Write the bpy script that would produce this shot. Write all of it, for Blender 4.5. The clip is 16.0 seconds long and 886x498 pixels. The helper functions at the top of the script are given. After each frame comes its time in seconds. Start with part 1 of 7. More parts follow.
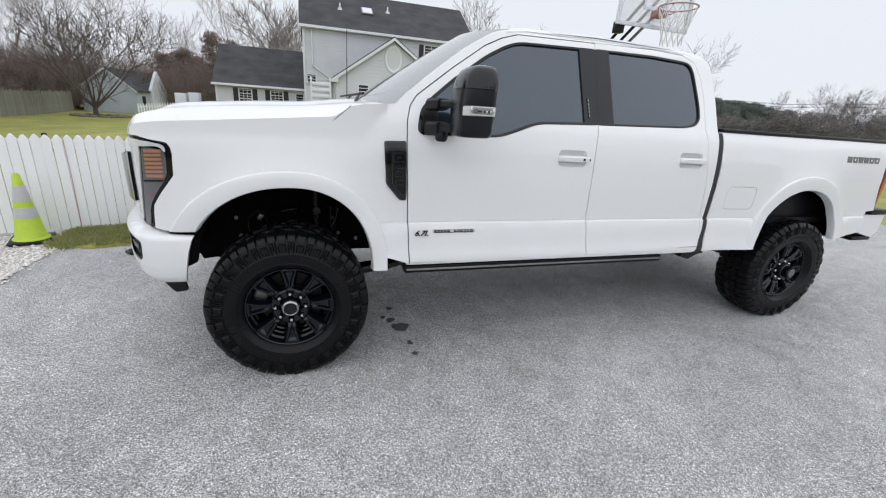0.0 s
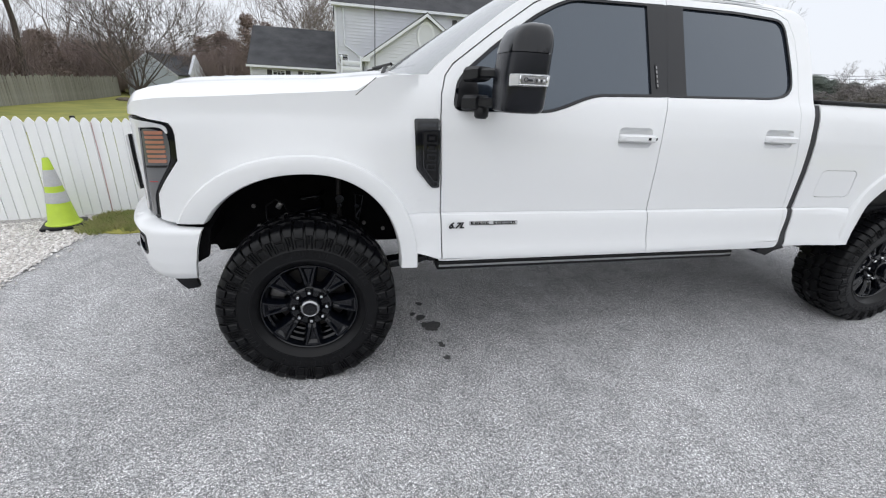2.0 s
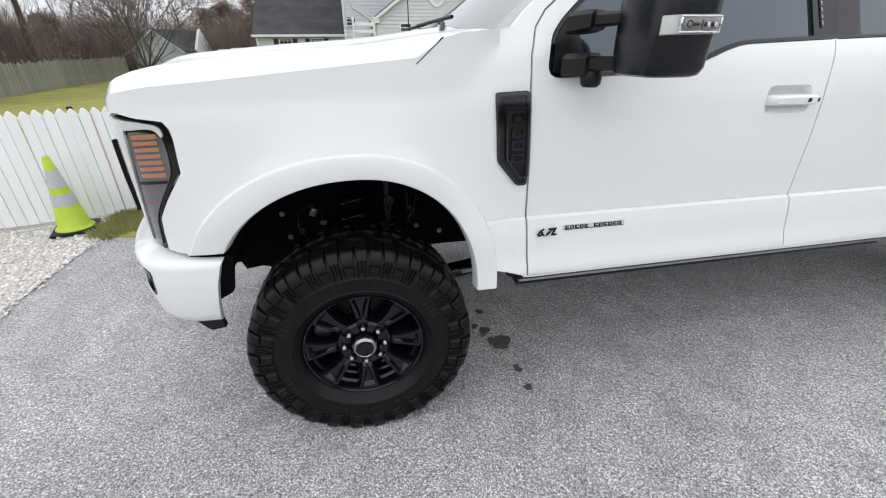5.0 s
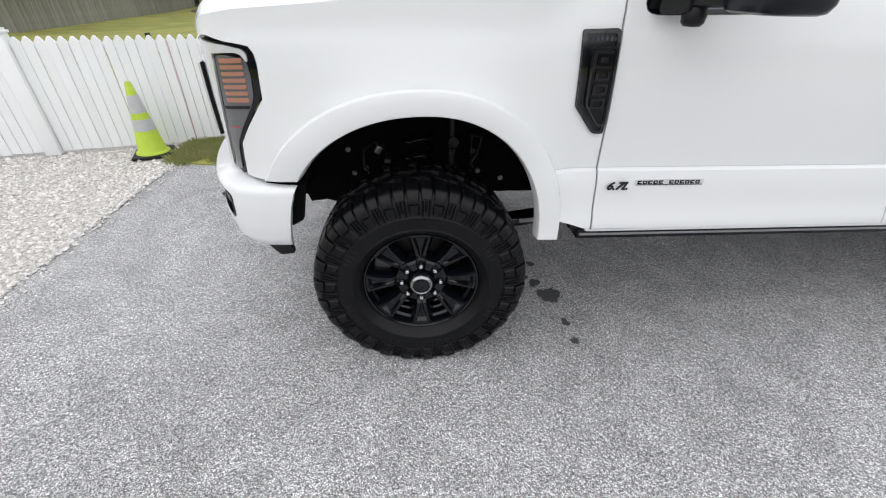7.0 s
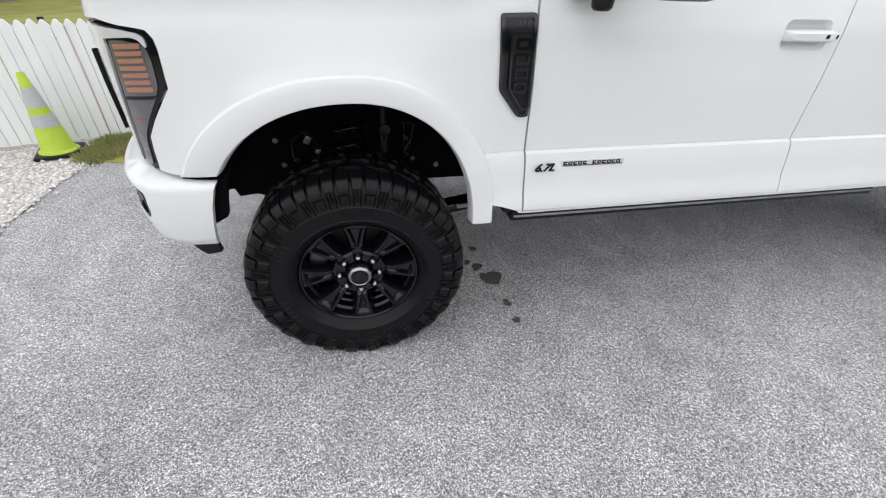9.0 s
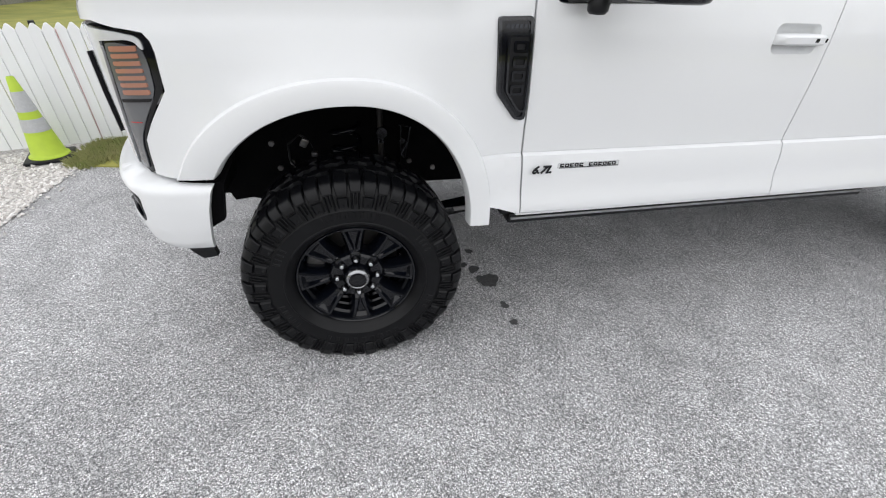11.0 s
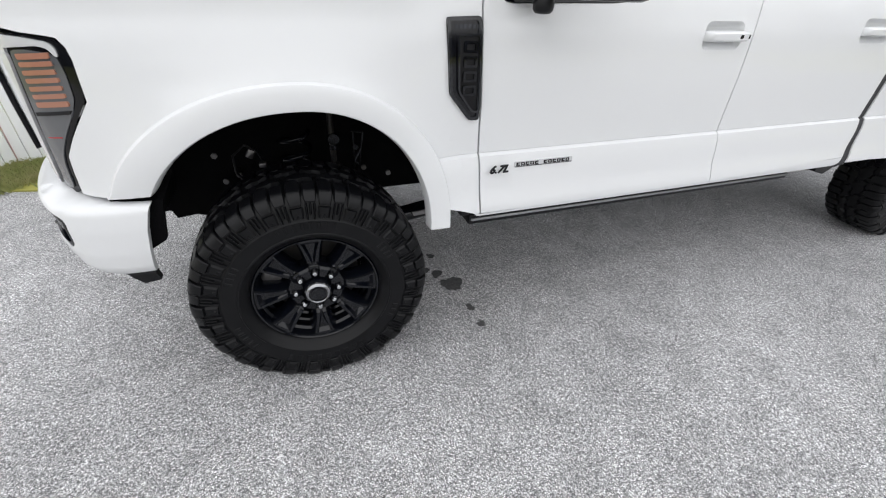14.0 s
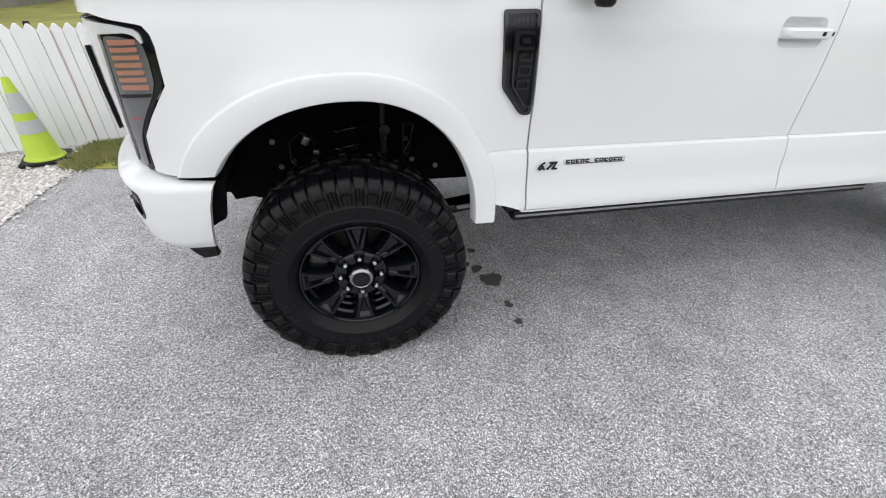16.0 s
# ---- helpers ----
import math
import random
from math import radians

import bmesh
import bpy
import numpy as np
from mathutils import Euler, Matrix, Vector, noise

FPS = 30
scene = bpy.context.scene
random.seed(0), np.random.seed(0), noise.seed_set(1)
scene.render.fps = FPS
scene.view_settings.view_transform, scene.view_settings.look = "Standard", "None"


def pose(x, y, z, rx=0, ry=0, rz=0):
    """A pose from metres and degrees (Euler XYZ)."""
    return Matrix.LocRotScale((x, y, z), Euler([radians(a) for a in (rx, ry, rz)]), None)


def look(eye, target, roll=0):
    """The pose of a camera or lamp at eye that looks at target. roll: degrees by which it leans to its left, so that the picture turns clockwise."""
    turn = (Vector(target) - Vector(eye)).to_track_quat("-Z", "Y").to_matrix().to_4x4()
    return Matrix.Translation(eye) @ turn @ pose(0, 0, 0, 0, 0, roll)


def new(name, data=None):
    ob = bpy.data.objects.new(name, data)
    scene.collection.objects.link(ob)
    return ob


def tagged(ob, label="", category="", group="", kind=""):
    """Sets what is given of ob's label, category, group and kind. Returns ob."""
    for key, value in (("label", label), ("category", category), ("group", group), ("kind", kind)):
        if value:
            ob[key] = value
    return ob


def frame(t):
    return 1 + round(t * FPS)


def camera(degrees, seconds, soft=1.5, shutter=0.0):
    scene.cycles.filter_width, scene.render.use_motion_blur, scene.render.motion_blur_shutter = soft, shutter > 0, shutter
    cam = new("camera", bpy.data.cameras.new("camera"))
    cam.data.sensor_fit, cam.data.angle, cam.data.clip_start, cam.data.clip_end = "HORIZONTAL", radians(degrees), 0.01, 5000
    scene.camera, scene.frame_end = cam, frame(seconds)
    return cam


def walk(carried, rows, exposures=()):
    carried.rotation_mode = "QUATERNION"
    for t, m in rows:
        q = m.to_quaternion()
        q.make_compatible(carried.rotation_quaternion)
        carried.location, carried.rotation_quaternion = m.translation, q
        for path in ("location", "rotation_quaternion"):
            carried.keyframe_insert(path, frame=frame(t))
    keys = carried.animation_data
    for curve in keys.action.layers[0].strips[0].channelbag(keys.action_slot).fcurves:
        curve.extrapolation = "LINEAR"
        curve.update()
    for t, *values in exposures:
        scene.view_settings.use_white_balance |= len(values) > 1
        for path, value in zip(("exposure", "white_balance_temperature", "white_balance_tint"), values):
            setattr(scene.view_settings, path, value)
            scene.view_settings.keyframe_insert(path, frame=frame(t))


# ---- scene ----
cam = camera(94.6, 16.0, soft=1.15)
PATH = [
    (0, (0.151, -2.23, 1.559), (0.743, -0.43, 0.917), 4.1),
    (0.5, (0.226, -2.225, 1.555), (0.824, -0.433, 0.897), 3.8),
    (1, (0.313, -2.197, 1.532), (0.895, -0.41, 0.848), 3.6),
    (1.5, (0.306, -2.116, 1.52), (0.842, -0.325, 0.809), 3.4),
    (2, (0.209, -1.921, 1.521), (0.653, -0.114, 0.787), 3.2),
    (2.5, (0.114, -1.748, 1.527), (0.451, 0.076, 0.78), 2.9),
    (3, (0.117, -1.586, 1.517), (0.293, 0.26, 0.768), 2.0),
    (3.5, (0.179, -1.42, 1.518), (0.243, 0.428, 0.756), -0.0),
    (4, (0.135, -1.343, 1.514), (0.384, 0.481, 0.733), -1.1),
    (4.2, (0.086, -1.327, 1.524), (0.443, 0.475, 0.734), -0.9),
    (6.3, (0.035, -1.343, 1.501), (0.26, 0.333, 0.433), 0.7),
    (6.5, (0.017, -1.341, 1.497), (0.198, 0.334, 0.419), 0.8),
    (7, (-0.014, -1.346, 1.494), (0.112, 0.326, 0.402), 1.0),
    (7.5, (-0.003, -1.359, 1.493), (0.163, 0.304, 0.394), 1.2),
    (8, (0.018, -1.36, 1.492), (0.259, 0.285, 0.38), 1.7),
    (8.5, (0.034, -1.359, 1.493), (0.342, 0.265, 0.367), 1.9),
    (9, (0.05, -1.355, 1.49), (0.401, 0.256, 0.359), 2.0),
    (11.5, (0.031, -1.356, 1.483), (0.434, 0.266, 0.384), 2.3),
    (12, (0.038, -1.352, 1.481), (0.485, 0.274, 0.405), 2.4),
    (12.5, (0.043, -1.332, 1.479), (0.534, 0.287, 0.413), 2.3),
    (13, (0.02, -1.327, 1.471), (0.553, 0.279, 0.404), 2.2),
    (13.5, (0.001, -1.322, 1.464), (0.57, 0.265, 0.389), 2.2),
    (14, (0.024, -1.328, 1.462), (0.604, 0.249, 0.378), 2.0),
    (14.5, (0.039, -1.332, 1.455), (0.595, 0.248, 0.361), 1.9),
    (15, (0.042, -1.332, 1.457), (0.548, 0.256, 0.351), 1.8),
    (15.5, (0.021, -1.336, 1.458), (0.464, 0.271, 0.352), 1.9),
    (16, (0.007, -1.338, 1.456), (0.402, 0.281, 0.35), 2.0),
]
walk(cam, [(t, look(eye, target, roll)) for t, eye, target, roll in PATH],
     exposures=[(0, 0.32, 6350, 10), (2.0, 0.41, 6350, 10), (3.0, 0.48, 6380, 10), (4.0, 0.51, 6420, 10), (6.5, 0.52, 6500, 10), (16.0, 0.54, 6520, 10)])

# ---- world and light: a bright, even overcast ----
world = bpy.data.worlds.new("overcast_sky")
scene.world = world
world.use_nodes = True
wn, wl = world.node_tree.nodes, world.node_tree.links
sky = wn.new("ShaderNodeTexSky")
sky.sky_type, sky.sun_disc = "NISHITA", False
sky.sun_elevation, sky.sun_rotation = radians(58), radians(207)
sky.dust_density, sky.air_density = 4.0, 1.0
haze = wn.new("ShaderNodeMix")
haze.data_type = "RGBA"
haze.inputs[0].default_value = 0.92
haze.inputs[7].default_value = (9.66, 9.93, 10.42, 1)
wl.new(sky.outputs[0], haze.inputs[6])
wn["Background"].inputs[1].default_value = 0.09
geo = wn.new("ShaderNodeTexCoord")
up = wn.new("ShaderNodeSeparateXYZ")
wl.new(geo.outputs["Generated"], up.inputs[0])
lift = wn.new("ShaderNodeMapRange")          # a thin cover of cloud, nearly even, its low edge a little brighter
lift.inputs[1].default_value, lift.inputs[2].default_value, lift.inputs[3].default_value, lift.inputs[4].default_value = 0.15, 0.90, 0.82, 0.86
wl.new(up.outputs[2], lift.inputs[0])
scale = wn.new("ShaderNodeVectorMath")
scale.operation = "SCALE"
wl.new(haze.outputs[2], scale.inputs[0])
wl.new(lift.outputs[0], scale.inputs["Scale"])
wl.new(scale.outputs[0], wn["Background"].inputs[0])

sun = new("sun", bpy.data.lights.new("sun", "SUN"))
sun.data.energy, sun.data.angle, sun.data.color = 1.15, radians(165), (1.0, 0.975, 0.945)
sun.matrix_world = look((-5, -10, 18), (0, 0, 0))

# ---- materials ----
MATS = {}


def rgb(c):
    return (c, c, c, 1) if isinstance(c, (int, float)) else (*c, 1)


def mat(name, base, rough=0.5, metal=0.0, other=None, scale=8.0, detail=6.0, amount=0.5, bump=0.0, bump_scale=60.0,
        coat=0.0, spec=0.5, rough_var=0.0, stretch=(1, 1, 1), ior=1.45, per_piece=0.0):
    """A principled material: two tones mixed by a noise, a finer noise as relief, gloss that varies with the noise."""
    m = bpy.data.materials.new(name)
    m.use_nodes = True
    n, l = m.node_tree.nodes, m.node_tree.links
    p = n["Principled BSDF"]
    p.inputs["Base Color"].default_value = rgb(base)
    p.inputs["Roughness"].default_value, p.inputs["Metallic"].default_value = rough, metal
    p.inputs["Coat Weight"].default_value, p.inputs["Coat Roughness"].default_value = coat, 0.04
    p.inputs["Specular IOR Level"].default_value, p.inputs["IOR"].default_value = spec, ior
    tc, mp = n.new("ShaderNodeTexCoord"), n.new("ShaderNodeMapping")
    mp.inputs["Scale"].default_value = stretch
    l.new(tc.outputs["Object"], mp.inputs[0])
    out = None
    if other is not None:
        t = n.new("ShaderNodeTexNoise")
        t.inputs["Scale"].default_value, t.inputs["Detail"].default_value = scale, detail
        l.new(mp.outputs[0], t.inputs["Vector"])
        r = n.new("ShaderNodeMapRange")
        r.inputs[1].default_value, r.inputs[2].default_value = 0.5 - 0.25 / max(amount, 0.01) * 0.5, 0.5 + 0.25 / max(amount, 0.01) * 0.5
        l.new(t.outputs[0], r.inputs[0])
        mx = n.new("ShaderNodeMix")
        mx.data_type = "RGBA"
        mx.inputs[6].default_value, mx.inputs[7].default_value = rgb(base), rgb(other)
        l.new(r.outputs[0], mx.inputs[0])
        out = mx.outputs[2]
        if rough_var:
            rr = n.new("ShaderNodeMapRange")
            rr.inputs[3].default_value, rr.inputs[4].default_value = rough - rough_var, rough + rough_var
            l.new(t.outputs[0], rr.inputs[0])
            l.new(rr.outputs[0], p.inputs["Roughness"])
    if per_piece:
        oi = n.new("ShaderNodeObjectInfo")
        hs = n.new("ShaderNodeHueSaturation")
        pr = n.new("ShaderNodeMapRange")
        pr.inputs[3].default_value, pr.inputs[4].default_value = 1 - per_piece, 1 + per_piece
        l.new(oi.outputs["Random"], pr.inputs[0])
        l.new(pr.outputs[0], hs.inputs["Value"])
        if out is None:
            hs.inputs["Color"].default_value = rgb(base)
        else:
            l.new(out, hs.inputs["Color"])
        out = hs.outputs[0]
    if out is not None:
        l.new(out, p.inputs["Base Color"])
    if bump:
        b, t2 = n.new("ShaderNodeBump"), n.new("ShaderNodeTexNoise")
        t2.inputs["Scale"].default_value, t2.inputs["Detail"].default_value = bump_scale, 4
        l.new(mp.outputs[0], t2.inputs["Vector"])
        l.new(t2.outputs[0], b.inputs["Height"])
        b.inputs["Strength"].default_value, b.inputs["Distance"].default_value = bump, 0.01
        l.new(b.outputs[0], p.inputs["Normal"])
    MATS[name] = m
    return m


PAINT = mat("white_paint", (0.765, 0.775, 0.785), 0.30, other=(0.74, 0.755, 0.77), scale=1.3, amount=0.4, coat=0.6, rough_var=0.05)
BLACK_GLOSS = mat("black_gloss", (0.0022, 0.003, 0.0060), 0.09, other=(0.004, 0.0045, 0.006), scale=9, spec=0.5)
MIRROR_SHELL = mat("mirror_shell", (0.004, 0.005, 0.0085), 0.26, other=(0.006, 0.007, 0.0105), scale=16, bump=0.03, bump_scale=320, spec=0.4)
BLACK_PLASTIC = mat("black_plastic", (0.0035, 0.004, 0.0055), 0.42, other=(0.006, 0.006, 0.0075), scale=20, bump=0.06, bump_scale=300, spec=0.36)
BLACK_MATTE = mat("black_liner", (0.0018, 0.0018, 0.0025), 0.85, other=(0.004, 0.004, 0.0045), scale=14, bump=0.2, bump_scale=90, spec=0.12)
GLASS_TINT = mat("privacy_glass", (0.012, 0.017, 0.026), 0.04, other=(0.015, 0.020, 0.029), scale=3, ior=1.6, spec=0.9)
GLASS_TINT.node_tree.nodes["Principled BSDF"].inputs["Specular Tint"].default_value = (0.80, 0.90, 1.0, 1)
# sky reflection put into the colour: pale, part-metal base instead of clear glass
WINDSHIELD_SKY = mat("windshield_sky_tone", (0.25, 0.265, 0.26), 0.22, 0.7, other=(0.22, 0.235, 0.23), scale=2, coat=1.0)
RUBBER = mat("tyre_rubber", (0.0022, 0.0024, 0.0032), 0.36, other=(0.0042, 0.0044, 0.0054), scale=22, amount=0.6, bump=0.08, bump_scale=260, rough_var=0.08, spec=0.27)
CHROME = mat("chrome", (0.75, 0.76, 0.78), 0.14, 1.0, other=(0.65, 0.66, 0.68), scale=30)
STEEL = mat("dull_steel", (0.28, 0.28, 0.29), 0.42, 0.9, other=(0.18, 0.17, 0.16), scale=40)
CAP_METAL = mat("cap_metal", (0.36, 0.365, 0.38), 0.14, 0.95, other=(0.3, 0.305, 0.32), scale=30)
CHARCOAL = mat("gloss_charcoal", (0.005, 0.006, 0.009), 0.12, other=(0.008, 0.009, 0.012), scale=20, coat=0.5)
GAP_SHADE = mat("gap_shade", (0.030, 0.031, 0.034), 0.6, other=(0.02, 0.02, 0.022), scale=8)
DARK_STEEL = mat("dark_steel", (0.03, 0.03, 0.032), 0.5, 0.6, other=(0.05, 0.045, 0.04), scale=30)
CLEAR_LAMP = mat("lamp_smoke", (0.085, 0.09, 0.10), 0.12, other=(0.10, 0.105, 0.115), scale=12, coat=1.0)
LAMP_SILVER = mat("lamp_silver", (0.70, 0.71, 0.73), 0.22, 0.25, other=(0.6, 0.61, 0.63), scale=18, coat=1.0)
AMBER = mat("amber_lens", (0.37, 0.165, 0.105), 0.3, other=(0.33, 0.145, 0.095), scale=60, coat=1.0)
RED_LENS = mat("red_lens", (0.42, 0.012, 0.02), 0.15, other=(0.3, 0.008, 0.014), scale=15, coat=1.0)
VINYL = mat("white_vinyl", (0.86, 0.875, 0.89), 0.38, other=(0.82, 0.83, 0.835), scale=5, amount=0.5, bump=0.03, bump_scale=30, stretch=(1, 1, 0.4), per_piece=0.03)
OLD_WOOD = mat("weathered_wood", (0.31, 0.305, 0.27), 0.85, other=(0.21, 0.205, 0.175), scale=5, bump=0.3, bump_scale=24, stretch=(6, 6, 0.5), per_piece=0.13)
SIDING = mat("grey_siding", (0.585, 0.605, 0.665), 0.55, other=(0.54, 0.56, 0.615), scale=1.2, bump=0.03)
SHED_SIDING = mat("blue_grey_siding", (0.50, 0.55, 0.61), 0.55, other=(0.46, 0.51, 0.57), scale=1.2, bump=0.03)
SHINGLE = mat("dark_shingles", (0.042, 0.044, 0.050), 0.9, other=(0.072, 0.074, 0.080), scale=0.8, detail=9, amount=0.8, bump=0.4, bump_scale=9, stretch=(1, 1, 2))
TRIM_WHITE = mat("white_trim", (0.70, 0.725, 0.785), 0.5, other=(0.64, 0.665, 0.72), scale=4)
DARK_PANE = mat("dark_pane", (0.02, 0.022, 0.026), 0.06, other=(0.03, 0.032, 0.036), scale=2)
SHUTTER = mat("black_shutter", (0.015, 0.015, 0.018), 0.5, other=(0.025, 0.025, 0.028), scale=10)
BARK = mat("bark", (0.115, 0.098, 0.088), 0.95, other=(0.07, 0.06, 0.053), scale=3, bump=0.6, bump_scale=12, stretch=(3, 3, 0.7))
DARK_TWIG = mat("dark_twigs", (0.15, 0.125, 0.115), 0.95, other=(0.10, 0.085, 0.08), scale=1.5)
TWIG = mat("twigs", (0.24, 0.21, 0.195), 0.95, other=(0.16, 0.135, 0.125), scale=1.5)
BRUSH = mat("brown_brush", (0.27, 0.215, 0.195), 0.95, other=(0.16, 0.125, 0.115), scale=0.5)
# distance haze mixed into the needle colour, far paler than the near pines
HAZED_NEEDLES = mat("hazed_pine_needles", (0.21, 0.24, 0.215), 0.85, other=(0.15, 0.175, 0.155), scale=0.6)
CEDAR = mat("winter_cedar", (0.27, 0.21, 0.188), 0.95, other=(0.18, 0.142, 0.125), scale=0.7)
ALU = mat("brushed_aluminium", (0.42, 0.43, 0.44), 0.35, 0.9, other=(0.33, 0.34, 0.35), scale=30, stretch=(0.2, 4, 4))
DARK_CHROME = mat("dark_chrome", (0.07, 0.073, 0.082), 0.25, 0.8, other=(0.03, 0.032, 0.036), scale=40)
FAR_BRUSH = mat("far_brush", (0.22, 0.205, 0.205), 0.95, other=(0.16, 0.148, 0.148), scale=0.3)
NEEDLES = mat("pine_needles", (0.060, 0.085, 0.052), 0.8, other=(0.035, 0.052, 0.034), scale=1.2)
LIME = mat("lime_plastic", (0.48, 0.64, 0.055), 0.5, other=(0.42, 0.57, 0.05), scale=14, bump=0.03)
REFLECTIVE = mat("reflective_collar", (0.50, 0.51, 0.52), 0.4, other=(0.42, 0.43, 0.44), scale=60, bump=0.05, bump_scale=400)
RED_CORD = mat("red_cord", (0.46, 0.19, 0.17), 0.7)
PINK_RIM = mat("faded_red_paint", (0.44, 0.25, 0.25), 0.5, other=(0.36, 0.21, 0.21), scale=20)
NET = mat("white_net", (0.72, 0.72, 0.72), 0.8)
SOIL = mat("soil_and_stone", (0.20, 0.17, 0.14), 0.95, other=(0.12, 0.10, 0.08), scale=6, bump=0.6, bump_scale=12)


def asphalt_material():
    """Worn asphalt: pale and dark chips of stone a few millimetres across in grey binder, with broad stains."""
    m = bpy.data.materials.new("worn_asphalt")
    m.use_nodes = True
    n, l = m.node_tree.nodes, m.node_tree.links
    p = n["Principled BSDF"]
    p.inputs["Roughness"].default_value = 0.75
    tc = n.new("ShaderNodeTexCoord")
    v = n.new("ShaderNodeTexVoronoi")
    v.inputs["Scale"].default_value = 300
    l.new(tc.outputs["Object"], v.inputs["Vector"])
    sep = n.new("ShaderNodeSeparateColor")
    l.new(v.outputs["Color"], sep.inputs[0])
    ramp = n.new("ShaderNodeValToRGB")
    e = ramp.color_ramp.elements
    e[0].position, e[0].color = 0.0, (0.055, 0.055, 0.058, 1)
    e[1].position, e[1].color = 1.0, (0.84, 0.84, 0.83, 1)
    for pos, c in ((0.30, 0.175), (0.60, 0.33), (0.85, 0.58)):
        k = ramp.color_ramp.elements.new(pos)
        k.color = (c * 1.0, c * 0.998, c * 1.022, 1)
    l.new(sep.outputs[0], ramp.inputs[0])
    broad = n.new("ShaderNodeTexNoise")
    broad.inputs["Scale"].default_value, broad.inputs["Detail"].default_value = 0.7, 5
    l.new(tc.outputs["Object"], broad.inputs["Vector"])
    br = n.new("ShaderNodeMapRange")
    br.inputs[1].default_value, br.inputs[2].default_value, br.inputs[3].default_value, br.inputs[4].default_value = 0.3, 0.7, 1.13, 1.49
    l.new(broad.outputs[0], br.inputs[0])
    clump = n.new("ShaderNodeTexNoise")          # uneven packing of the stone, a few centimetres across
    clump.inputs["Scale"].default_value, clump.inputs["Detail"].default_value = 75, 2
    l.new(tc.outputs["Object"], clump.inputs["Vector"])
    cr = n.new("ShaderNodeMapRange")
    cr.inputs[1].default_value, cr.inputs[2].default_value, cr.inputs[3].default_value, cr.inputs[4].default_value = 0.33, 0.67, 0.77, 1.25
    l.new(clump.outputs[0], cr.inputs[0])
    both = n.new("ShaderNodeMath")
    both.operation = "MULTIPLY"
    l.new(br.outputs[0], both.inputs[0])
    l.new(cr.outputs[0], both.inputs[1])
    worn = n.new("ShaderNodeTexNoise")           # patches a hand or two across where the grit has worn off or lies thick
    worn.inputs["Scale"].default_value, worn.inputs["Detail"].default_value = 5.5, 6
    l.new(tc.outputs["Object"], worn.inputs["Vector"])
    wr = n.new("ShaderNodeMapRange")
    wr.inputs[1].default_value, wr.inputs[2].default_value, wr.inputs[3].default_value, wr.inputs[4].default_value = 0.34, 0.66, 0.90, 1.12
    l.new(worn.outputs[0], wr.inputs[0])
    rest, both = both, n.new("ShaderNodeMath")
    both.operation = "MULTIPLY"
    l.new(rest.outputs[0], both.inputs[0])
    l.new(wr.outputs[0], both.inputs[1])
    mul = n.new("ShaderNodeVectorMath")
    mul.operation = "SCALE"
    l.new(ramp.outputs[0], mul.inputs[0])
    l.new(both.outputs[0], mul.inputs["Scale"])
    l.new(mul.outputs[0], p.inputs["Base Color"])
    b = n.new("ShaderNodeBump")
    b.inputs["Strength"].default_value, b.inputs["Distance"].default_value = 1.0, 0.004
    l.new(v.outputs["Distance"], b.inputs["Height"])
    b.invert = True
    l.new(b.outputs[0], p.inputs["Normal"])
    return m


def grass_material():
    m = mat("winter_lawn", (0.31, 0.30, 0.075), 0.95, other=(0.21, 0.225, 0.055), scale=0.6, detail=9, amount=0.9, bump=0.6, bump_scale=25)
    return m


ASPHALT = asphalt_material()
LAWN = grass_material()
GRAVEL = mat("pale_gravel", (0.62, 0.60, 0.575), 0.85, other=(0.28, 0.265, 0.25), scale=45, amount=0.9, bump=0.8, bump_scale=50)
STONE = mat("white_stones", (0.84, 0.825, 0.805), 0.75, other=(0.48, 0.445, 0.415), scale=34, amount=0.9)
BLADE = mat("grass_blades", (0.24, 0.29, 0.085), 0.8, other=(0.36, 0.33, 0.16), scale=6)
WET = mat("dark_drip_stain", (0.045, 0.045, 0.047), 0.7, other=(0.10, 0.10, 0.10), scale=90, bump=0.3, bump_scale=160)


# ---- building helpers ----
def bm_object(name, bm, material, parent=None, label="", smooth=None):
    """Links a bmesh as one object; smooth: the angle in degrees above which an edge stays sharp."""
    me = bpy.data.meshes.new(name)
    bmesh.ops.recalc_face_normals(bm, faces=bm.faces[:])
    if smooth is not None:
        lim = radians(smooth)
        for f in bm.faces:
            f.smooth = True
        for e in bm.edges:
            e.smooth = len(e.link_faces) == 2 and e.calc_face_angle(0) < lim
    bm.to_mesh(me)
    bm.free()
    for mm in material if isinstance(material, (list, tuple)) else (material,):
        me.materials.append(mm)
    ob = new(name, me)
    if parent is not None:
        ob.parent = parent
        if parent.type == "EMPTY":
            ob.matrix_parent_inverse = Matrix.Translation(-parent.location)
    if label:
        tagged(ob, label)
    return ob


def part(name, bm, material, parent, label="", smooth=35):
    return bm_object(name, bm, material, parent, label, smooth)


def base(name, x, y, z, label, category, group="", kind=""):
    ob = new(name)
    ob.location = (x, y, z)
    ob.empty_display_size = 0.2
    return tagged(ob, label, category, group, kind)


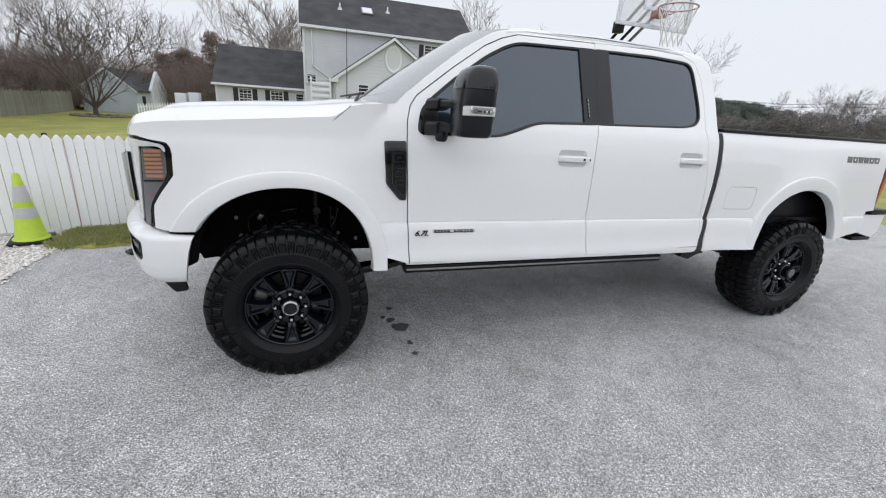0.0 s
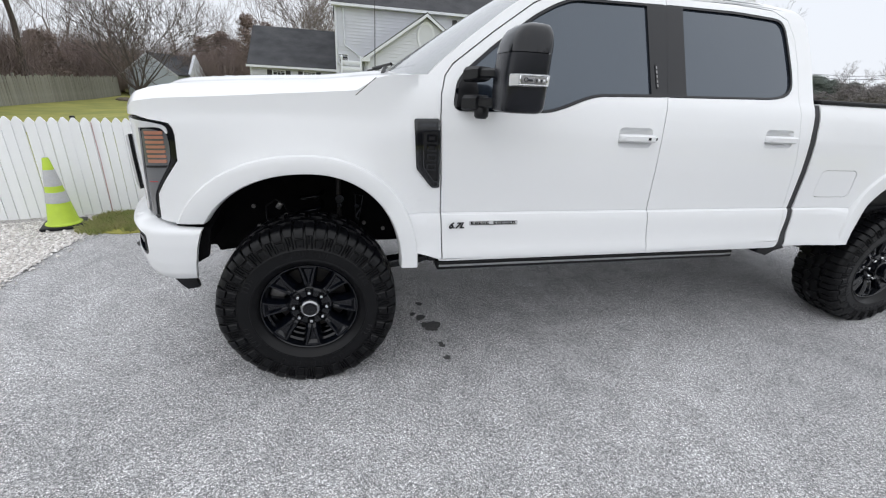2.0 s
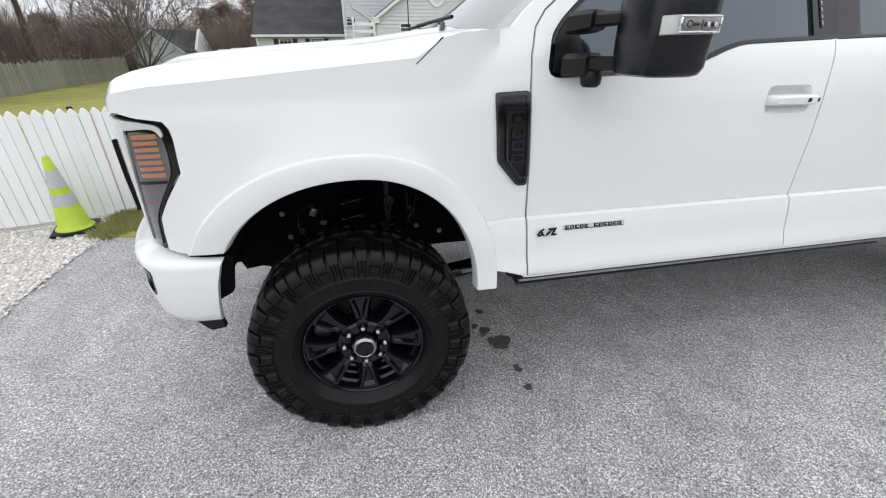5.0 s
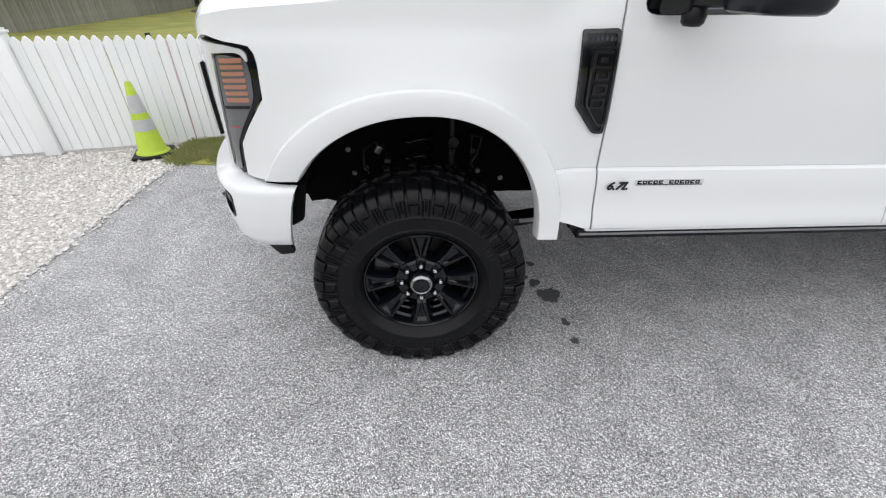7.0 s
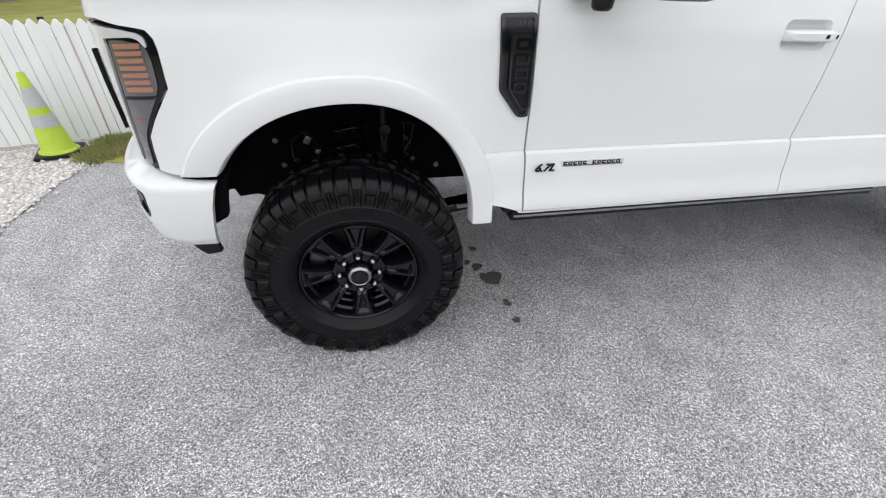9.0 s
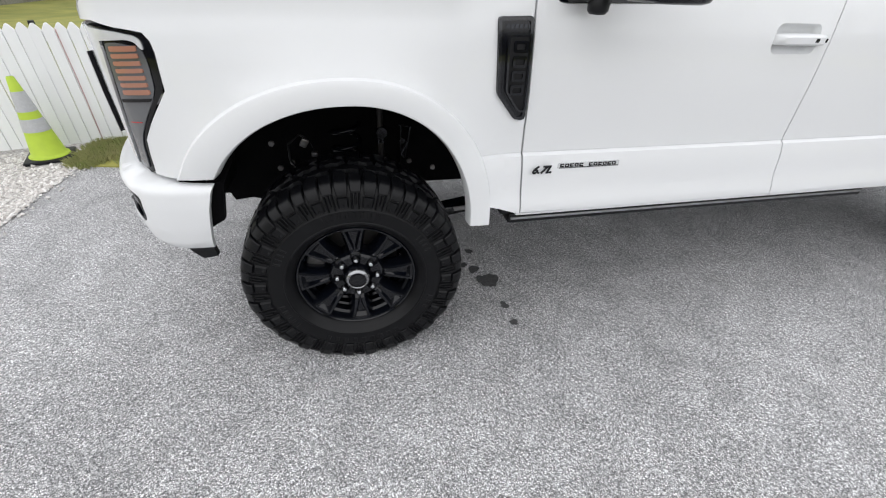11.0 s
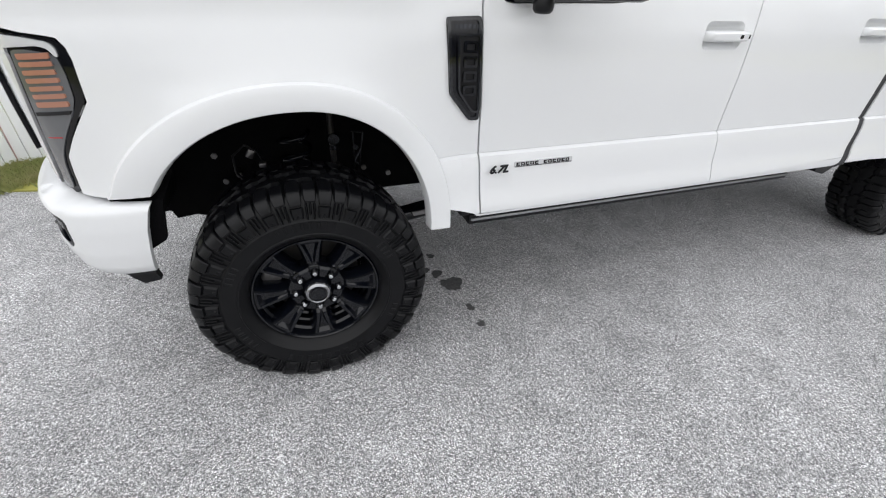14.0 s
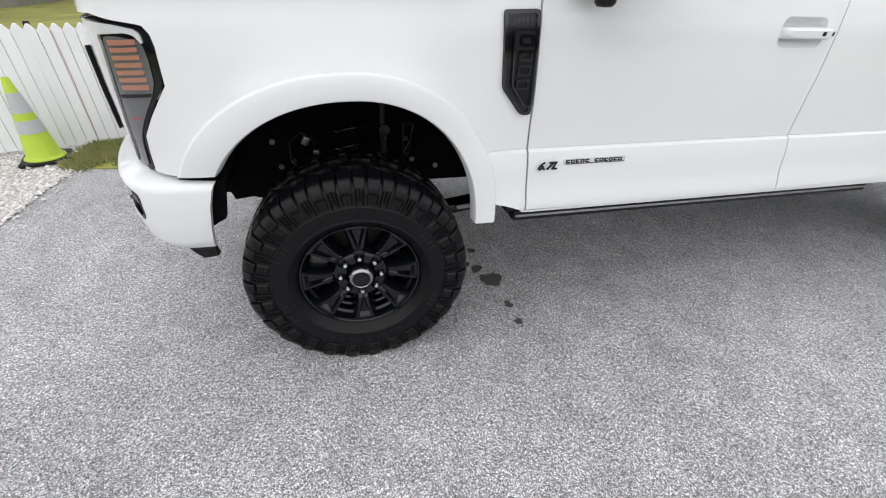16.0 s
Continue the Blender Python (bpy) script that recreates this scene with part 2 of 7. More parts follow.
def box(bm, cx, cy, cz, sx, sy, sz, bevel=0.0, turn=None, seg=2):
    r = bmesh.ops.create_cube(bm, size=1)
    vs = r["verts"]
    for v in vs:
        v.co = Vector((v.co.x * sx, v.co.y * sy, v.co.z * sz))
    if bevel:
        es = list({e for v in vs for e in v.link_edges})
        vs = list({v for f in bmesh.ops.bevel(bm, geom=es, offset=bevel, segments=seg, affect="EDGES", profile=0.5)["faces"] for v in f.verts} | {v for v in vs if v.is_valid})
    m = Matrix.Translation((cx, cy, cz)) @ (turn if turn is not None else Matrix())
    for v in vs:
        v.co = m @ v.co
    return vs


def tube(bm, pts, r, n=8, cap=True):
    """A round bar along pts; r may be one radius or one for each point."""
    pts = [Vector(p) for p in pts]
    rs = r if isinstance(r, (list, tuple)) else [r] * len(pts)
    rings = []
    up = None
    for i, p in enumerate(pts):
        d = (pts[min(i + 1, len(pts) - 1)] - pts[max(i - 1, 0)]).normalized()
        if up is None:
            up = d.orthogonal().normalized()
        up = (up - d * up.dot(d)).normalized()
        s = d.cross(up)
        rings.append([bm.verts.new(p + rs[i] * (math.cos(2 * math.pi * k / n) * up + math.sin(2 * math.pi * k / n) * s)) for k in range(n)])
    for a, b in zip(rings, rings[1:]):
        for k in range(n):
            bm.faces.new((a[k], a[(k + 1) % n], b[(k + 1) % n], b[k]))
    if cap:
        bm.faces.new(rings[0][::-1])
        bm.faces.new(rings[-1])


def lathe(bm, prof, n=48, axis="y", centre=(0, 0, 0), closed=False):
    """Turns the profile of (radius, place along the axis) round the axis."""
    c = Vector(centre)
    rings = []
    for r, h in prof:
        ring = []
        for k in range(n):
            a = 2 * math.pi * k / n
            u, w = r * math.cos(a), r * math.sin(a)
            ring.append(bm.verts.new(c + (Vector((u, h, w)) if axis == "y" else Vector((u, w, h)))))
        rings.append(ring)
    pairs = list(zip(rings, rings[1:])) + ([(rings[-1], rings[0])] if closed else [])
    for a, b in pairs:
        for k in range(n):
            bm.faces.new((a[k], a[(k + 1) % n], b[(k + 1) % n], b[k]))
    return rings


def cyl(bm, a, b, r, n=16):
    tube(bm, [a, b], r, n)


def prism(bm, outline, y0, y1, plane="xz"):
    """A flat outline given thickness: (x, z) from y0 to y1, or (x, y) from z0 to z1, or (y, z) from x0 to x1."""
    put = {"xz": lambda a, b, d: (a, d, b), "xy": lambda a, b, d: (a, b, d), "yz": lambda a, b, d: (d, a, b)}[plane]
    lo = [bm.verts.new(put(a, b, y0)) for a, b in outline]
    hi = [bm.verts.new(put(a, b, y1)) for a, b in outline]
    bm.faces.new(lo)
    bm.faces.new(hi[::-1])
    n = len(lo)
    for i in range(n):
        bm.faces.new((lo[i], hi[i], hi[(i + 1) % n], lo[(i + 1) % n]))


def smoothstep(a, b, x):
    t = min(1.0, max(0.0, (x - a) / (b - a)))
    return t * t * (3 - 2 * t)


def lerp_table(table, x):
    for (x0, y0), (x1, y1) in zip(table, table[1:]):
        if x <= x1:
            t = min(1.0, max(0.0, (x - x0) / (x1 - x0)))
            return y0 + (y1 - y0) * t
    return table[-1][1]


# ---- ground ----
def ground_height(x, y):
    """Level round the drive; the back yard falls away to the far left."""
    return -0.03 - 0.97 * smoothstep(4.5, 26, y) * smoothstep(-3.0, -16.0, x)


def fence_y(x):
    return 3.16 + 0.25 * (x + 2.4)


def build_ground():
    bm = bmesh.new()
    xs = [-900, -400, -200, -120, -80] + [-60 + 3 * i for i in range(41)] + [80, 120, 200, 400, 900]
    ys = [-900, -400, -200, -100, -50, -25] + [-12 + 3 * i for i in range(31)] + [100, 130, 200, 400, 900]
    g = [[bm.verts.new((x, y, ground_height(x, y))) for y in ys] for x in xs]
    for i in range(len(xs) - 1):
        for j in range(len(ys) - 1):
            bm.faces.new((g[i][j], g[i + 1][j], g[i + 1][j + 1], g[i][j + 1]))
    tagged(bm_object("ground", bm, LAWN, smooth=60), "patchy yellow-green winter lawn falling gently to a fence", "lawn", kind="structure")
    bm = bmesh.new()
    prism(bm, [(-2.34, -14), (14, -14), (11.0, 2.6), (9.0, 4.6), (-1.9, fence_y(-1.9) - 0.64), (-2.34, 2.62)], -0.12, 0.0, "xy")
    tagged(bm_object("driveway", bm, ASPHALT), "worn grey asphalt driveway with pale stone grit", "driveway", kind="structure")
    bm = bmesh.new()
    prism(bm, [(-2.338, -9), (-2.338, 2.66), (-2.42, 3.40), (-7.5, fence_y(-7.5) + 0.30), (-7.5, -9)], -0.10, -0.004, "xy")
    tagged(bm_object("gravel_bed", bm, GRAVEL), "pale crushed stone bed beside the drive", "gravel", kind="structure")


build_ground()


# ---- the pickup truck: x runs from the front axle to the tail, the left flank lies at small y ----
YC = 1.08
AXLE_R, AXLE_Z, WHEELBASE = 0.445, 0.432, 4.06
truck = base("pickup_truck", 2.03, YC, 0, "white four-door pickup truck with black wheels and dark tinted windows", "truck")


def flank(z):
    """How far in the flank lies at a height: sill, step under the crease, door, then the lean of the windows."""
    return lerp_table(((0.58, 0.11), (0.62, 0.07), (0.645, 0.054), (0.67, 0.047), (0.70, 0.050), (0.73, 0.058), (0.76, 0.063), (0.84, 0.067),
                       (0.875, 0.0725), (0.900, 0.079), (0.911, 0.0925), (0.9145, 0.0885), (0.94, 0.088), (1.05, 0.082), (1.15, 0.077), (1.25, 0.078), (1.33, 0.083),
                       (1.42, 0.094), (1.48, 0.106), (1.52, 0.122), (1.545, 0.138), (1.60, 0.165), (1.80, 0.258), (2.00, 0.352), (2.05, 0.380), (2.09, 0.425), (2.105, 0.47)), z)


U0 = -0.46
HEADING = ((0.0, 0.0), (0.08, 4.0), (0.16, 20.0), (0.24, 50.0), (0.30, 67.0), (0.42, 73.0), (0.60, 78.0), (0.80, 84.0), (2.0, 87.0))
BUMPER_HEADING = ((0.0, 0.0), (0.15, 3.0), (0.19, 12.0), (0.27, 54.0), (0.36, 66.0), (0.58, 74.0), (0.78, 82.0), (2.0, 87.0))


def turned_plan(table, step=0.004):
    """Walks round a corner whose heading grows by the table; gives places along it."""
    x = y = s = 0.0
    out = [(0.0, 0.0)]
    while s < 1.9:
        a = radians(lerp_table(table, s + step / 2))
        x, y, s = x - step * math.cos(a), y + step * math.sin(a), s + step
        out.append((x, y))
    return out


NOSE_PLAN, BUMPER_PLAN = turned_plan(HEADING), turned_plan(BUMPER_HEADING)


def along(plan, s, step=0.004):
    k = min(int(s / step), len(plan) - 2)
    t = s / step - k
    (x0, y0), (x1, y1) = plan[k], plan[k + 1]
    return x0 + (x1 - x0) * t, y0 + (y1 - y0) * t


def reach(plan, y, step=0.004):
    """How far along the plan a distance from the flank is reached."""
    return next(i for i, p in enumerate(plan) if p[1] >= y) * step


def heading(u):
    return radians(lerp_table(HEADING, max(0.0, U0 - u)))


def nose(u):
    """Plan of the flank: straight, then turning round the front corner and running to the middle of the nose."""
    if u >= U0:
        return u, 0.0
    x, y = along(NOSE_PLAN, U0 - u)
    return U0 + x, y


def arch_bulge(u, z):
    """The sheet metal swells out a little round the wheel openings."""
    if u < 1.2:
        r = math.hypot((u - 0.03) / (0.64 if u < 0.03 else 0.53), (z - 0.64) / 0.563)
        fade = smoothstep(0.66, 0.48, u) * smoothstep(-0.66, -0.45, u)
    elif u > 3.0:
        r = math.hypot((u - 4.0) / 0.56, (z - 0.64) / 0.615)
        fade = smoothstep(3.10, 3.40, u) * smoothstep(4.82, 4.6, u)
    else:
        return 0.0
    return -0.026 * fade * math.exp(-max(0.0, r - 1.0) * 0.56 / 0.085)


def shoulder(u):
    """Height of the crease where the fender turns over to the hood; it dies out behind the hood's seam."""
    return lerp_table(((-0.80, 1.345), (-0.74, 1.368), (-0.66, 1.402), (-0.55, 1.420), (-0.365, 1.434), (-0.15, 1.453), (0.17, 1.481), (0.26, 1.489), (0.36, 1.548), (0.66, 1.62)), u)


def fender_top(u):
    return lerp_table(((-0.74, 1.385), (-0.68, 1.430), (-0.60, 1.460), (-0.5, 1.479), (0.25, 1.520), (0.36, 1.575), (0.66, 1.66)), u)


def from_level(u, z):
    """The fender's mesh is cut level along its crease: height on the truck of a height in that grid."""
    return z + (shoulder(u) - 1.45) * smoothstep(1.15, 1.40, z)


def to_level(u, z):
    q = z
    for _ in range(30):
        q += z - from_level(u, q)
    return q


def fender_skin(u, z, side=0, inset=0.0):
    return skin(u, from_level(u, z), side, inset)


def skin(u, z, side=0, inset=0.0):
    """A point of the truck's skin; side 0 is the left flank, 1 the right."""
    x, dy = nose(u)
    z0 = z
    z = max(z, 0.918 - 0.318 * smoothstep(-0.1, 0.4, u)) if u < 0.4 else z      # the crease starts behind the front wheel
    y = flank(z) + dy + inset + arch_bulge(u, z0)
    if u < 0.66:
        y = flank(min(z, 1.37 + 0.25 * smoothstep(0.36, 0.66, u))) + dy + inset + arch_bulge(u, z0)
        d = min(max(0.0, z - shoulder(u)), 0.0985)
        lean = (0.172 - 0.088) / max(0.022, fender_top(u) - shoulder(u)) * smoothstep(-0.78, -0.55, u) * smoothstep(0.60, 0.30, u) + 0.6 * smoothstep(-0.55, -0.78, u)
        y += lean * (math.sqrt(d * d + 0.004 ** 2) - 0.004)
    return Vector((x, y if side == 0 else 2 * YC - y, z0))


def cab_skin(u, z, side=0, inset=0.0):
    y = flank(z) + inset
    return Vector((u, y if side == 0 else 2 * YC - y, z))


def panel(outline, side=0, holes=(), inset=0.0, thick=0.03, zstep=0.025, ustep=0.2, place=skin):
    """Sheet metal of an outline in (u, z), with holes, laid on the skin, with folded edges."""
    bm = bmesh.new()
    es = []
    for loop in (outline, *holes):
        vs = [bm.verts.new((u, 0, z)) for u, z in loop]
        es += [bm.edges.new((vs[i], vs[(i + 1) % len(vs)])) for i in range(len(vs))]
    bmesh.ops.triangle_fill(bm, edges=es, use_beauty=True, use_dissolve=False, normal=(0, -1, 0))
    us, zs = [p[0] for p in outline], [p[1] for p in outline]

    def cut(co, no):
        bmesh.ops.bisect_plane(bm, geom=bm.verts[:] + bm.edges[:] + bm.faces[:], plane_co=co, plane_no=no, dist=1e-5)
    for z in (0.900, 0.911, 0.9145):
        if zstep < 0.05 and min(zs) < z - 0.01 and max(zs) > z + 0.01:
            cut((0, 0, z), (0, 0, 1))
    z = math.floor(min(zs) / zstep) * zstep + zstep
    while z < max(zs):
        cut((0, 0, z), (0, 0, 1))
        z += zstep
    u = min(us) + 0.02
    while u < max(us):
        cut((u, 0, 0), (1, 0, 0))
        u += 0.03 if u < -0.3 else (0.05 if ustep == 0.2 and (u < 0.62 or u > 3.3) else ustep)
    for v in bm.verts:
        v.co = place(v.co.x, v.co.z, side, inset)
    rim = [e for e in bm.edges if len(e.link_faces) == 1]
    inward = Vector((0, thick if side == 0 else -thick, 0))
    ex = bmesh.ops.extrude_edge_only(bm, edges=rim)
    for v in ex["geom"]:
        if isinstance(v, bmesh.types.BMVert):
            v.co += inward + (Vector((0.5 * thick, 0, 0)) if v.co.x < -0.55 else Vector())
    return bm


def arc(cx, cz, a, b, t0, t1, n=20, p=2.15, ahead=None):
    """Part of a rounded arch, from angle t0 to t1 in degrees, 0 pointing back and 90 up."""
    out = []
    for i in range(n + 1):
        t = radians(t0 + (t1 - t0) * i / n)
        c, s = math.cos(t), math.sin(t)
        out.append((cx + (a if c > 0 or ahead is None else ahead) * math.copysign(abs(c) ** (2 / p), c), cz + b * math.copysign(abs(s) ** (2 / p), s)))
    return out


DOOR_EDGE = [(0.694, 0.664), (0.684, 0.85), (0.674, 1.07), (0.664, 1.25), (0.660, 1.39), (0.662, 1.49), (0.685, 1.575)]
SPLIT = [(1.955, 0.664), (1.938, 0.80), (1.924, 0.92), (1.913, 1.10), (1.908, 1.26), (1.912, 1.42), (1.924, 1.535)]
SPLIT_TOP = (1.966, 2.046)
REAR_EDGE = [(2.955, 0.70), (2.945, 0.94), (2.905, 1.20), (2.865, 1.40), (2.845, 1.54)]
FRONT_OPENING = [(0.715, 1.42), (1.215, 1.428), (1.30, 1.452), (1.42, 1.498), (1.50, 1.520), (1.914, 1.535), (1.952, 2.008), (1.40, 1.992), (1.30, 1.958), (1.175, 1.893), (0.947, 1.737), (0.785, 1.606), (0.735, 1.545)]
FRONT_GLASS = [(0.732, 1.432), (1.211, 1.440), (1.294, 1.463), (1.414, 1.509), (1.50, 1.532), (1.826, 1.545), (1.838, 1.995), (1.403, 1.982), (1.307, 1.949), (1.183, 1.884), (0.955, 1.728), (0.794, 1.599), (0.748, 1.545)]
REAR_OPENING = [(1.938, 1.535), (2.66, 1.555), (2.76, 1.575), (2.806, 1.62), (2.815, 1.70), (2.806, 1.88), (2.795, 1.965), (2.755, 2.003), (2.45, 2.016), (1.976, 2.010)]
REAR_GLASS = [(2.052, 1.548), (2.657, 1.565), (2.752, 1.585), (2.794, 1.625), (2.803, 1.70), (2.794, 1.877), (2.784, 1.956), (2.748, 1.992), (2.45, 2.005), (2.070, 2.002)]


def fender_outline(g=0.0):
    arch = arc(0.03, 0.64, 0.521, 0.556, 6, 156, ahead=0.630)
    front = [(-0.555, 0.881), (-0.60, 0.884), (-0.633, 0.892), (-0.627, 0.96), (-0.618, 1.012), (-0.582, 1.066), (-0.524, 1.143), (-0.507, 1.166), (-0.502, 1.27), (-0.506, 1.300), (-0.520, 1.322), (-0.592, 1.333), (-0.74, 1.346), (-0.735, 1.385), (-0.68, 1.430), (-0.60, 1.460), (-0.5, 1.479), (0.25, 1.520), (0.27, 1.523), (0.36, 1.556), (0.60, 1.576)]
    return arch + front + [(0.648, 1.57), (0.651, 1.49)] + [(x - 0.012, z) for x, z in DOOR_EDGE[4::-1]][:-1] + [(0.680, 0.660)]


def bed_outline():
    arch = arc(4.0, 0.64, 0.551, 0.607, 174, 8)
    return [(3.016, 0.66)] + [(3.44, 0.66)] + arch + [(4.60, 0.735), (4.86, 0.77), (4.885, 0.955), (4.98, 0.965), (4.915, 1.16), (4.905, 1.30), (4.90, 1.545), (3.004, 1.545), (3.018, 1.285), (3.030, 0.943)]


def cab_outline():
    return [(0.67, 0.648), (2.93, 0.648), (2.955, 0.66), (2.982, 0.80), (2.986, 0.943), (2.972, 1.285), (2.962, 1.54), (2.978, 1.75), (2.975, 1.95), (2.955, 2.02), (2.90, 2.066), (2.67, 2.092), (2.0, 2.103), (1.48, 2.09), (1.24, 2.04), (1.05, 1.93), (0.80, 1.745), (0.66, 1.635), (0.605, 1.583), (0.575, 1.550), (0.645, 1.535), (0.648, 1.39), (0.66, 1.07), (0.678, 0.66)]


def door_top():
    return [(0.725, 1.628), (0.95, 1.795), (1.17, 1.945), (1.29, 2.002), (1.40, 2.034), (1.83, 2.046)]


def soften(pts, r=0.05, n=4, sharp=()):
    """An outline with its corners rounded."""
    out, m = [], len(pts)
    wide = r
    for i in range(m):
        r = 0.006 if i in sharp else wide
        a, b, c = Vector(pts[i - 1]), Vector(pts[i]), Vector(pts[(i + 1) % m])
        p = b + (a - b) * min(r / (a - b).length, 0.42)
        q = b + (c - b) * min(r / (c - b).length, 0.42)
        for k in range(n + 1):
            t = k / n
            v = p * (1 - t) ** 2 + b * 2 * t * (1 - t) + q * t * t
            out.append((v.x, v.y))
    return out


def grow(pts, d):
    """An outline set off outwards by about d."""
    n, out = len(pts), []
    area = sum(pts[i][0] * pts[(i + 1) % n][1] - pts[(i + 1) % n][0] * pts[i][1] for i in range(n))
    s = 1 if area > 0 else -1
    for i in range(n):
        a, b, c = Vector(pts[i - 1]), Vector(pts[i]), Vector(pts[(i + 1) % n])
        e, f = (b - a).normalized(), (c - b).normalized()
        m = Vector((e.y + f.y, -e.x - f.x))
        m = m / max(0.4, m.length ** 2 / 2)
        out.append(tuple(b + s * d * m))
    return out


def build_sides():
    top_rear = [(2.862, 1.75), (2.858, 1.90), (2.82, 2.0), (2.72, 2.046), (2.45, 2.058)]
    front_door = DOOR_EDGE[::-1] + SPLIT + [SPLIT_TOP] + door_top()[::-1][1:]
    rear_door = [(x + 0.005, z) for x, z in SPLIT[::-1]] + REAR_EDGE + top_rear + [(1.971, 2.050)]
    whole = DOOR_EDGE[::-1] + REAR_EDGE + top_rear + [SPLIT_TOP] + door_top()[::-1][1:]
    for side in (0, 1):
        part("fender", panel([(u, to_level(u, z)) for u, z in fender_outline()], side, place=fender_skin), PAINT, truck, smooth=24)
        fd = part("front_door", panel(front_door, side, [grow(soften(FRONT_OPENING, sharp=(5, 6)), 0.003), CUPS[0]]), PAINT, truck, "white front door with a handle and dark window")
        rd = part("rear_door", panel(rear_door, side, [grow(soften(REAR_OPENING, sharp=(0, 9)), 0.003), CUPS[1]]), PAINT, truck, "white rear door with a handle and dark window")
        part("cab_frame", panel(soften(cab_outline(), 0.06, 3), side, [grow(whole, 0.006)], inset=0.003, place=cab_skin), PAINT, truck)
        bs = part("bed_side", panel(bed_outline(), side, [grow(FUEL, 0.003)] if side == 0 else []), PAINT, truck)
        if side == 0:
            part("fuel_door", panel(FUEL, side, inset=0.001), PAINT, bs, "white fuel filler door")
            part("filler_pocket", panel(grow(FUEL, 0.02), side, inset=0.03, thick=0.01), BLACK_MATTE, bs)
        # dark grey strip painted in for the shade of the open cab-to-bed gap
        part("bed_gap_seal", panel([(2.955, 0.64), (3.012, 0.64), (3.027, 0.943), (3.015, 1.285), (3.002, 1.535), (2.966, 1.535), (2.975, 1.285), (2.988, 0.943), (2.984, 0.80)], side, inset=0.005, thick=0.05), GAP_SHADE, truck)
        # dark rubber behind the shut lines
        part("door_seal", panel(grow(whole, 0.03), side, [grow(whole, -0.05)], inset=0.034, thick=0.008, zstep=0.1), BLACK_MATTE, truck)
        ft = [(x + 0.0125 if x > 1.9 else x, z) for x, z in FRONT_OPENING]
        rt = [(x - 0.0105 if x < 2.0 else x, z) for x, z in REAR_OPENING]
        for door, edge, glass in ((fd, soften(ft, sharp=(5, 6)), soften(FRONT_GLASS, 0.045, sharp=(5, 6))), (rd, soften(rt, sharp=(0, 9)), soften(REAR_GLASS, 0.045, sharp=(0, 9)))):
            part("window_trim", panel(edge, side, [glass], inset=-0.0015, thick=0.02), BLACK_GLOSS, door, "black window trim and pillar cover")
            part("window_glass", panel(grow(glass, 0.004), side, inset=0.010, thick=0.006, zstep=0.5, ustep=0.5), GLASS_TINT, door, "dark tinted glass")
        handle_part(1.632, 1.328, side, fd, True)
        handle_part(2.612, 1.345, side, rd, False)
        build_mirror(side, fd)


def arch_flare(cx, side, t0, t1):
    """A moulded lip round a wheel opening: rolled inner edge, flat face, soft outer crease."""
    bm = bmesh.new()
    #      grow   y       (from the opening's edge outwards to the skin)
    prof = [(-0.07, 0.055), (-0.045, 0.03), (0.0, 0.007), (0.03, 0.001), (0.10, -0.001), (0.50, -0.001), (0.91, 0.0), (0.94, 0.0012), (0.96, 0.0045), (1.0, 0.014), (1.04, 0.026), (1.07, 0.05)]
    n = 52
    rings = []
    front = cx < 1
    for i in range(n + 1):
        row = []
        t = t0 + (t1 - t0) * i / n
        if front:
            xo, zo = arc(cx, 0.64, 0.528, 0.563, t, t, 1, ahead=0.64)[0]
        else:
            xo, zo = arc(cx, 0.64, 0.56, 0.615, t, t, 1)[0]
        face = lerp_table(((0.60, 0.064), (0.86, 0.069 if xo > 0 else 0.086), (1.0, 0.082), (1.15, 0.077), (1.30, 0.08)), zo) + arch_bulge(xo, zo)
        face -= 0.004 + (0.013 * smoothstep(-0.64, -0.40, xo) if front else 0.012)
        for g, y in prof:
            if front:
                x, z = arc(cx, 0.64, 0.440 + 0.088 * g, 0.477 + 0.086 * g, t, t, 1, ahead=0.53 + 0.11 * g)[0]
            else:
                x, z = arc(cx, 0.64, 0.465 + 0.095 * g, 0.502 + 0.113 * g, t, t, 1)[0]
            z = max(z, 0.879) if front and x < -0.2 else (max(z, 0.662) if not front and x < 4 else z)
            x2, dy = nose(x) if front else (x, 0)
            y = y + dy + face
            row.append(bm.verts.new((x2, y if side == 0 else 2 * YC - y, z)))
        rings.append(row)
    for a, b in zip(rings, rings[1:]):
        for k in range(len(prof) - 1):
            bm.faces.new((a[k], a[k + 1], b[k + 1], b[k]))
    for row in (rings[0], rings[-1]):
        bm.faces.new(row)
    return bm


def build_flares():
    for side in (0, 1):
        part("wheel_arch_flare", arch_flare(0.03, side, -1, 158), PAINT, truck, "white moulded arch lip")
        part("wheel_arch_flare", arch_flare(4.0, side, 178.5, 8), PAINT, truck, "white moulded arch lip")


def hood_height(x):
    return lerp_table(((-1.0, 1.40), (-0.75, 1.445), (-0.5, 1.482), (-0.2, 1.508), (0.1, 1.526), (0.36, 1.560), (0.62, 1.585)), x)


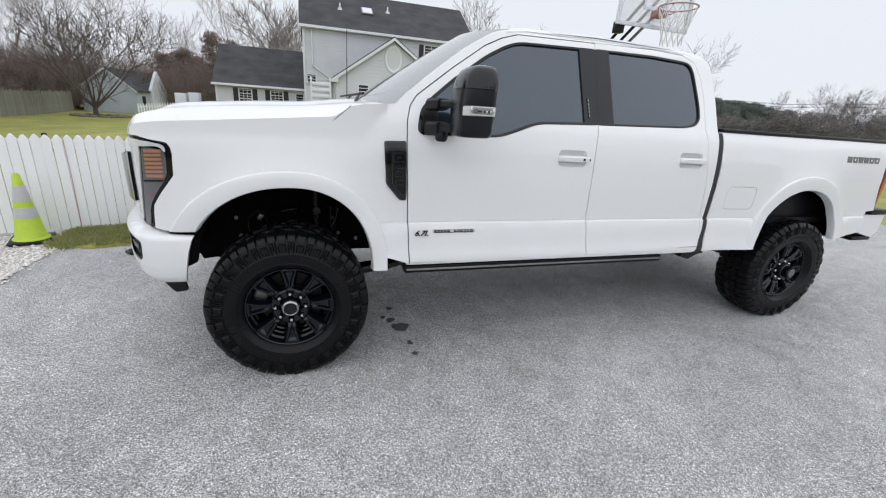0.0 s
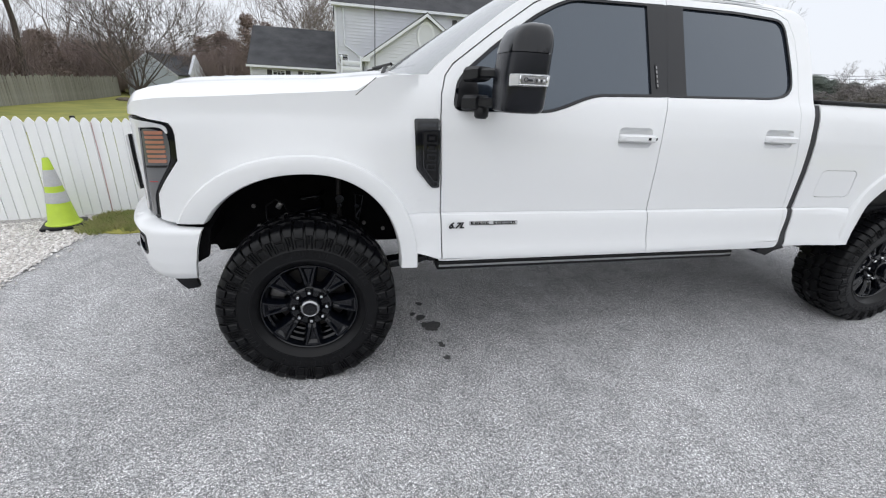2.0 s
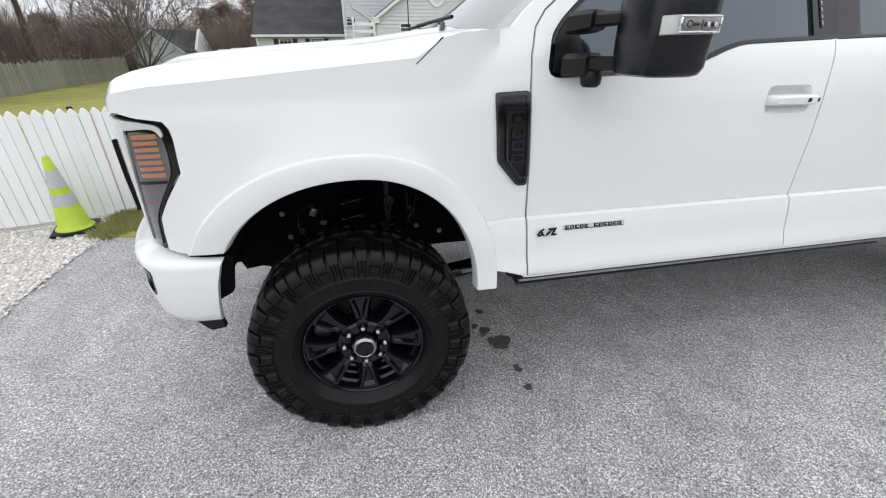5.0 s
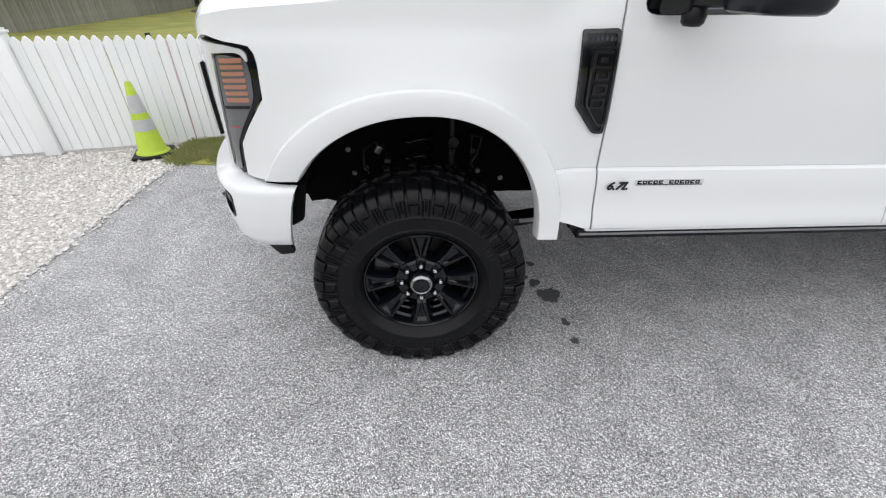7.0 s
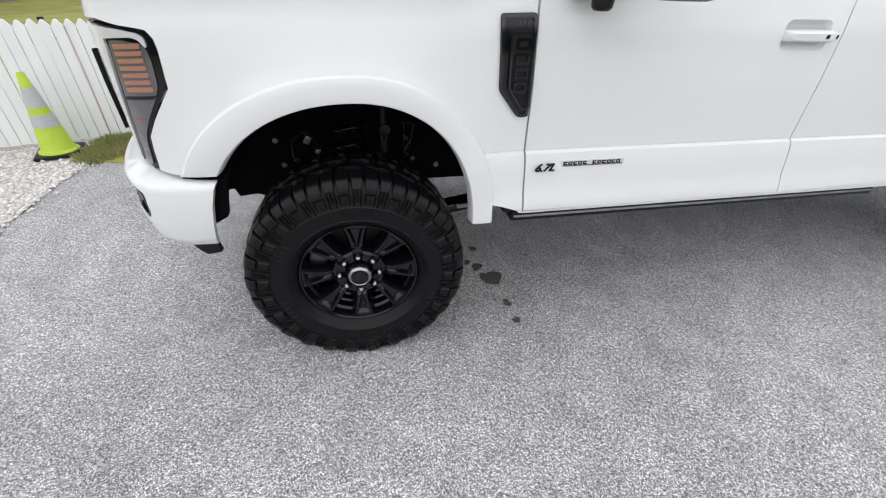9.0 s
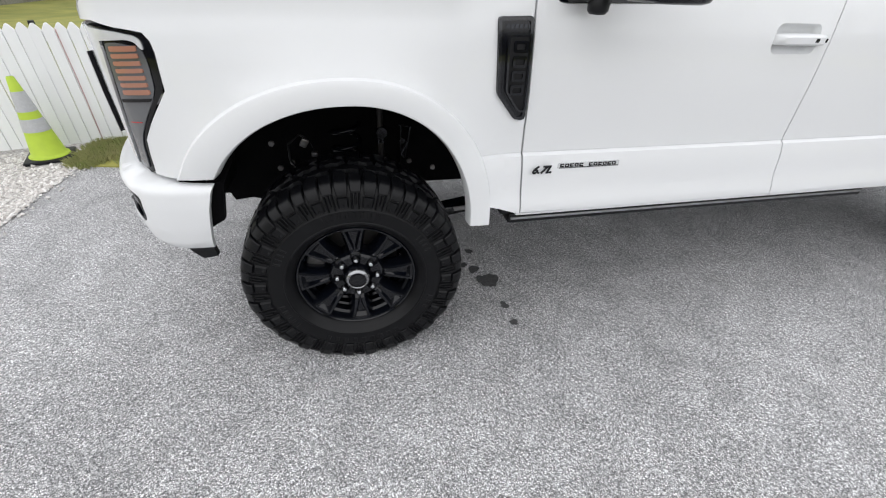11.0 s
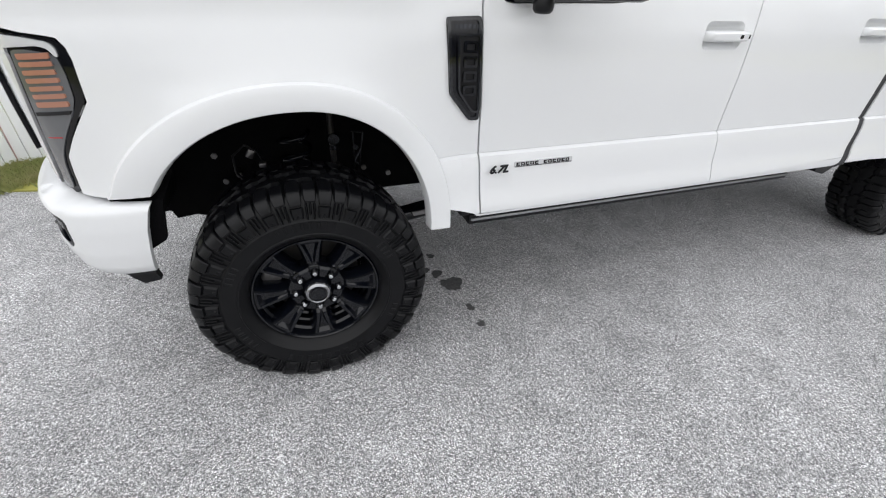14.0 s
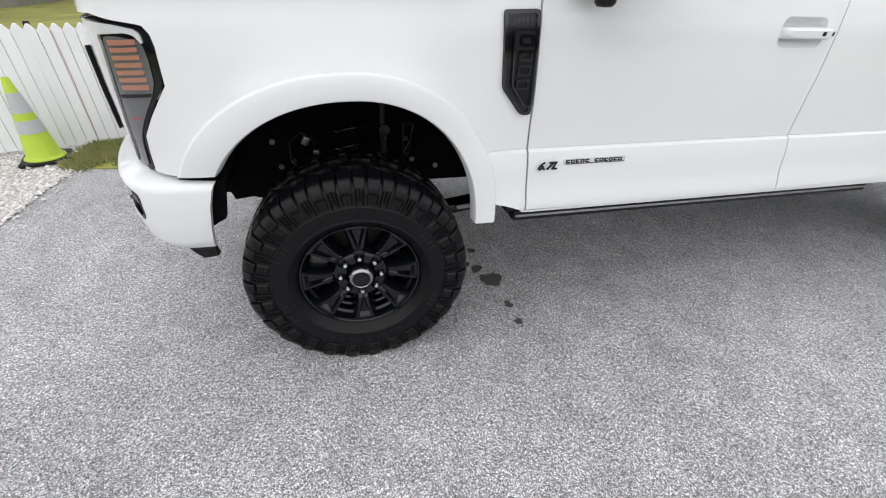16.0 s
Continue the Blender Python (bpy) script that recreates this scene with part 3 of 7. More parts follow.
def build_hood():
    """The bonnet: rolled front lip that follows the nose, two raised ridges."""
    bm = bmesh.new()
    nx, ny = 26, 40
    rows = []
    for j in range(ny + 1):
        t = -1 + 2 * j / ny
        y_off = (1 - abs(t)) ** 1.15 * (YC - 0.172)            # from the edge to the middle
        y = 0.172 + y_off if t < 0 else 2 * YC - 0.172 - y_off
        # place of the nose at this y
        yy = y if y < YC else 2 * YC - y
        lo, hi = -2.2, -0.42
        for _ in range(30):
            mid = (lo + hi) / 2
            if nose(mid)[1] + 0.085 > yy:
                lo = mid
            else:
                hi = mid
        xf = nose(lo)[0] + 0.012
        xb = 0.37 + 0.17 * t * t
        row = []
        for i in range(nx + 1):
            s = (i / nx) ** 1.6
            x = xf + (xb - xf) * s
            d = min((x - xf) / 0.26, 1.0)
            ed = lerp_table(((-0.75, 1.39), (-0.66, 1.436), (-0.58, 1.462), (-0.5, 1.477), (0.25, 1.517), (0.36, 1.553), (0.6, 1.575)), x)
            z = ed + (hood_height(x) - ed) * smoothstep(0, 0.12, 1 - abs(t)) + 0.028 * smoothstep(0, 0.8, 1 - abs(t)) + 0.012 * math.exp(-((abs(t) - 0.62) / 0.07) ** 2)
            z -= (z - 1.348) * (1 - d) ** 2.2
            row.append(bm.verts.new((x, y, z)))
        rows.append(row)
    for a, b in zip(rows, rows[1:]):
        for i in range(nx):
            bm.faces.new((a[i], a[i + 1], b[i + 1], b[i]))
    part("hood", bm, PAINT, truck, "long white hood", smooth=50)
    bm = bmesh.new()
    prism(bm, [(0.20, 0.22), (0.66, 0.22), (0.66, 2 * YC - 0.22), (0.20, 2 * YC - 0.22)], 1.47, 1.510, "xy")
    part("cowl", bm, BLACK_PLASTIC, truck, "black cowl panel under the windshield")


def build_roof():
    bm = bmesh.new()
    nx, ny = 20, 24
    rows = []
    for j in range(ny + 1):
        t = -1 + 2 * j / ny
        row = []
        for i in range(nx + 1):
            s = i / nx
            x = 1.36 - 0.13 * (1 - t * t) + (2.962 - 1.36 + 0.13 * (1 - t * t)) * s
            e = lerp_table(((1.2, 2.02), (1.36, 2.062), (1.48, 2.086), (2.0, 2.101), (2.67, 2.092), (2.90, 2.065), (2.962, 2.02)), x)
            y = YC + t * (YC - 0.414)
            z = e - 0.012 + 0.057 * (1 - t ** 4) ** 0.8
            row.append(bm.verts.new((x, y, z)))
        rows.append(row)
    for a, b in zip(rows, rows[1:]):
        for i in range(nx):
            bm.faces.new((a[i], a[i + 1], b[i + 1], b[i]))
    part("roof", bm, PAINT, truck, smooth=50)
    # windshield and rear window
    for name, material in (("windshield", WINDSHIELD_SKY), ("back_window", GLASS_TINT)):
        bm = bmesh.new()
        rows = []
        for j in range(21):
            t = -1 + 2 * j / 20
            row = []
            for i in range(11):
                s = i / 10
                if name == "windshield":
                    x0, x1 = 0.63 - 0.22 * (1 - t * t), 1.37 - 0.13 * (1 - t * t)
                    x = x0 + (x1 - x0) * s
                    half = 0.86 - 0.215 * s
                    z = 1.575 - 0.02 * (1 - t * t) + (2.075 + 0.03 * (1 - t * t) - 1.575 + 0.02 * (1 - t * t)) * s + 0.05 * s * (1 - s)
                else:
                    x, half = 2.978 - 0.035 * s, 0.90 - 0.24 * s
                    z = 1.50 + 0.53 * s
                row.append(bm.verts.new((x, YC + t * half, z)))
            rows.append(row)
        for a, b in zip(rows, rows[1:]):
            for i in range(10):
                bm.faces.new((a[i], a[i + 1], b[i + 1], b[i]))
        part(name, bm, material, truck, "windshield with the sky's pale reflection put into its colour" if name == "windshield" else "dark back window", smooth=50)
    bm = bmesh.new()
    box(bm, 2.955, YC, 1.05, 0.03, 1.88, 0.92)
    part("cab_back", bm, PAINT, truck)
    bm = bmesh.new()
    box(bm, 1.75, YC, 0.70, 2.4, 1.72, 0.10)
    part("cab_floor", bm, BLACK_MATTE, truck)


def build_bed():
    bm = bmesh.new()
    box(bm, 3.95, YC, 0.86, 1.9, 1.80, 0.05)
    part("bed_floor", bm, BLACK_PLASTIC, truck)
    bm = bmesh.new()
    box(bm, 3.025, YC, 1.17, 0.03, 1.86, 0.72)
    part("bed_front", bm, PAINT, truck)
    for side in (0, 1):
        y = 0.185 if side == 0 else 2 * YC - 0.185
        bm = bmesh.new()
        box(bm, 3.955, y, 1.556, 1.90, 0.115, 0.026, 0.008)
        part("bed_rail_cap", bm, BLACK_PLASTIC, truck, "black plastic bed rail cap")
        bm = bmesh.new()
        box(bm, 3.955, y + (0.045 if side == 0 else -0.045), 1.2, 1.88, 0.012, 0.69)
        part("bed_inner_wall", bm, BLACK_PLASTIC, truck)
    bm = bmesh.new()
    box(bm, 4.925, YC, 1.20, 0.06, 1.72, 0.66, 0.015)
    part("tailgate", bm, PAINT, truck)




def link_shared(name, src, parent, m, label=""):
    """Another object on the mesh of src, at the pose m in the world."""
    ob = new(name, src.data)
    if parent is not None:
        ob.parent = parent
        if parent.type == "EMPTY":
            ob.matrix_parent_inverse = Matrix.Translation(-parent.location)
    ob.matrix_basis = m
    if label:
        tagged(ob, label)
    return ob


# ---- wheels ----
TYRE_W = 0.32


def crown_radius(y):
    t = (y - TYRE_W / 2) / (TYRE_W / 2)
    return 0.449 - 0.011 * t * t


def tread_block(bm, poly, a0, depth=0.013):
    """A block of tread: poly in (metres along the tread, metres across), turned to the angle a0."""
    top, low = [], []
    cs = sum(p[0] for p in poly) / len(poly)
    cy = sum(p[1] for p in poly) / len(poly)
    for s, y in poly:
        for lst, r, k in ((top, crown_radius(y), 0.94), (low, crown_radius(y) - depth, 1.08)):
            ss, yy = cs + (s - cs) * k, cy + (y - cy) * k
            a = a0 + ss / 0.447
            lst.append(bm.verts.new((r * math.cos(a), yy, r * math.sin(a))))
    bm.faces.new(top)
    n = len(top)
    for i in range(n):
        bm.faces.new((top[i], low[i], low[(i + 1) % n], top[(i + 1) % n]))


def shoulder_lug(bm, a0, width, inner, foot, proud, back):
    """A lug that wraps from the tread over the shoulder on to the sidewall, with a point at its inner end. back: the inner side of the tyre."""
    mid = (inner + 0.03) / 2
    sec = [(crown_radius(inner) - 0.014, inner + 0.003, 0.72), (crown_radius(inner), inner, 0.42), (crown_radius(mid) - 0.0005, mid + 0.018, 0.96), (crown_radius(0.03), 0.030 - proud, 1.0), (0.4390, 0.018 - proud, 1.0), (0.4310, 0.0065 - proud, 1.0),
           (0.416, -0.003 - proud, 0.96), (foot + 0.005, -0.0065 - proud, 0.86), (foot, -0.002, 0.80), (foot + 0.004, 0.012, 0.86), (0.410, 0.034, 1.0)]
    rows = []
    n = len(sec)
    for k, drop in ((-1.0, 0.0028), (-0.86, 0.0), (0.86, 0.0), (1.0, 0.0028)):      # rounded long edges
        row = []
        for i, (r, y, w) in enumerate(sec):
            e = drop if 0 < i < n - 3 else 0.0
            a = a0 + k * w * width / 2 / 0.447
            r, y = r - e * (0.3 if i > 5 else 1.0), y + e * (0.2 if i < 4 else 1.0)
            row.append(bm.verts.new((r * math.cos(a), TYRE_W - y if back else y, r * math.sin(a))))
        rows.append(row)
    for a, b in zip(rows, rows[1:]):
        for i in range(n):
            bm.faces.new((a[i], a[(i + 1) % n], b[(i + 1) % n], b[i]))
    bm.faces.new(rows[0][::-1])
    bm.faces.new(rows[-1])


def side_bar(bm, a0, a1, r0, r1, y0, y1):
    """A raised bar on the sidewall between two angles and radii."""
    n = max(1, int(abs(a1 - a0) / radians(4)))
    rows = []
    for i in range(n + 1):
        a = a0 + (a1 - a0) * i / n
        b = a + min(0.019, 0.42 * (a1 - a0)) * ((i == 0) - (i == n))
        rows.append([bm.verts.new((r * math.cos(t), y, r * math.sin(t))) for t, r, y in ((a, r0, y0 + 0.006), (b, r0 + 0.003, y0), (b, r1 - 0.002, y1), (a, r1, y1 + 0.006))])
    for p, q in zip(rows, rows[1:]):
        for k in range(3):
            bm.faces.new((p[k], p[k + 1], q[k + 1], q[k]))
    bm.faces.new(rows[0])
    bm.faces.new(rows[-1][::-1])


def tyre_mesh():
    """An all-terrain tyre: interlocked blocks across the crown, two sorts of shoulder lug, stepped blocks and fins down the sidewall."""
    bm = bmesh.new()
    W = TYRE_W
    prof = [(0.226, 0.066), (0.236, 0.046), (0.246, 0.026), (0.260, 0.006), (0.275, -0.0055), (0.277, -0.0085), (0.283, -0.0085), (0.285, -0.006), (0.31, -0.0090), (0.336, -0.0095), (0.340, -0.0070), (0.375, -0.0040), (0.400, 0.001), (0.414, 0.009), (0.4245, 0.022), (0.430, 0.055),
            (0.4335, 0.10), (0.435, W / 2), (0.4335, W - 0.10), (0.429, W - 0.055), (0.415, W - 0.018), (0.35, W + 0.004), (0.24, W - 0.014), (0.226, W - 0.03)]
    lathe(bm, prof, 120)
    N = 26
    pitch = 2 * math.pi / N
    R = 0.447
    for i in range(N):
        a = i * pitch
        for back in (False, True):
            a2 = a + (pitch * 0.5 if back else 0)
            shoulder_lug(bm, a2 - 0.0272 / R, 0.0492, 0.100, 0.392, 0.0030, back)
            shoulder_lug(bm, a2 + 0.0272 / R, 0.0450, 0.080, 0.404, -0.0040, back)
        c, f = a - 0.0272 / R, a + 0.0272 / R
        # broad stepped block under each long lug, with a small tab at its foot
        side_bar(bm, c - 0.056, c + 0.056, 0.346, 0.389, -0.0118, -0.0098)
        side_bar(bm, c - 0.020, c + 0.020, 0.352, 0.362, -0.0140, -0.0140)
        # fins under each short lug
        side_bar(bm, f - 0.044, f - 0.024, 0.342, 0.402, -0.0160, -0.0070)
        side_bar(bm, f - 0.010, f + 0.010, 0.360, 0.402, -0.0130, -0.0065)
        side_bar(bm, f + 0.024, f + 0.044, 0.342, 0.402, -0.0160, -0.0070)
        # two rows of interlocking blocks across the crown, slanting against each other
        for flip, off in ((1, 0.5), (-1, 1.0)):
            q = [(-0.042, 0.103), (-0.012, 0.112), (0.004, 0.102), (0.036, 0.108), (0.046, 0.127), (0.022, 0.151), (-0.008, 0.143), (-0.028, 0.153), (-0.048, 0.131)]
            tread_block(bm, [(u * flip, y if flip > 0 else W - y) for u, y in q], a + pitch * off)
    # moulded marks as plain bars
    for c, n, w in ((radians(-90), 9, 7.0), (radians(90), 8, 5.0), (radians(32), 4, 4.0), (radians(150), 4, 4.0), (radians(-25), 3, 5.0), (radians(-155), 5, 5.0)):
        for k in range(n):
            a = c + radians(w) * (k - (n - 1) / 2)
            side_bar(bm, a - radians(w * 0.36), a + radians(w * 0.36), 0.303, 0.331, -0.0108, -0.0112)
    for v in bm.verts:                      # the flat where it stands
        if v.co.z < -AXLE_Z + 0.0015:
            v.co.z = -AXLE_Z + 0.0015
            v.co.y += 0.006 * (-1 if v.co.y < W / 2 else 1)
    return bm


DISH = 0.020


def rim_mesh():
    """Rim lip, stepped barrel and hub with a raised block between each pair of nuts, in one casting."""
    bm = bmesh.new()
    lathe(bm, [(0.224, 0.046), (0.229, 0.020), (0.2335, 0.010), (0.239, 0.007), (0.243, 0.012), (0.242, 0.030), (0.230, 0.10), (0.230, 0.29), (0.222, 0.29), (0.206, 0.245), (0.205, 0.20), (0.196, 0.195), (0.196, 0.15), (0.205, 0.145), (0.206, 0.095), (0.214, 0.090), (0.215, 0.055)], 96, closed=True)
    lathe(bm, [(0.001, 0.044), (0.060, 0.044), (0.066, 0.038), (0.098, 0.038), (0.106, 0.042), (0.113, 0.054), (0.113, 0.100), (0.001, 0.100)], 64)
    for k in range(8):
        a0 = math.pi / 8 + 2 * math.pi * k / 8
        rings = []
        for y, r0, r1, w0, w1 in ((0.046, 0.056, 0.110, 0.0150, 0.027), (0.030, 0.058, 0.106, 0.0130, 0.022), (0.023, 0.062, 0.097, 0.0105, 0.017)):
            ring = []
            for r, w in ((r0, -w0), (r1, -w1), (r1, w1), (r0, w0)):
                ring.append(bm.verts.new((r * math.cos(a0) - w * math.sin(a0), y, r * math.sin(a0) + w * math.cos(a0))))
            rings.append(ring)
        for p, q in zip(rings, rings[1:]):
            for n in range(4):
                bm.faces.new((p[n], p[(n + 1) % 4], q[(n + 1) % 4], q[n]))
        bm.faces.new(rings[-1])
    for v in bm.verts:
        v.co.y += DISH if v.co.y < 0.13 else 0.0
    return bm


def spoke_mesh():
    """One broad spoke along +z: bevelled edges and a wedge-shaped trough that widens to the rim and ends in a slanted wall."""
    bm = bmesh.new()
    rows = []
    for r, w, yt, tw, td in ((0.104, 0.0205, 0.044, 0.16, 0.0), (0.112, 0.0215, 0.034, 0.18, 0.001), (0.124, 0.0228, 0.027, 0.24, 0.004), (0.15, 0.0265, 0.021, 0.42, 0.011), (0.18, 0.0320, 0.017, 0.58, 0.017), (0.208, 0.0385, 0.0155, 0.70, 0.020), (0.221, 0.0425, 0.016, 0.76, 0.004), (0.230, 0.046, 0.017, 0.76, 0.0)):
        t0 = max(0.0015, w * tw - 0.008)
        half = [(w + 0.013, yt + 0.062), (w + 0.009, yt + 0.022), (w + 0.002, yt + 0.008), (w - 0.003, yt), (w * tw, yt + 0.0005), (t0, yt + td)]
        sec = [(-t, y) for t, y in half] + half[::-1]
        rows.append([bm.verts.new((t, y + DISH, r)) for t, y in sec])
    for p, q in zip(rows, rows[1:]):
        for i in range(len(p) - 1):
            bm.faces.new((p[i], p[i + 1], q[i + 1], q[i]))
    bm.faces.new(rows[0])
    bm.faces.new(rows[-1][::-1])
    return bm


def dished(bm):
    for v in bm.verts:
        v.co.y += DISH
    return bm


def build_wheels():
    pieces = {}
    first = None
    for x in (0.0, WHEELBASE):
        for side in (0, 1):
            y0 = -0.012 if x == 0 else 0.045
            y = y0 if side == 0 else 2 * YC - y0
            m = Matrix.Translation((x, y, AXLE_Z)) @ (pose(0, 0, 0, 0, 0, 180) if side else Matrix())
            if first is None:
                w = part("wheel", rim_mesh(), BLACK_GLOSS, truck, "gloss black eight-spoke wheel", smooth=28)
                w.matrix_basis = m
                first = w
                t = part("tyre", tyre_mesh(), RUBBER, w, "chunky all-terrain tyre", smooth=30)
                pieces["tyre"] = (t, Matrix())
                sp = part("spoke", spoke_mesh(), BLACK_GLOSS, w, smooth=28)
                pieces["spoke"] = (sp, Matrix())
                for k in range(1, 8):
                    link_shared("spoke", sp, w, Matrix.Rotation(2 * math.pi * k / 8, 4, "Y"))
                bm = bmesh.new()
                lathe(bm, [(0.0005, -0.004), (0.026, -0.004), (0.0265, -0.001), (0.0345, -0.0015), (0.036, -0.006), (0.045, -0.004), (0.0505, 0.004), (0.054, 0.020), (0.056, 0.050)], 48)
                c = part("centre_cap", dished(bm), BLACK_GLOSS, w, "black centre cap")
                pieces["centre_cap"] = (c, Matrix())
                bm = bmesh.new()
                lathe(bm, [(0.0345, -0.0020), (0.0360, -0.0080), (0.0390, -0.0100), (0.0450, -0.0070), (0.0495, 0.0000), (0.0500, 0.0040)], 48)
                pieces["cap_ring"] = (part("cap_ring", dished(bm), CAP_METAL, w, "dark metal ring on the cap"), Matrix())
                bm = bmesh.new()
                lathe(bm, [(0.0005, 0.010), (0.007, 0.0115), (0.0105, 0.016), (0.0115, 0.028), (0.0145, 0.034), (0.0145, 0.050)], 12)
                nut = part("lug_nut", dished(bm), CHROME, w, "chrome lug nut")
                nut.matrix_basis = Matrix.Translation((0.082, 0, 0.0))
                pieces["lug_nut"] = (nut, nut.matrix_basis.copy())
                for k in range(1, 8):
                    a = 2 * math.pi * k / 8
                    link_shared("lug_nut", nut, w, Matrix.Translation((0.082 * math.cos(a), 0, 0.082 * math.sin(a))), "chrome lug nut")
                bm = bmesh.new()
                lathe(bm, [(0.10, 0.145), (0.178, 0.145), (0.178, 0.175), (0.10, 0.175)], 48, closed=True)
                pieces["brake_disc"] = (part("brake_disc", bm, DARK_STEEL, w, "dark brake disc"), Matrix())
                bm = bmesh.new()
                box(bm, -0.150, 0.125, 0.075, 0.075, 0.05, 0.10, 0.012, Matrix.Rotation(radians(25), 4, "Y"))
                pieces["brake_caliper"] = (part("brake_caliper", bm, STEEL, w, "grey brake caliper"), Matrix())
                bm = bmesh.new()
                cyl(bm, (0, 0.20, 0), (0, 0.202, 0), 0.197, 32)
                pieces["back_plate"] = (part("back_plate", bm, BLACK_MATTE, w), Matrix())
            else:
                w = link_shared("wheel", first, truck, m, "gloss black eight-spoke wheel")
                for name, (src, mm) in pieces.items():
                    if name == "spoke":
                        for k in range(8):
                            link_shared("spoke", src, w, Matrix.Rotation(2 * math.pi * k / 8, 4, "Y"))
                    elif name == "lug_nut":
                        for k in range(8):
                            a = 2 * math.pi * k / 8
                            link_shared("lug_nut", src, w, Matrix.Translation((0.082 * math.cos(a), 0, 0.082 * math.sin(a))), "chrome lug nut")
                    elif name not in ("centre_cap", "cap_ring") or x == 0:
                        link_shared(name, src, w, mm, src.get("label", ""))
                if x:                            # the rear axle ends in a long hub with a flat grey cap
                    bm = bmesh.new()
                    lathe(bm, [(0.0005, -0.040), (0.036, -0.040), (0.046, -0.036), (0.049, -0.026), (0.050, 0.010), (0.058, 0.016), (0.060, 0.060)], 40)
                    hub = part("axle_hub", bm, BLACK_GLOSS, w, "long gloss black axle hub")
                    bm = bmesh.new()
                    lathe(bm, [(0.0005, -0.0425), (0.034, -0.0425), (0.036, -0.0390)], 32)
                    part("hub_cap", bm, STEEL, hub, "flat grey hub cap")


# ---- front of the truck ----
def bumper_skin(u, z, side=0, inset=0.0):
    u0 = -0.47
    x, dy = (u, 0.0) if u >= u0 else along(BUMPER_PLAN, u0 - u)
    if u < u0:
        x += u0
    z0, z = z, z - 0.034 * smoothstep(-0.58, -0.80, u)
    d = lerp_table(((0.50, 0.13), (0.580, 0.115), (0.598, 0.083), (0.63, 0.062), (0.69, 0.050), (0.78, 0.044), (0.8375, 0.047), (0.85, 0.053), (0.8625, 0.068), (0.875, 0.150), (0.8875, 0.165), (0.96, 0.17)), z) - 0.05 + inset
    a = radians(lerp_table(BUMPER_HEADING, max(0.0, u0 - u)))
    x, y = x + d * math.sin(a), 0.05 + dy + d * math.cos(a)
    return Vector((x, y if side == 0 else 2 * YC - y, z0))


def lamp_skin(u, z, side=0, inset=0.0):
    """The skin, with the inset measured square to the nose."""
    p = skin(u, z, side, 0.0)
    a = heading(u)
    dy = inset * math.cos(a)
    return p + Vector((inset * math.sin(a), dy if side == 0 else -dy, 0))


def ear_skin(u, z, side=0, inset=0.0):
    """The grille's face, which leaves the lamp by little at its outer end and by more further in."""
    return lamp_skin(u, z, side, inset - 0.008 - 0.034 * smoothstep(-0.75, -1.02, u) + 0.05 * smoothstep(-1.06, -1.25, u))


def bar_skin(u, z, side=0, inset=0.0):
    """The lamp face; what lies on it falls a little towards the nose."""
    return lamp_skin(u, z + 0.05 * (u + 0.57), side, inset)


def rounded(x0, z0, x1, z1, r, n=4):
    out = []
    for cx, cz, a in ((x1 - r, z0 + r, -90), (x1 - r, z1 - r, 0), (x0 + r, z1 - r, 90), (x0 + r, z0 + r, 180)):
        for i in range(n + 1):
            t = radians(a + 90 * i / n)
            out.append((cx + r * math.cos(t), cz + r * math.sin(t)))
    return out


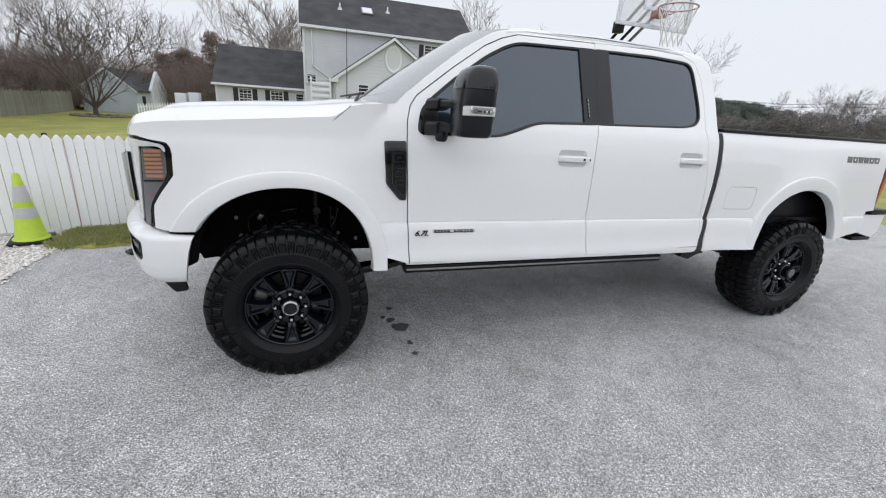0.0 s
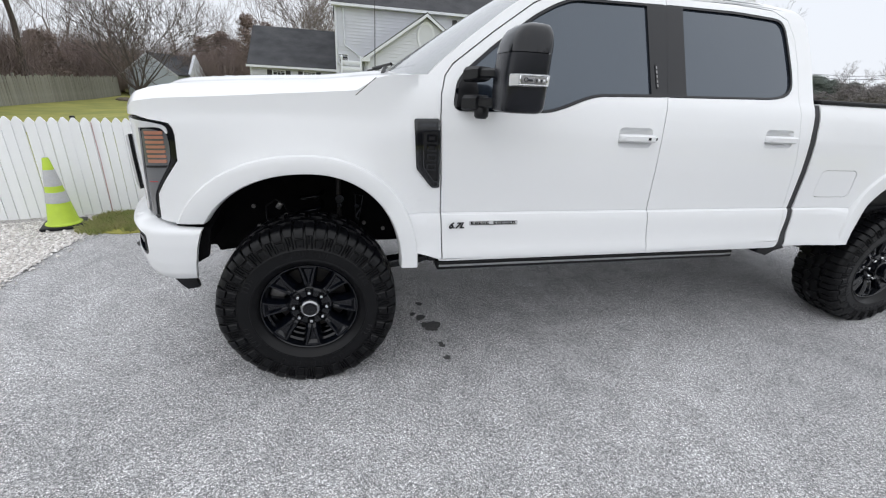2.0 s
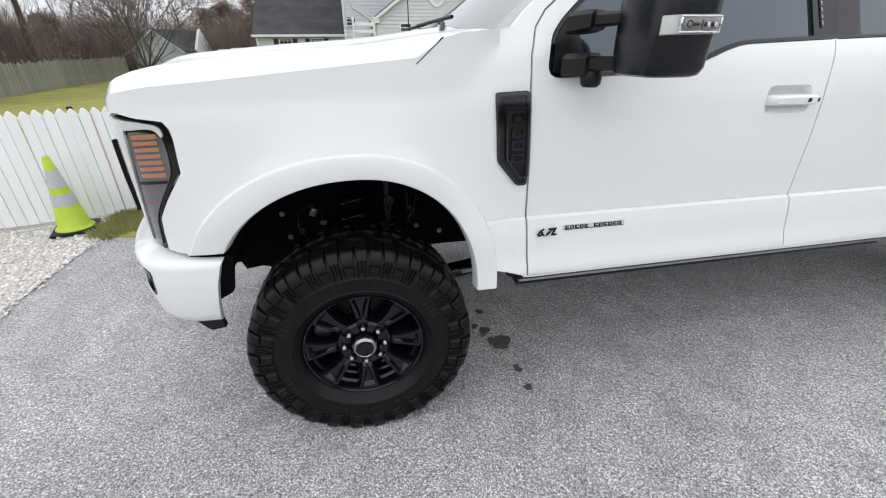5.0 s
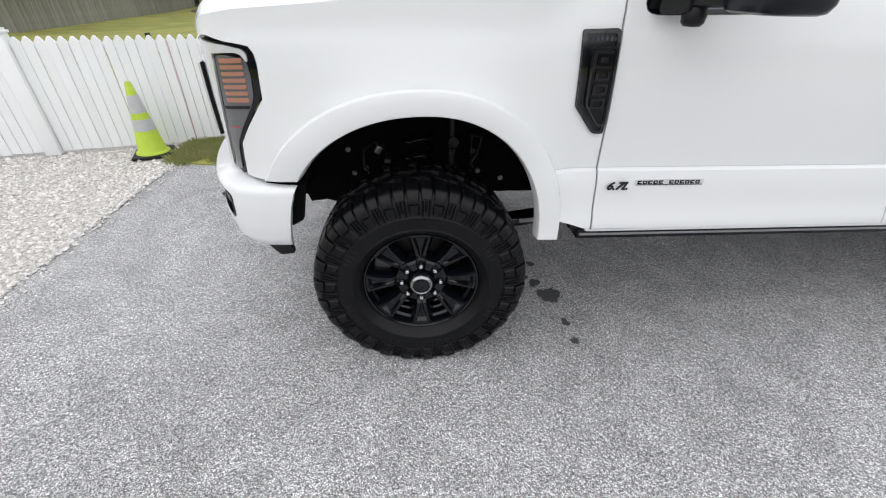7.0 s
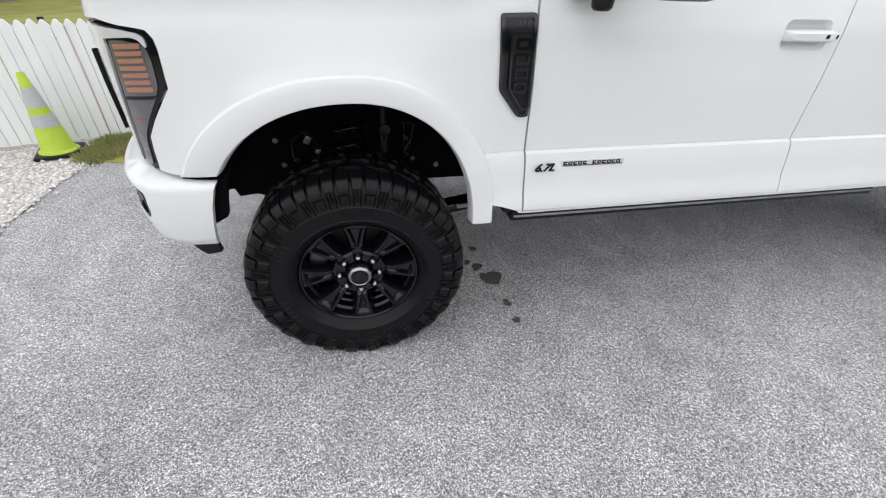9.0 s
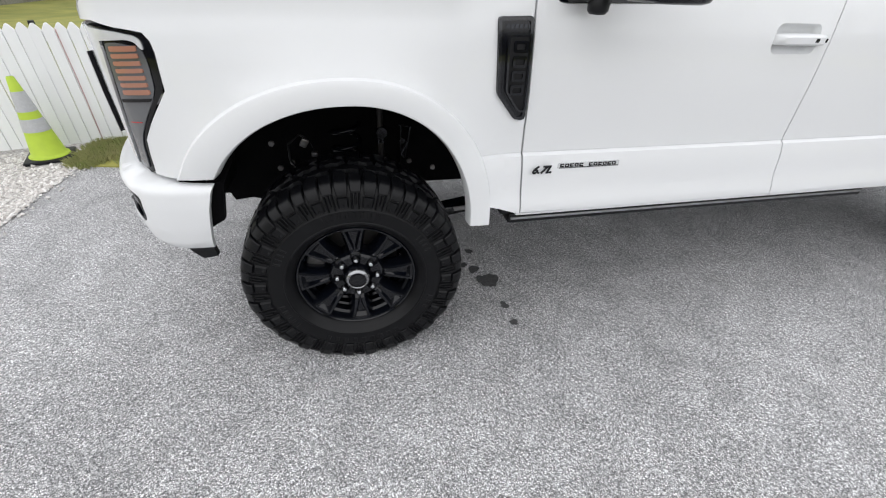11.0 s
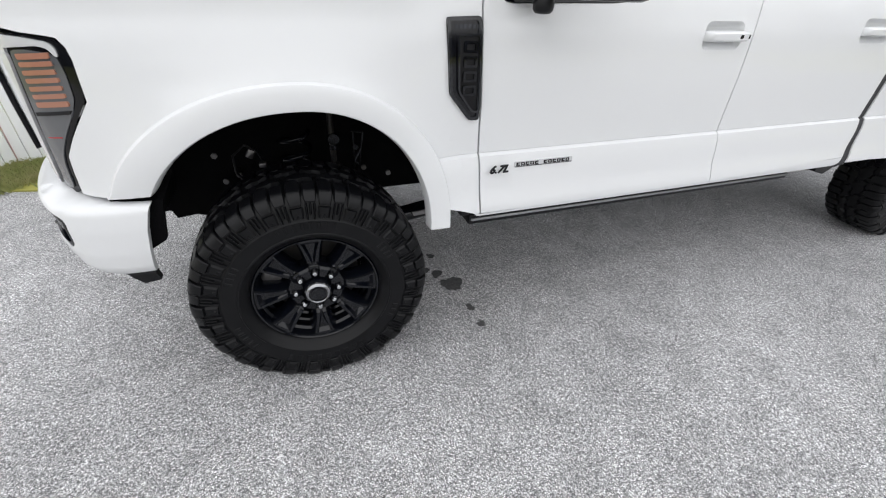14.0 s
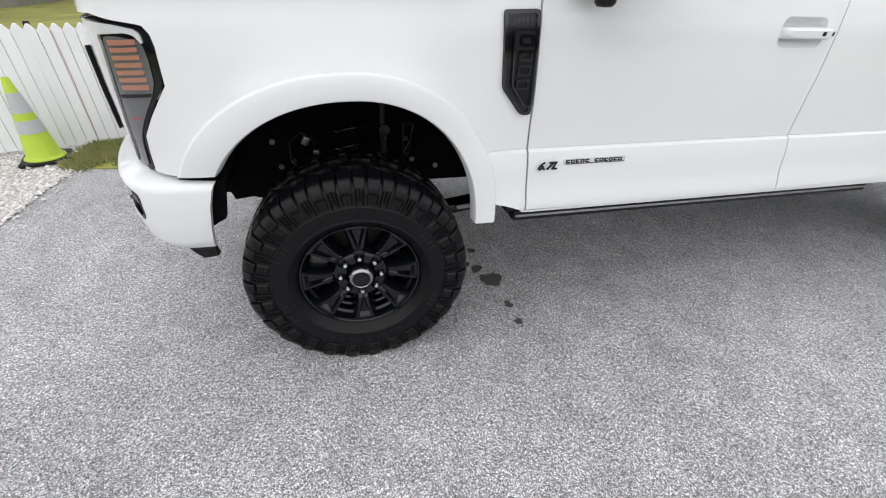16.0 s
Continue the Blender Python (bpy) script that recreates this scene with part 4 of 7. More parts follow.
def build_front():
    for side in (0, 1):
        lamp = part("headlamp", panel(soften([(-1.05, 0.90), (-0.70, 0.886), (-0.639, 0.893), (-0.633, 0.96), (-0.624, 1.015), (-0.588, 1.07), (-0.530, 1.146), (-0.513, 1.168), (-0.508, 1.27), (-0.512, 1.297), (-0.525, 1.316), (-0.595, 1.327), (-0.72, 1.335), (-1.05, 1.330)], 0.02, 3), side, inset=0.008, place=lamp_skin),
                    BLACK_GLOSS, truck, "dark headlamp with amber bars and a silver edge", smooth=50)
        part("lens", panel(soften([(-0.700, 0.905), (-0.660, 0.905), (-0.648, 0.985), (-0.634, 1.020), (-0.604, 1.067), (-0.550, 1.143), (-0.536, 1.172), (-0.531, 1.240), (-0.537, 1.283), (-0.602, 1.294), (-0.644, 1.292), (-0.660, 1.14), (-0.690, 1.0)], 0.012, 2), side, inset=0.004, place=lamp_skin), CLEAR_LAMP, lamp, "smoke grey lens", smooth=50)
        part("silver_strip", panel(soften([(-1.04, 1.285), (-0.66, 1.296), (-0.570, 1.303), (-0.548, 1.297), (-0.537, 1.278), (-0.530, 1.277), (-0.531, 1.298), (-0.541, 1.3115), (-0.60, 1.3225), (-0.72, 1.332), (-1.04, 1.327)], 0.014, 3), side, inset=0.001, place=lamp_skin), LAMP_SILVER, lamp, "silver upper edge", smooth=50)
        part("silver_strip", panel([(-1.04, 0.925), (-0.722, 0.912), (-0.708, 1.0), (-0.678, 1.14), (-0.655, 1.298), (-1.04, 1.294)], side, inset=0.001, place=lamp_skin), LAMP_SILVER, lamp, "silver front module", smooth=50)
        part("chrome_edge", panel(soften([(-0.735, 0.925), (-0.705, 0.925), (-0.688, 1.02), (-0.668, 1.14), (-0.650, 1.285), (-0.672, 1.285), (-0.690, 1.14), (-0.715, 1.02)], 0.02, 2), side, inset=-0.002, thick=0.008, place=lamp_skin), LAMP_SILVER, lamp, "bright silver inner edge", smooth=50)
        part("red_mark", panel([(-0.655, 1.068), (-0.612, 1.068), (-0.612, 1.071), (-0.655, 1.071)], side, inset=0.0025, thick=0.003, place=bar_skin, zstep=0.5, ustep=0.03), RED_LENS, lamp, "thin red marking", smooth=50)
        for k in range(7):
            z = 1.281 - 0.0198 * k
            part("amber_bar", panel(rounded(-0.629 - 0.001 * k, z - 0.0060 - (0.002 if k in (0, 6) else 0), -0.549 - 0.0005 * k, z + 0.0060, 0.004, 2), side, inset=-0.0005, thick=0.006, place=bar_skin, zstep=0.5, ustep=0.03), AMBER, lamp, "amber reflector bar", smooth=50)
        part("lamp_divider", panel([(-0.650, 1.132), (-0.560, 1.134), (-0.553, 1.143), (-0.652, 1.141)], side, inset=-0.001, thick=0.006, place=bar_skin), BLACK_GLOSS, lamp, "black divider", smooth=50)
        # bumper, one half a side, meeting in the middle
        end = -0.47 - reach(BUMPER_PLAN, YC - 0.05) + 0.004
        insert = [(-0.684, 0.835), (-0.692, 0.745), (-0.712, 0.728), (-0.80, 0.735), (-1.02, 0.75), (-1.02, 0.865), (-0.84, 0.872), (-0.75, 0.862)]
        b = part("bumper_half", panel([(-0.452, 0.855), (-0.462, 0.835), (-0.482, 0.77), (-0.497, 0.70), (-0.517, 0.596), (end, 0.58), (end, 0.905), (-0.82, 0.905), (-0.72, 0.897), (-0.65, 0.880), (-0.58, 0.862)], side, holes=[soften(insert, 0.02, 2)], place=bumper_skin, zstep=0.0125), PAINT, truck, "white steel front bumper", smooth=50)
        part("fog_lamp_insert", panel(grow(insert, 0.01), side, inset=0.022, place=bumper_skin), BLACK_PLASTIC, b, "black fog lamp insert", smooth=50)
        part("insert_rim", panel(grow(insert, -0.002), side, [grow(insert, -0.016)], inset=0.004, place=bumper_skin), BLACK_GLOSS, b, "black rim of the fog lamp insert", smooth=50)
        part("fog_lamp", panel([(-0.96, 0.785), (-0.735, 0.782), (-0.725, 0.812), (-0.96, 0.815)], side, inset=0.014, place=bumper_skin), DARK_CHROME, b, "dark fog lamp", smooth=50)
        part("step_pad", panel([(-0.90, 0.905), (end, 0.905), (end, 0.928), (-0.92, 0.928)], side, inset=-0.008, place=bumper_skin), BLACK_PLASTIC, b, "black pad on top of the bumper", smooth=50)
        part("pad_face", panel([(-0.915, 0.909), (end + 0.01, 0.909), (end + 0.01, 0.924), (-0.925, 0.924)], side, inset=-0.012, place=bumper_skin, thick=0.01), STEEL, b, "grey face of the pad", smooth=50)
        part("air_dam", panel([(-0.548, 0.610), (-0.538, 0.520), (-0.595, 0.512), (-0.650, 0.580), (end, 0.580), (end, 0.610)], side, inset=0.015, place=bumper_skin), BLACK_PLASTIC, truck, "black air dam under the bumper", smooth=50)
        part("bumper_gap", panel([(-0.40, 0.93), (-0.43, 0.84), (-0.46, 0.70), (-0.53, 0.66), (end, 0.66), (end, 0.95), (-0.60, 0.95)], side, inset=0.055, place=bumper_skin), BLACK_MATTE, truck, smooth=50)
        gend = U0 - reach(NOSE_PLAN, YC - 0.085) + 0.004
        # the grille stands proud of the lamps
        part("grille_field", panel([(-1.06, 0.93), (gend, 0.93), (gend, 1.330), (-1.06, 1.330)], side, inset=0.010, place=lamp_skin), BLACK_PLASTIC, truck, "black field behind the grille", smooth=50)
        g = part("grille_half", panel([(-0.772, 1.010), (-0.82, 1.004), (gend, 1.00), (gend, 1.215), (-1.0, 1.222), (-0.84, 1.246), (-0.742, 1.262)], side, inset=-0.004, thick=0.040, place=ear_skin), BLACK_GLOSS, truck, "black grille proud of the headlamps", smooth=50)
        part("grille_edge", panel([(-0.90, 1.015), (gend, 1.01), (gend, 1.208), (-1.0, 1.215), (-0.885, 1.232)], side, inset=-0.003, thick=0.012, place=ear_skin), LAMP_SILVER, g, "bright front face of the grille", smooth=50)
        for k in range(3):
            part("grille_bar", panel([(-1.15, 1.03 + 0.06 * k), (gend + 0.005, 1.03 + 0.06 * k), (gend + 0.005, 1.06 + 0.06 * k), (-1.15, 1.06 + 0.06 * k)], side, inset=-0.006, thick=0.006, place=ear_skin), BLACK_PLASTIC, g, "black grille bar", smooth=50)
        bm = bmesh.new()
        yy = 0.48 if side == 0 else 2 * YC - 0.48
        tube(bm, [(-0.84, yy - 0.04, 0.66), (-0.88, yy - 0.04, 0.645), (-0.915, yy, 0.64), (-0.88, yy + 0.04, 0.645), (-0.80, yy + 0.04, 0.66)], 0.013, 10)
        part("tow_hook", bm, BLACK_PLASTIC, truck, "black tow hook")


# ---- flank details ----
VENT = [(0.527, 1.372), (0.532, 1.378), (0.651, 1.382), (0.6625, 1.046), (0.622, 1.046), (0.541, 1.142)]


def build_vents_and_badges():
    for side in (0, 1):
        v = part("fender_vent", panel(soften(VENT, 0.012, 2), side, inset=-0.006, thick=0.03), BLACK_GLOSS, truck, "gloss black fender vent", smooth=40)
        part("vent_rim", panel(soften(grow(VENT, -0.001), 0.012, 2), side, [soften(grow(VENT, -0.012), 0.010, 2)], inset=-0.012, thick=0.006), CHARCOAL, v, "glossy outer bevel of the vent", smooth=40)
        well = [(0.563, 1.327), (0.650, 1.331), (0.6600, 1.076), (0.628, 1.076), (0.571, 1.150)]
        part("vent_mesh", panel(soften(well, 0.010, 2), side, [soften(grow(well, -0.007), 0.008, 2)], inset=-0.017, thick=0.011), CHARCOAL, v, "raised inner edge of the vent", smooth=40)
        part("vent_floor", panel(grow(well, -0.006), side, inset=-0.0075, thick=0.004), BLACK_PLASTIC, v, "black vent floor", smooth=40)
        for k in range(4):                       # raised plain blocks
            z = 1.292 - 0.046 * k
            part("vent_block", panel(rounded(0.588, z - 0.019, 0.638, z + 0.017, 0.006, 2), side, [rounded(0.597, z - 0.010, 0.629, z + 0.008, 0.004, 2)], inset=-0.015, thick=0.009), BLACK_GLOSS, v, "raised gloss black block", smooth=40)
        for k in range(6):
            part("vent_mark", panel([(0.556 + 0.0155 * k, 1.345), (0.567 + 0.0155 * k, 1.3455), (0.567 + 0.0155 * k, 1.3575), (0.556 + 0.0155 * k, 1.357)], side, inset=-0.0085, thick=0.003, zstep=0.5), DARK_CHROME, v, "small grey bar", smooth=40)
        # engine badge: a dark strip with a bright edge and plain marks
        bd = part("door_badge", panel(rounded(0.833, 0.845, 1.108, 0.868, 0.003, 1), side, inset=-0.004, thick=0.006), LAMP_SILVER, truck, "silver strip badge with dark marks", smooth=40)
        part("badge_field", panel([(0.838, 0.8472), (1.104, 0.8472), (1.104, 0.8500), (0.838, 0.8500)], side, inset=-0.005, thick=0.003, zstep=0.5), BLACK_GLOSS, bd, smooth=40)
        xs = [0.842 + 0.0212 * k for k in range(12)]
        for k, x in enumerate(xs):
            if k == 5:
                continue
            if k % 2:
                part("badge_mark", panel([(x, 0.8515), (x + 0.0175, 0.8515), (x + 0.0175, 0.8650), (x, 0.8650)], side, [[(x + 0.005, 0.8555), (x + 0.0125, 0.8555), (x + 0.0125, 0.8610), (x + 0.005, 0.8610)]], inset=-0.0055, thick=0.003, zstep=0.5), BLACK_GLOSS, bd, "dark raised mark", smooth=40)
            else:
                part("badge_mark", panel([(x, 0.8515), (x + 0.0175, 0.8515), (x + 0.0175, 0.8560), (x + 0.006, 0.8570), (x + 0.006, 0.8605), (x + 0.0175, 0.8605), (x + 0.0175, 0.8650), (x, 0.8650)], side, inset=-0.0055, thick=0.003, zstep=0.5), BLACK_GLOSS, bd, "dark raised mark", smooth=40)
        # engine size, lettered
        cu = bpy.data.curves.new("engine_size", "FONT")
        cu.body, cu.size, cu.extrude, cu.shear, cu.space_character, cu.offset = "6.7L", 0.044, 0.003, 0.42, 1.02, 0.0010
        tmp = bpy.data.objects.new("engine_size", cu)
        scene.collection.objects.link(tmp)
        me = bpy.data.meshes.new_from_object(tmp.evaluated_get(bpy.context.evaluated_depsgraph_get()))
        bpy.data.objects.remove(tmp)
        bm = bmesh.new()
        bm.from_mesh(me)
        for vv in bm.verts:
            a, b, c = vv.co
            vv.co = Vector((0.716 + a * 1.10, 0.056 - c, 0.834 + b)) if side == 0 else Vector((0.818 - a * 1.10, 2 * YC - 0.056 + c, 0.830 + b))
        part("engine_size_badge", bm, BLACK_GLOSS, truck, "black raised engine size figures", smooth=20)
        # plain blocks of the badge on the bed
        bb = part("bed_badge", panel([(4.385, 1.366), (4.79, 1.358), (4.79, 1.364), (4.385, 1.372)], side, inset=-0.001, thick=0.003, zstep=0.5), PAINT, truck, "grey block badge on the bed side", smooth=40)
        for k in range(6):
            x, z = 4.375 + 0.071 * k, 1.374
            ring = [(x + 0.010, z + 0.002), (x + 0.060, z), (x + 0.066, z + 0.048), (x + 0.004, z + 0.050)]
            hole = [[(x + 0.024, z + 0.016), (x + 0.047, z + 0.015), (x + 0.050, z + 0.034), (x + 0.021, z + 0.035)]] if k in (1, 4, 5) else []
            part("badge_block", panel(ring, side, hole, inset=-0.004, thick=0.006, zstep=0.5), STEEL, bb, "grey raised block", smooth=40)


CUPS = [rounded(1.640, 1.268, 1.850, 1.373, 0.028), rounded(2.620, 1.285, 2.830, 1.390, 0.028)]
FUEL = rounded(3.15, 0.985, 3.44, 1.155, 0.035)


def handle_part(x0, z0, side, door, keyed):
    cup = bmesh.new()
    src = rounded(x0 + 0.008, z0 - 0.060, x0 + 0.218, z0 + 0.045, 0.028)
    rings = []
    for k, (g, d) in enumerate(((0.001, 0.001), (-0.003, 0.005), (-0.010, 0.018), (-0.024, 0.026))):
        ring = []
        for u, z in grow(src, g):
            p = skin(u, z, side, d)
            ring.append(cup.verts.new(p))
        rings.append(ring)
    for a, b in zip(rings, rings[1:]):
        for i in range(len(a)):
            cup.faces.new((a[i], a[(i + 1) % len(a)], b[(i + 1) % len(b)], b[i]))
    cup.faces.new(rings[-1])
    part("handle_cup", cup, PAINT, door, smooth=60)
    bm = bmesh.new()
    n = 14
    rows = []
    for i in range(n + 1):
        s = i / n
        x = x0 + 0.008 + 0.232 * s
        out = 0.030 * min(1.0, math.sin(min(1, s / 0.12) * math.pi / 2)) * min(1.0, math.sin(min(1, (1 - s) / 0.08) * math.pi / 2) + 0.2)
        h = 0.021 - 0.003 * abs(2 * s - 1) ** 3
        sec = [(-h, 0.010), (-h * 0.9, -out * 0.6), (-h * 0.55, -out), (h * 0.55, -out - 0.002), (h * 0.95, -out * 0.65), (h, 0.010)]
        row = []
        for dz, dy in sec:
            p = skin(x, z0 - 0.010, side, 0.0)
            row.append(bm.verts.new((p.x, p.y + (dy if side == 0 else -dy), z0 - 0.010 + dz)))
        rows.append(row)
    for a, b in zip(rows, rows[1:]):
        for k in range(5):
            bm.faces.new((a[k], a[k + 1], b[k + 1], b[k]))
    bm.faces.new(rows[0])
    bm.faces.new(rows[-1][::-1])
    h = part("door_handle", bm, PAINT, door, "white pull handle", smooth=50)
    if keyed:
        for x, w in ((x0 + 0.180, 0.016), (x0 + 0.222, 0.008)):
            bm = bmesh.new()
            y = skin(x, z0, side).y + (-0.031 if side == 0 else 0.031)
            box(bm, x, y, z0 - 0.009, w, 0.006, 0.015, 0.002)
            part("handle_button", bm, BLACK_GLOSS, door, "black handle button")


def build_mirror(side, door):
    s = 1 if side == 0 else -1

    def fy(y):
        return y if side == 0 else 2 * YC - y
    bm = bmesh.new()
    # housing: stacked rounded sections, narrower at the foot, leaning back at the top
    secs = ((1.437, 0.930, 0.078, 0.092), (1.443, 0.931, 0.090, 0.108), (1.462, 0.932, 0.095, 0.120), (1.55, 0.933, 0.096, 0.127), (1.62, 0.935, 0.094, 0.129), (1.664, 0.938, 0.0915, 0.129))

    def ring(bmx, z, cx, hx, hy):
        out = []
        for k in range(28):
            a = 2 * math.pi * k / 28
            c, sn = math.cos(a), math.sin(a)
            out.append(bmx.verts.new((cx + hx * math.copysign(abs(c) ** 0.55, c), fy(-0.165 + hy * math.copysign(abs(sn) ** 0.55, sn)), z)))
        return out

    def stack(bmx, secs):
        rs = [ring(bmx, *q) for q in secs]
        for a, b in zip(rs, rs[1:]):
            for i in range(28):
                bmx.faces.new((a[i], a[(i + 1) % 28], b[(i + 1) % 28], b[i]))
        bmx.faces.new(rs[0][::-1])
        bmx.faces.new(rs[-1])
    stack(bm, secs)
    mir = part("side_mirror", bm, MIRROR_SHELL, truck, "large black towing mirror", smooth=45)
    bm = bmesh.new()
    stack(bm, ((1.667, 0.938, 0.0925, 0.130), (1.70, 0.941, 0.090, 0.129), (1.73, 0.945, 0.084, 0.122), (1.755, 0.950, 0.073, 0.108), (1.770, 0.956, 0.057, 0.088), (1.777, 0.960, 0.034, 0.058)))
    part("mirror_cap", bm, BLACK_GLOSS, mir, "glossy black upper shell", smooth=45)
    # turn lamp wrapped round the outer front corner
    bm = bmesh.new()
    rows = []
    for k in range(13):
        a = radians(221 + (306 - 221) * k / 12)
        c, sn = math.cos(a), math.sin(a)
        row = []
        for z, o in ((1.540, 0.000), (1.543, 0.007), (1.582, 0.008), (1.586, 0.000)):
            hx, hy = 0.0955 + o, 0.1275 + o
            row.append(bm.verts.new((0.933 + hx * math.copysign(abs(c) ** 0.55, c), fy(-0.165 + hy * math.copysign(abs(sn) ** 0.55, sn)), z + 0.004 * (k / 12))))
        rows.append(row)
    for a, b in zip(rows, rows[1:]):
        for i in range(3):
            bm.faces.new((a[i], a[i + 1], b[i + 1], b[i]))
    bm.faces.new(rows[0])
    bm.faces.new(rows[-1][::-1])
    tl = part("turn_lamp", bm, LAMP_SILVER, mir, "clear silver turn lamp", smooth=45)
    def on_lamp(x0, x1, z0, z1, proud):
        """A thin raised bar on the lamp's flat outer face."""
        bmx = bmesh.new()
        box(bmx, (x0 + x1) / 2, fy(-0.3005 - proud), (z0 + z1) / 2, x1 - x0, 0.006, z1 - z0, 0.0012)
        return bmx
    for x0, x1, z0, z1 in ((0.874, 0.994, 1.5815, 1.5855), (0.874, 0.994, 1.5455, 1.5495), (0.874, 0.880, 1.5495, 1.5815), (0.988, 0.994, 1.5495, 1.5815)):
        part("lamp_frame", on_lamp(x0, x1, z0, z1, 0.0035), CHROME, tl, "bright edge of the lamp")
    well = part("lamp_well", on_lamp(0.884, 0.936, 1.5535, 1.5775, 0.0022), STEEL, tl, "grey reflector in the lamp")
    bm = bmesh.new()
    lathe(bm, [(0.001, 0.000), (0.005, -0.001), (0.0085, -0.003), (0.0095, 0.0)], 16, "y", (0.902, fy(-0.3045), 1.566))
    part("bulb", bm, DARK_CHROME, well, "dark bulb", smooth=50)
    part("lamp_slot", on_lamp(0.908, 0.930, 1.561, 1.5695, 0.0032), DARK_CHROME, well, "dark slot")
    part("lamp_ledge", on_lamp(0.940, 0.984, 1.5535, 1.5765, 0.0022), STEEL, tl, "grey raised panel in the lamp")
    for k in range(4):
        part("lamp_mark", on_lamp(0.9425 + 0.0103 * k, 0.9505 + 0.0103 * k, 1.5595, 1.5705, 0.0036), LAMP_SILVER if k % 2 else DARK_CHROME, tl, "small lamp segment")
    bm = bmesh.new()
    box(bm, 1.014, fy(-0.165), 1.60, 0.012, 0.16, 0.16, 0.004)
    part("mirror_glass", bm, CHROME, mir, "mirror glass")
    for z, h in ((1.583, 0.064), (1.458, 0.072)):
        arm = bmesh.new()
        rows = []                               # a broad block at the door that steps down to the sliding arm
        for d, wide, tall, lift_up in ((0.0, 0.052, 1.0, 0.0), (0.055, 0.050, 1.0, 0.004), (0.085, 0.046, 0.86, 0.008), (0.090, 0.034, 0.62, 0.008), (0.19, 0.030, 0.56, 0.010)):
            c = Vector((0.790 + 0.50 * d, fy(0.085 - 0.87 * d), z + lift_up))
            row = []
            for q, e in ((-1, -0.7), (-0.75, -1), (0.75, -1), (1, -0.7), (1, 0.55), (0.7, 1), (-0.7, 1), (-1, 0.55)):
                row.append(arm.verts.new(c + Vector((0.87 * q * wide, 0.5 * s * q * wide, 0.5 * e * tall * h))))
            rows.append(row)
        for a, b in zip(rows, rows[1:]):
            for k in range(8):
                arm.faces.new((a[k], a[(k + 1) % 8], b[(k + 1) % 8], b[k]))
        arm.faces.new(rows[0])
        arm.faces.new(rows[-1][::-1])
        part("mirror_arm", arm, BLACK_PLASTIC, mir, "black mirror arm", smooth=25)
    bm = bmesh.new()
    lathe(bm, [(0.001, 1.392), (0.024, 1.394), (0.033, 1.404), (0.035, 1.425), (0.030, 1.445)], 20, "z", (0.832, fy(0.012), 0))
    part("pivot_knob", bm, BLACK_PLASTIC, mir, "rounded black pivot under the arm", smooth=50)
    part("mirror_mount", panel([(0.732, 1.436), (0.850, 1.437), (0.835, 1.60), (0.800, 1.600), (0.748, 1.542)], side, inset=-0.004, thick=0.016), BLACK_PLASTIC, mir, "black mount in the window corner")


def build_rocker():
    for side in (0, 1):
        def fy(y):
            return y if side == 0 else 2 * YC - y
        bm = bmesh.new()
        box(bm, 1.72, fy(0.225), 0.572, 2.06, 0.13, 0.052, 0.010)
        st = part("running_board", bm, BLACK_PLASTIC, truck, "black running board under the doors")
        bm = bmesh.new()
        box(bm, 1.72, fy(0.157), 0.574, 2.04, 0.010, 0.013, 0.004)
        part("bright_strip", bm, ALU, st, "dull silver edge strip")
        bm = bmesh.new()
        box(bm, 0.665, fy(0.150), 0.645, 0.085, 0.10, 0.030, 0.010)
        part("splash_shield", bm, BLACK_PLASTIC, truck, "black splash shield")
        bm = bmesh.new()
        prism(bm, [(2.90, 0.655), (3.06, 0.655), (3.10, 0.625), (3.03, 0.61), (2.96, 0.575), (2.87, 0.60)], fy(0.10), fy(0.22))
        part("cab_corner_shield", bm, BLACK_PLASTIC, truck, "black shield behind the cab")


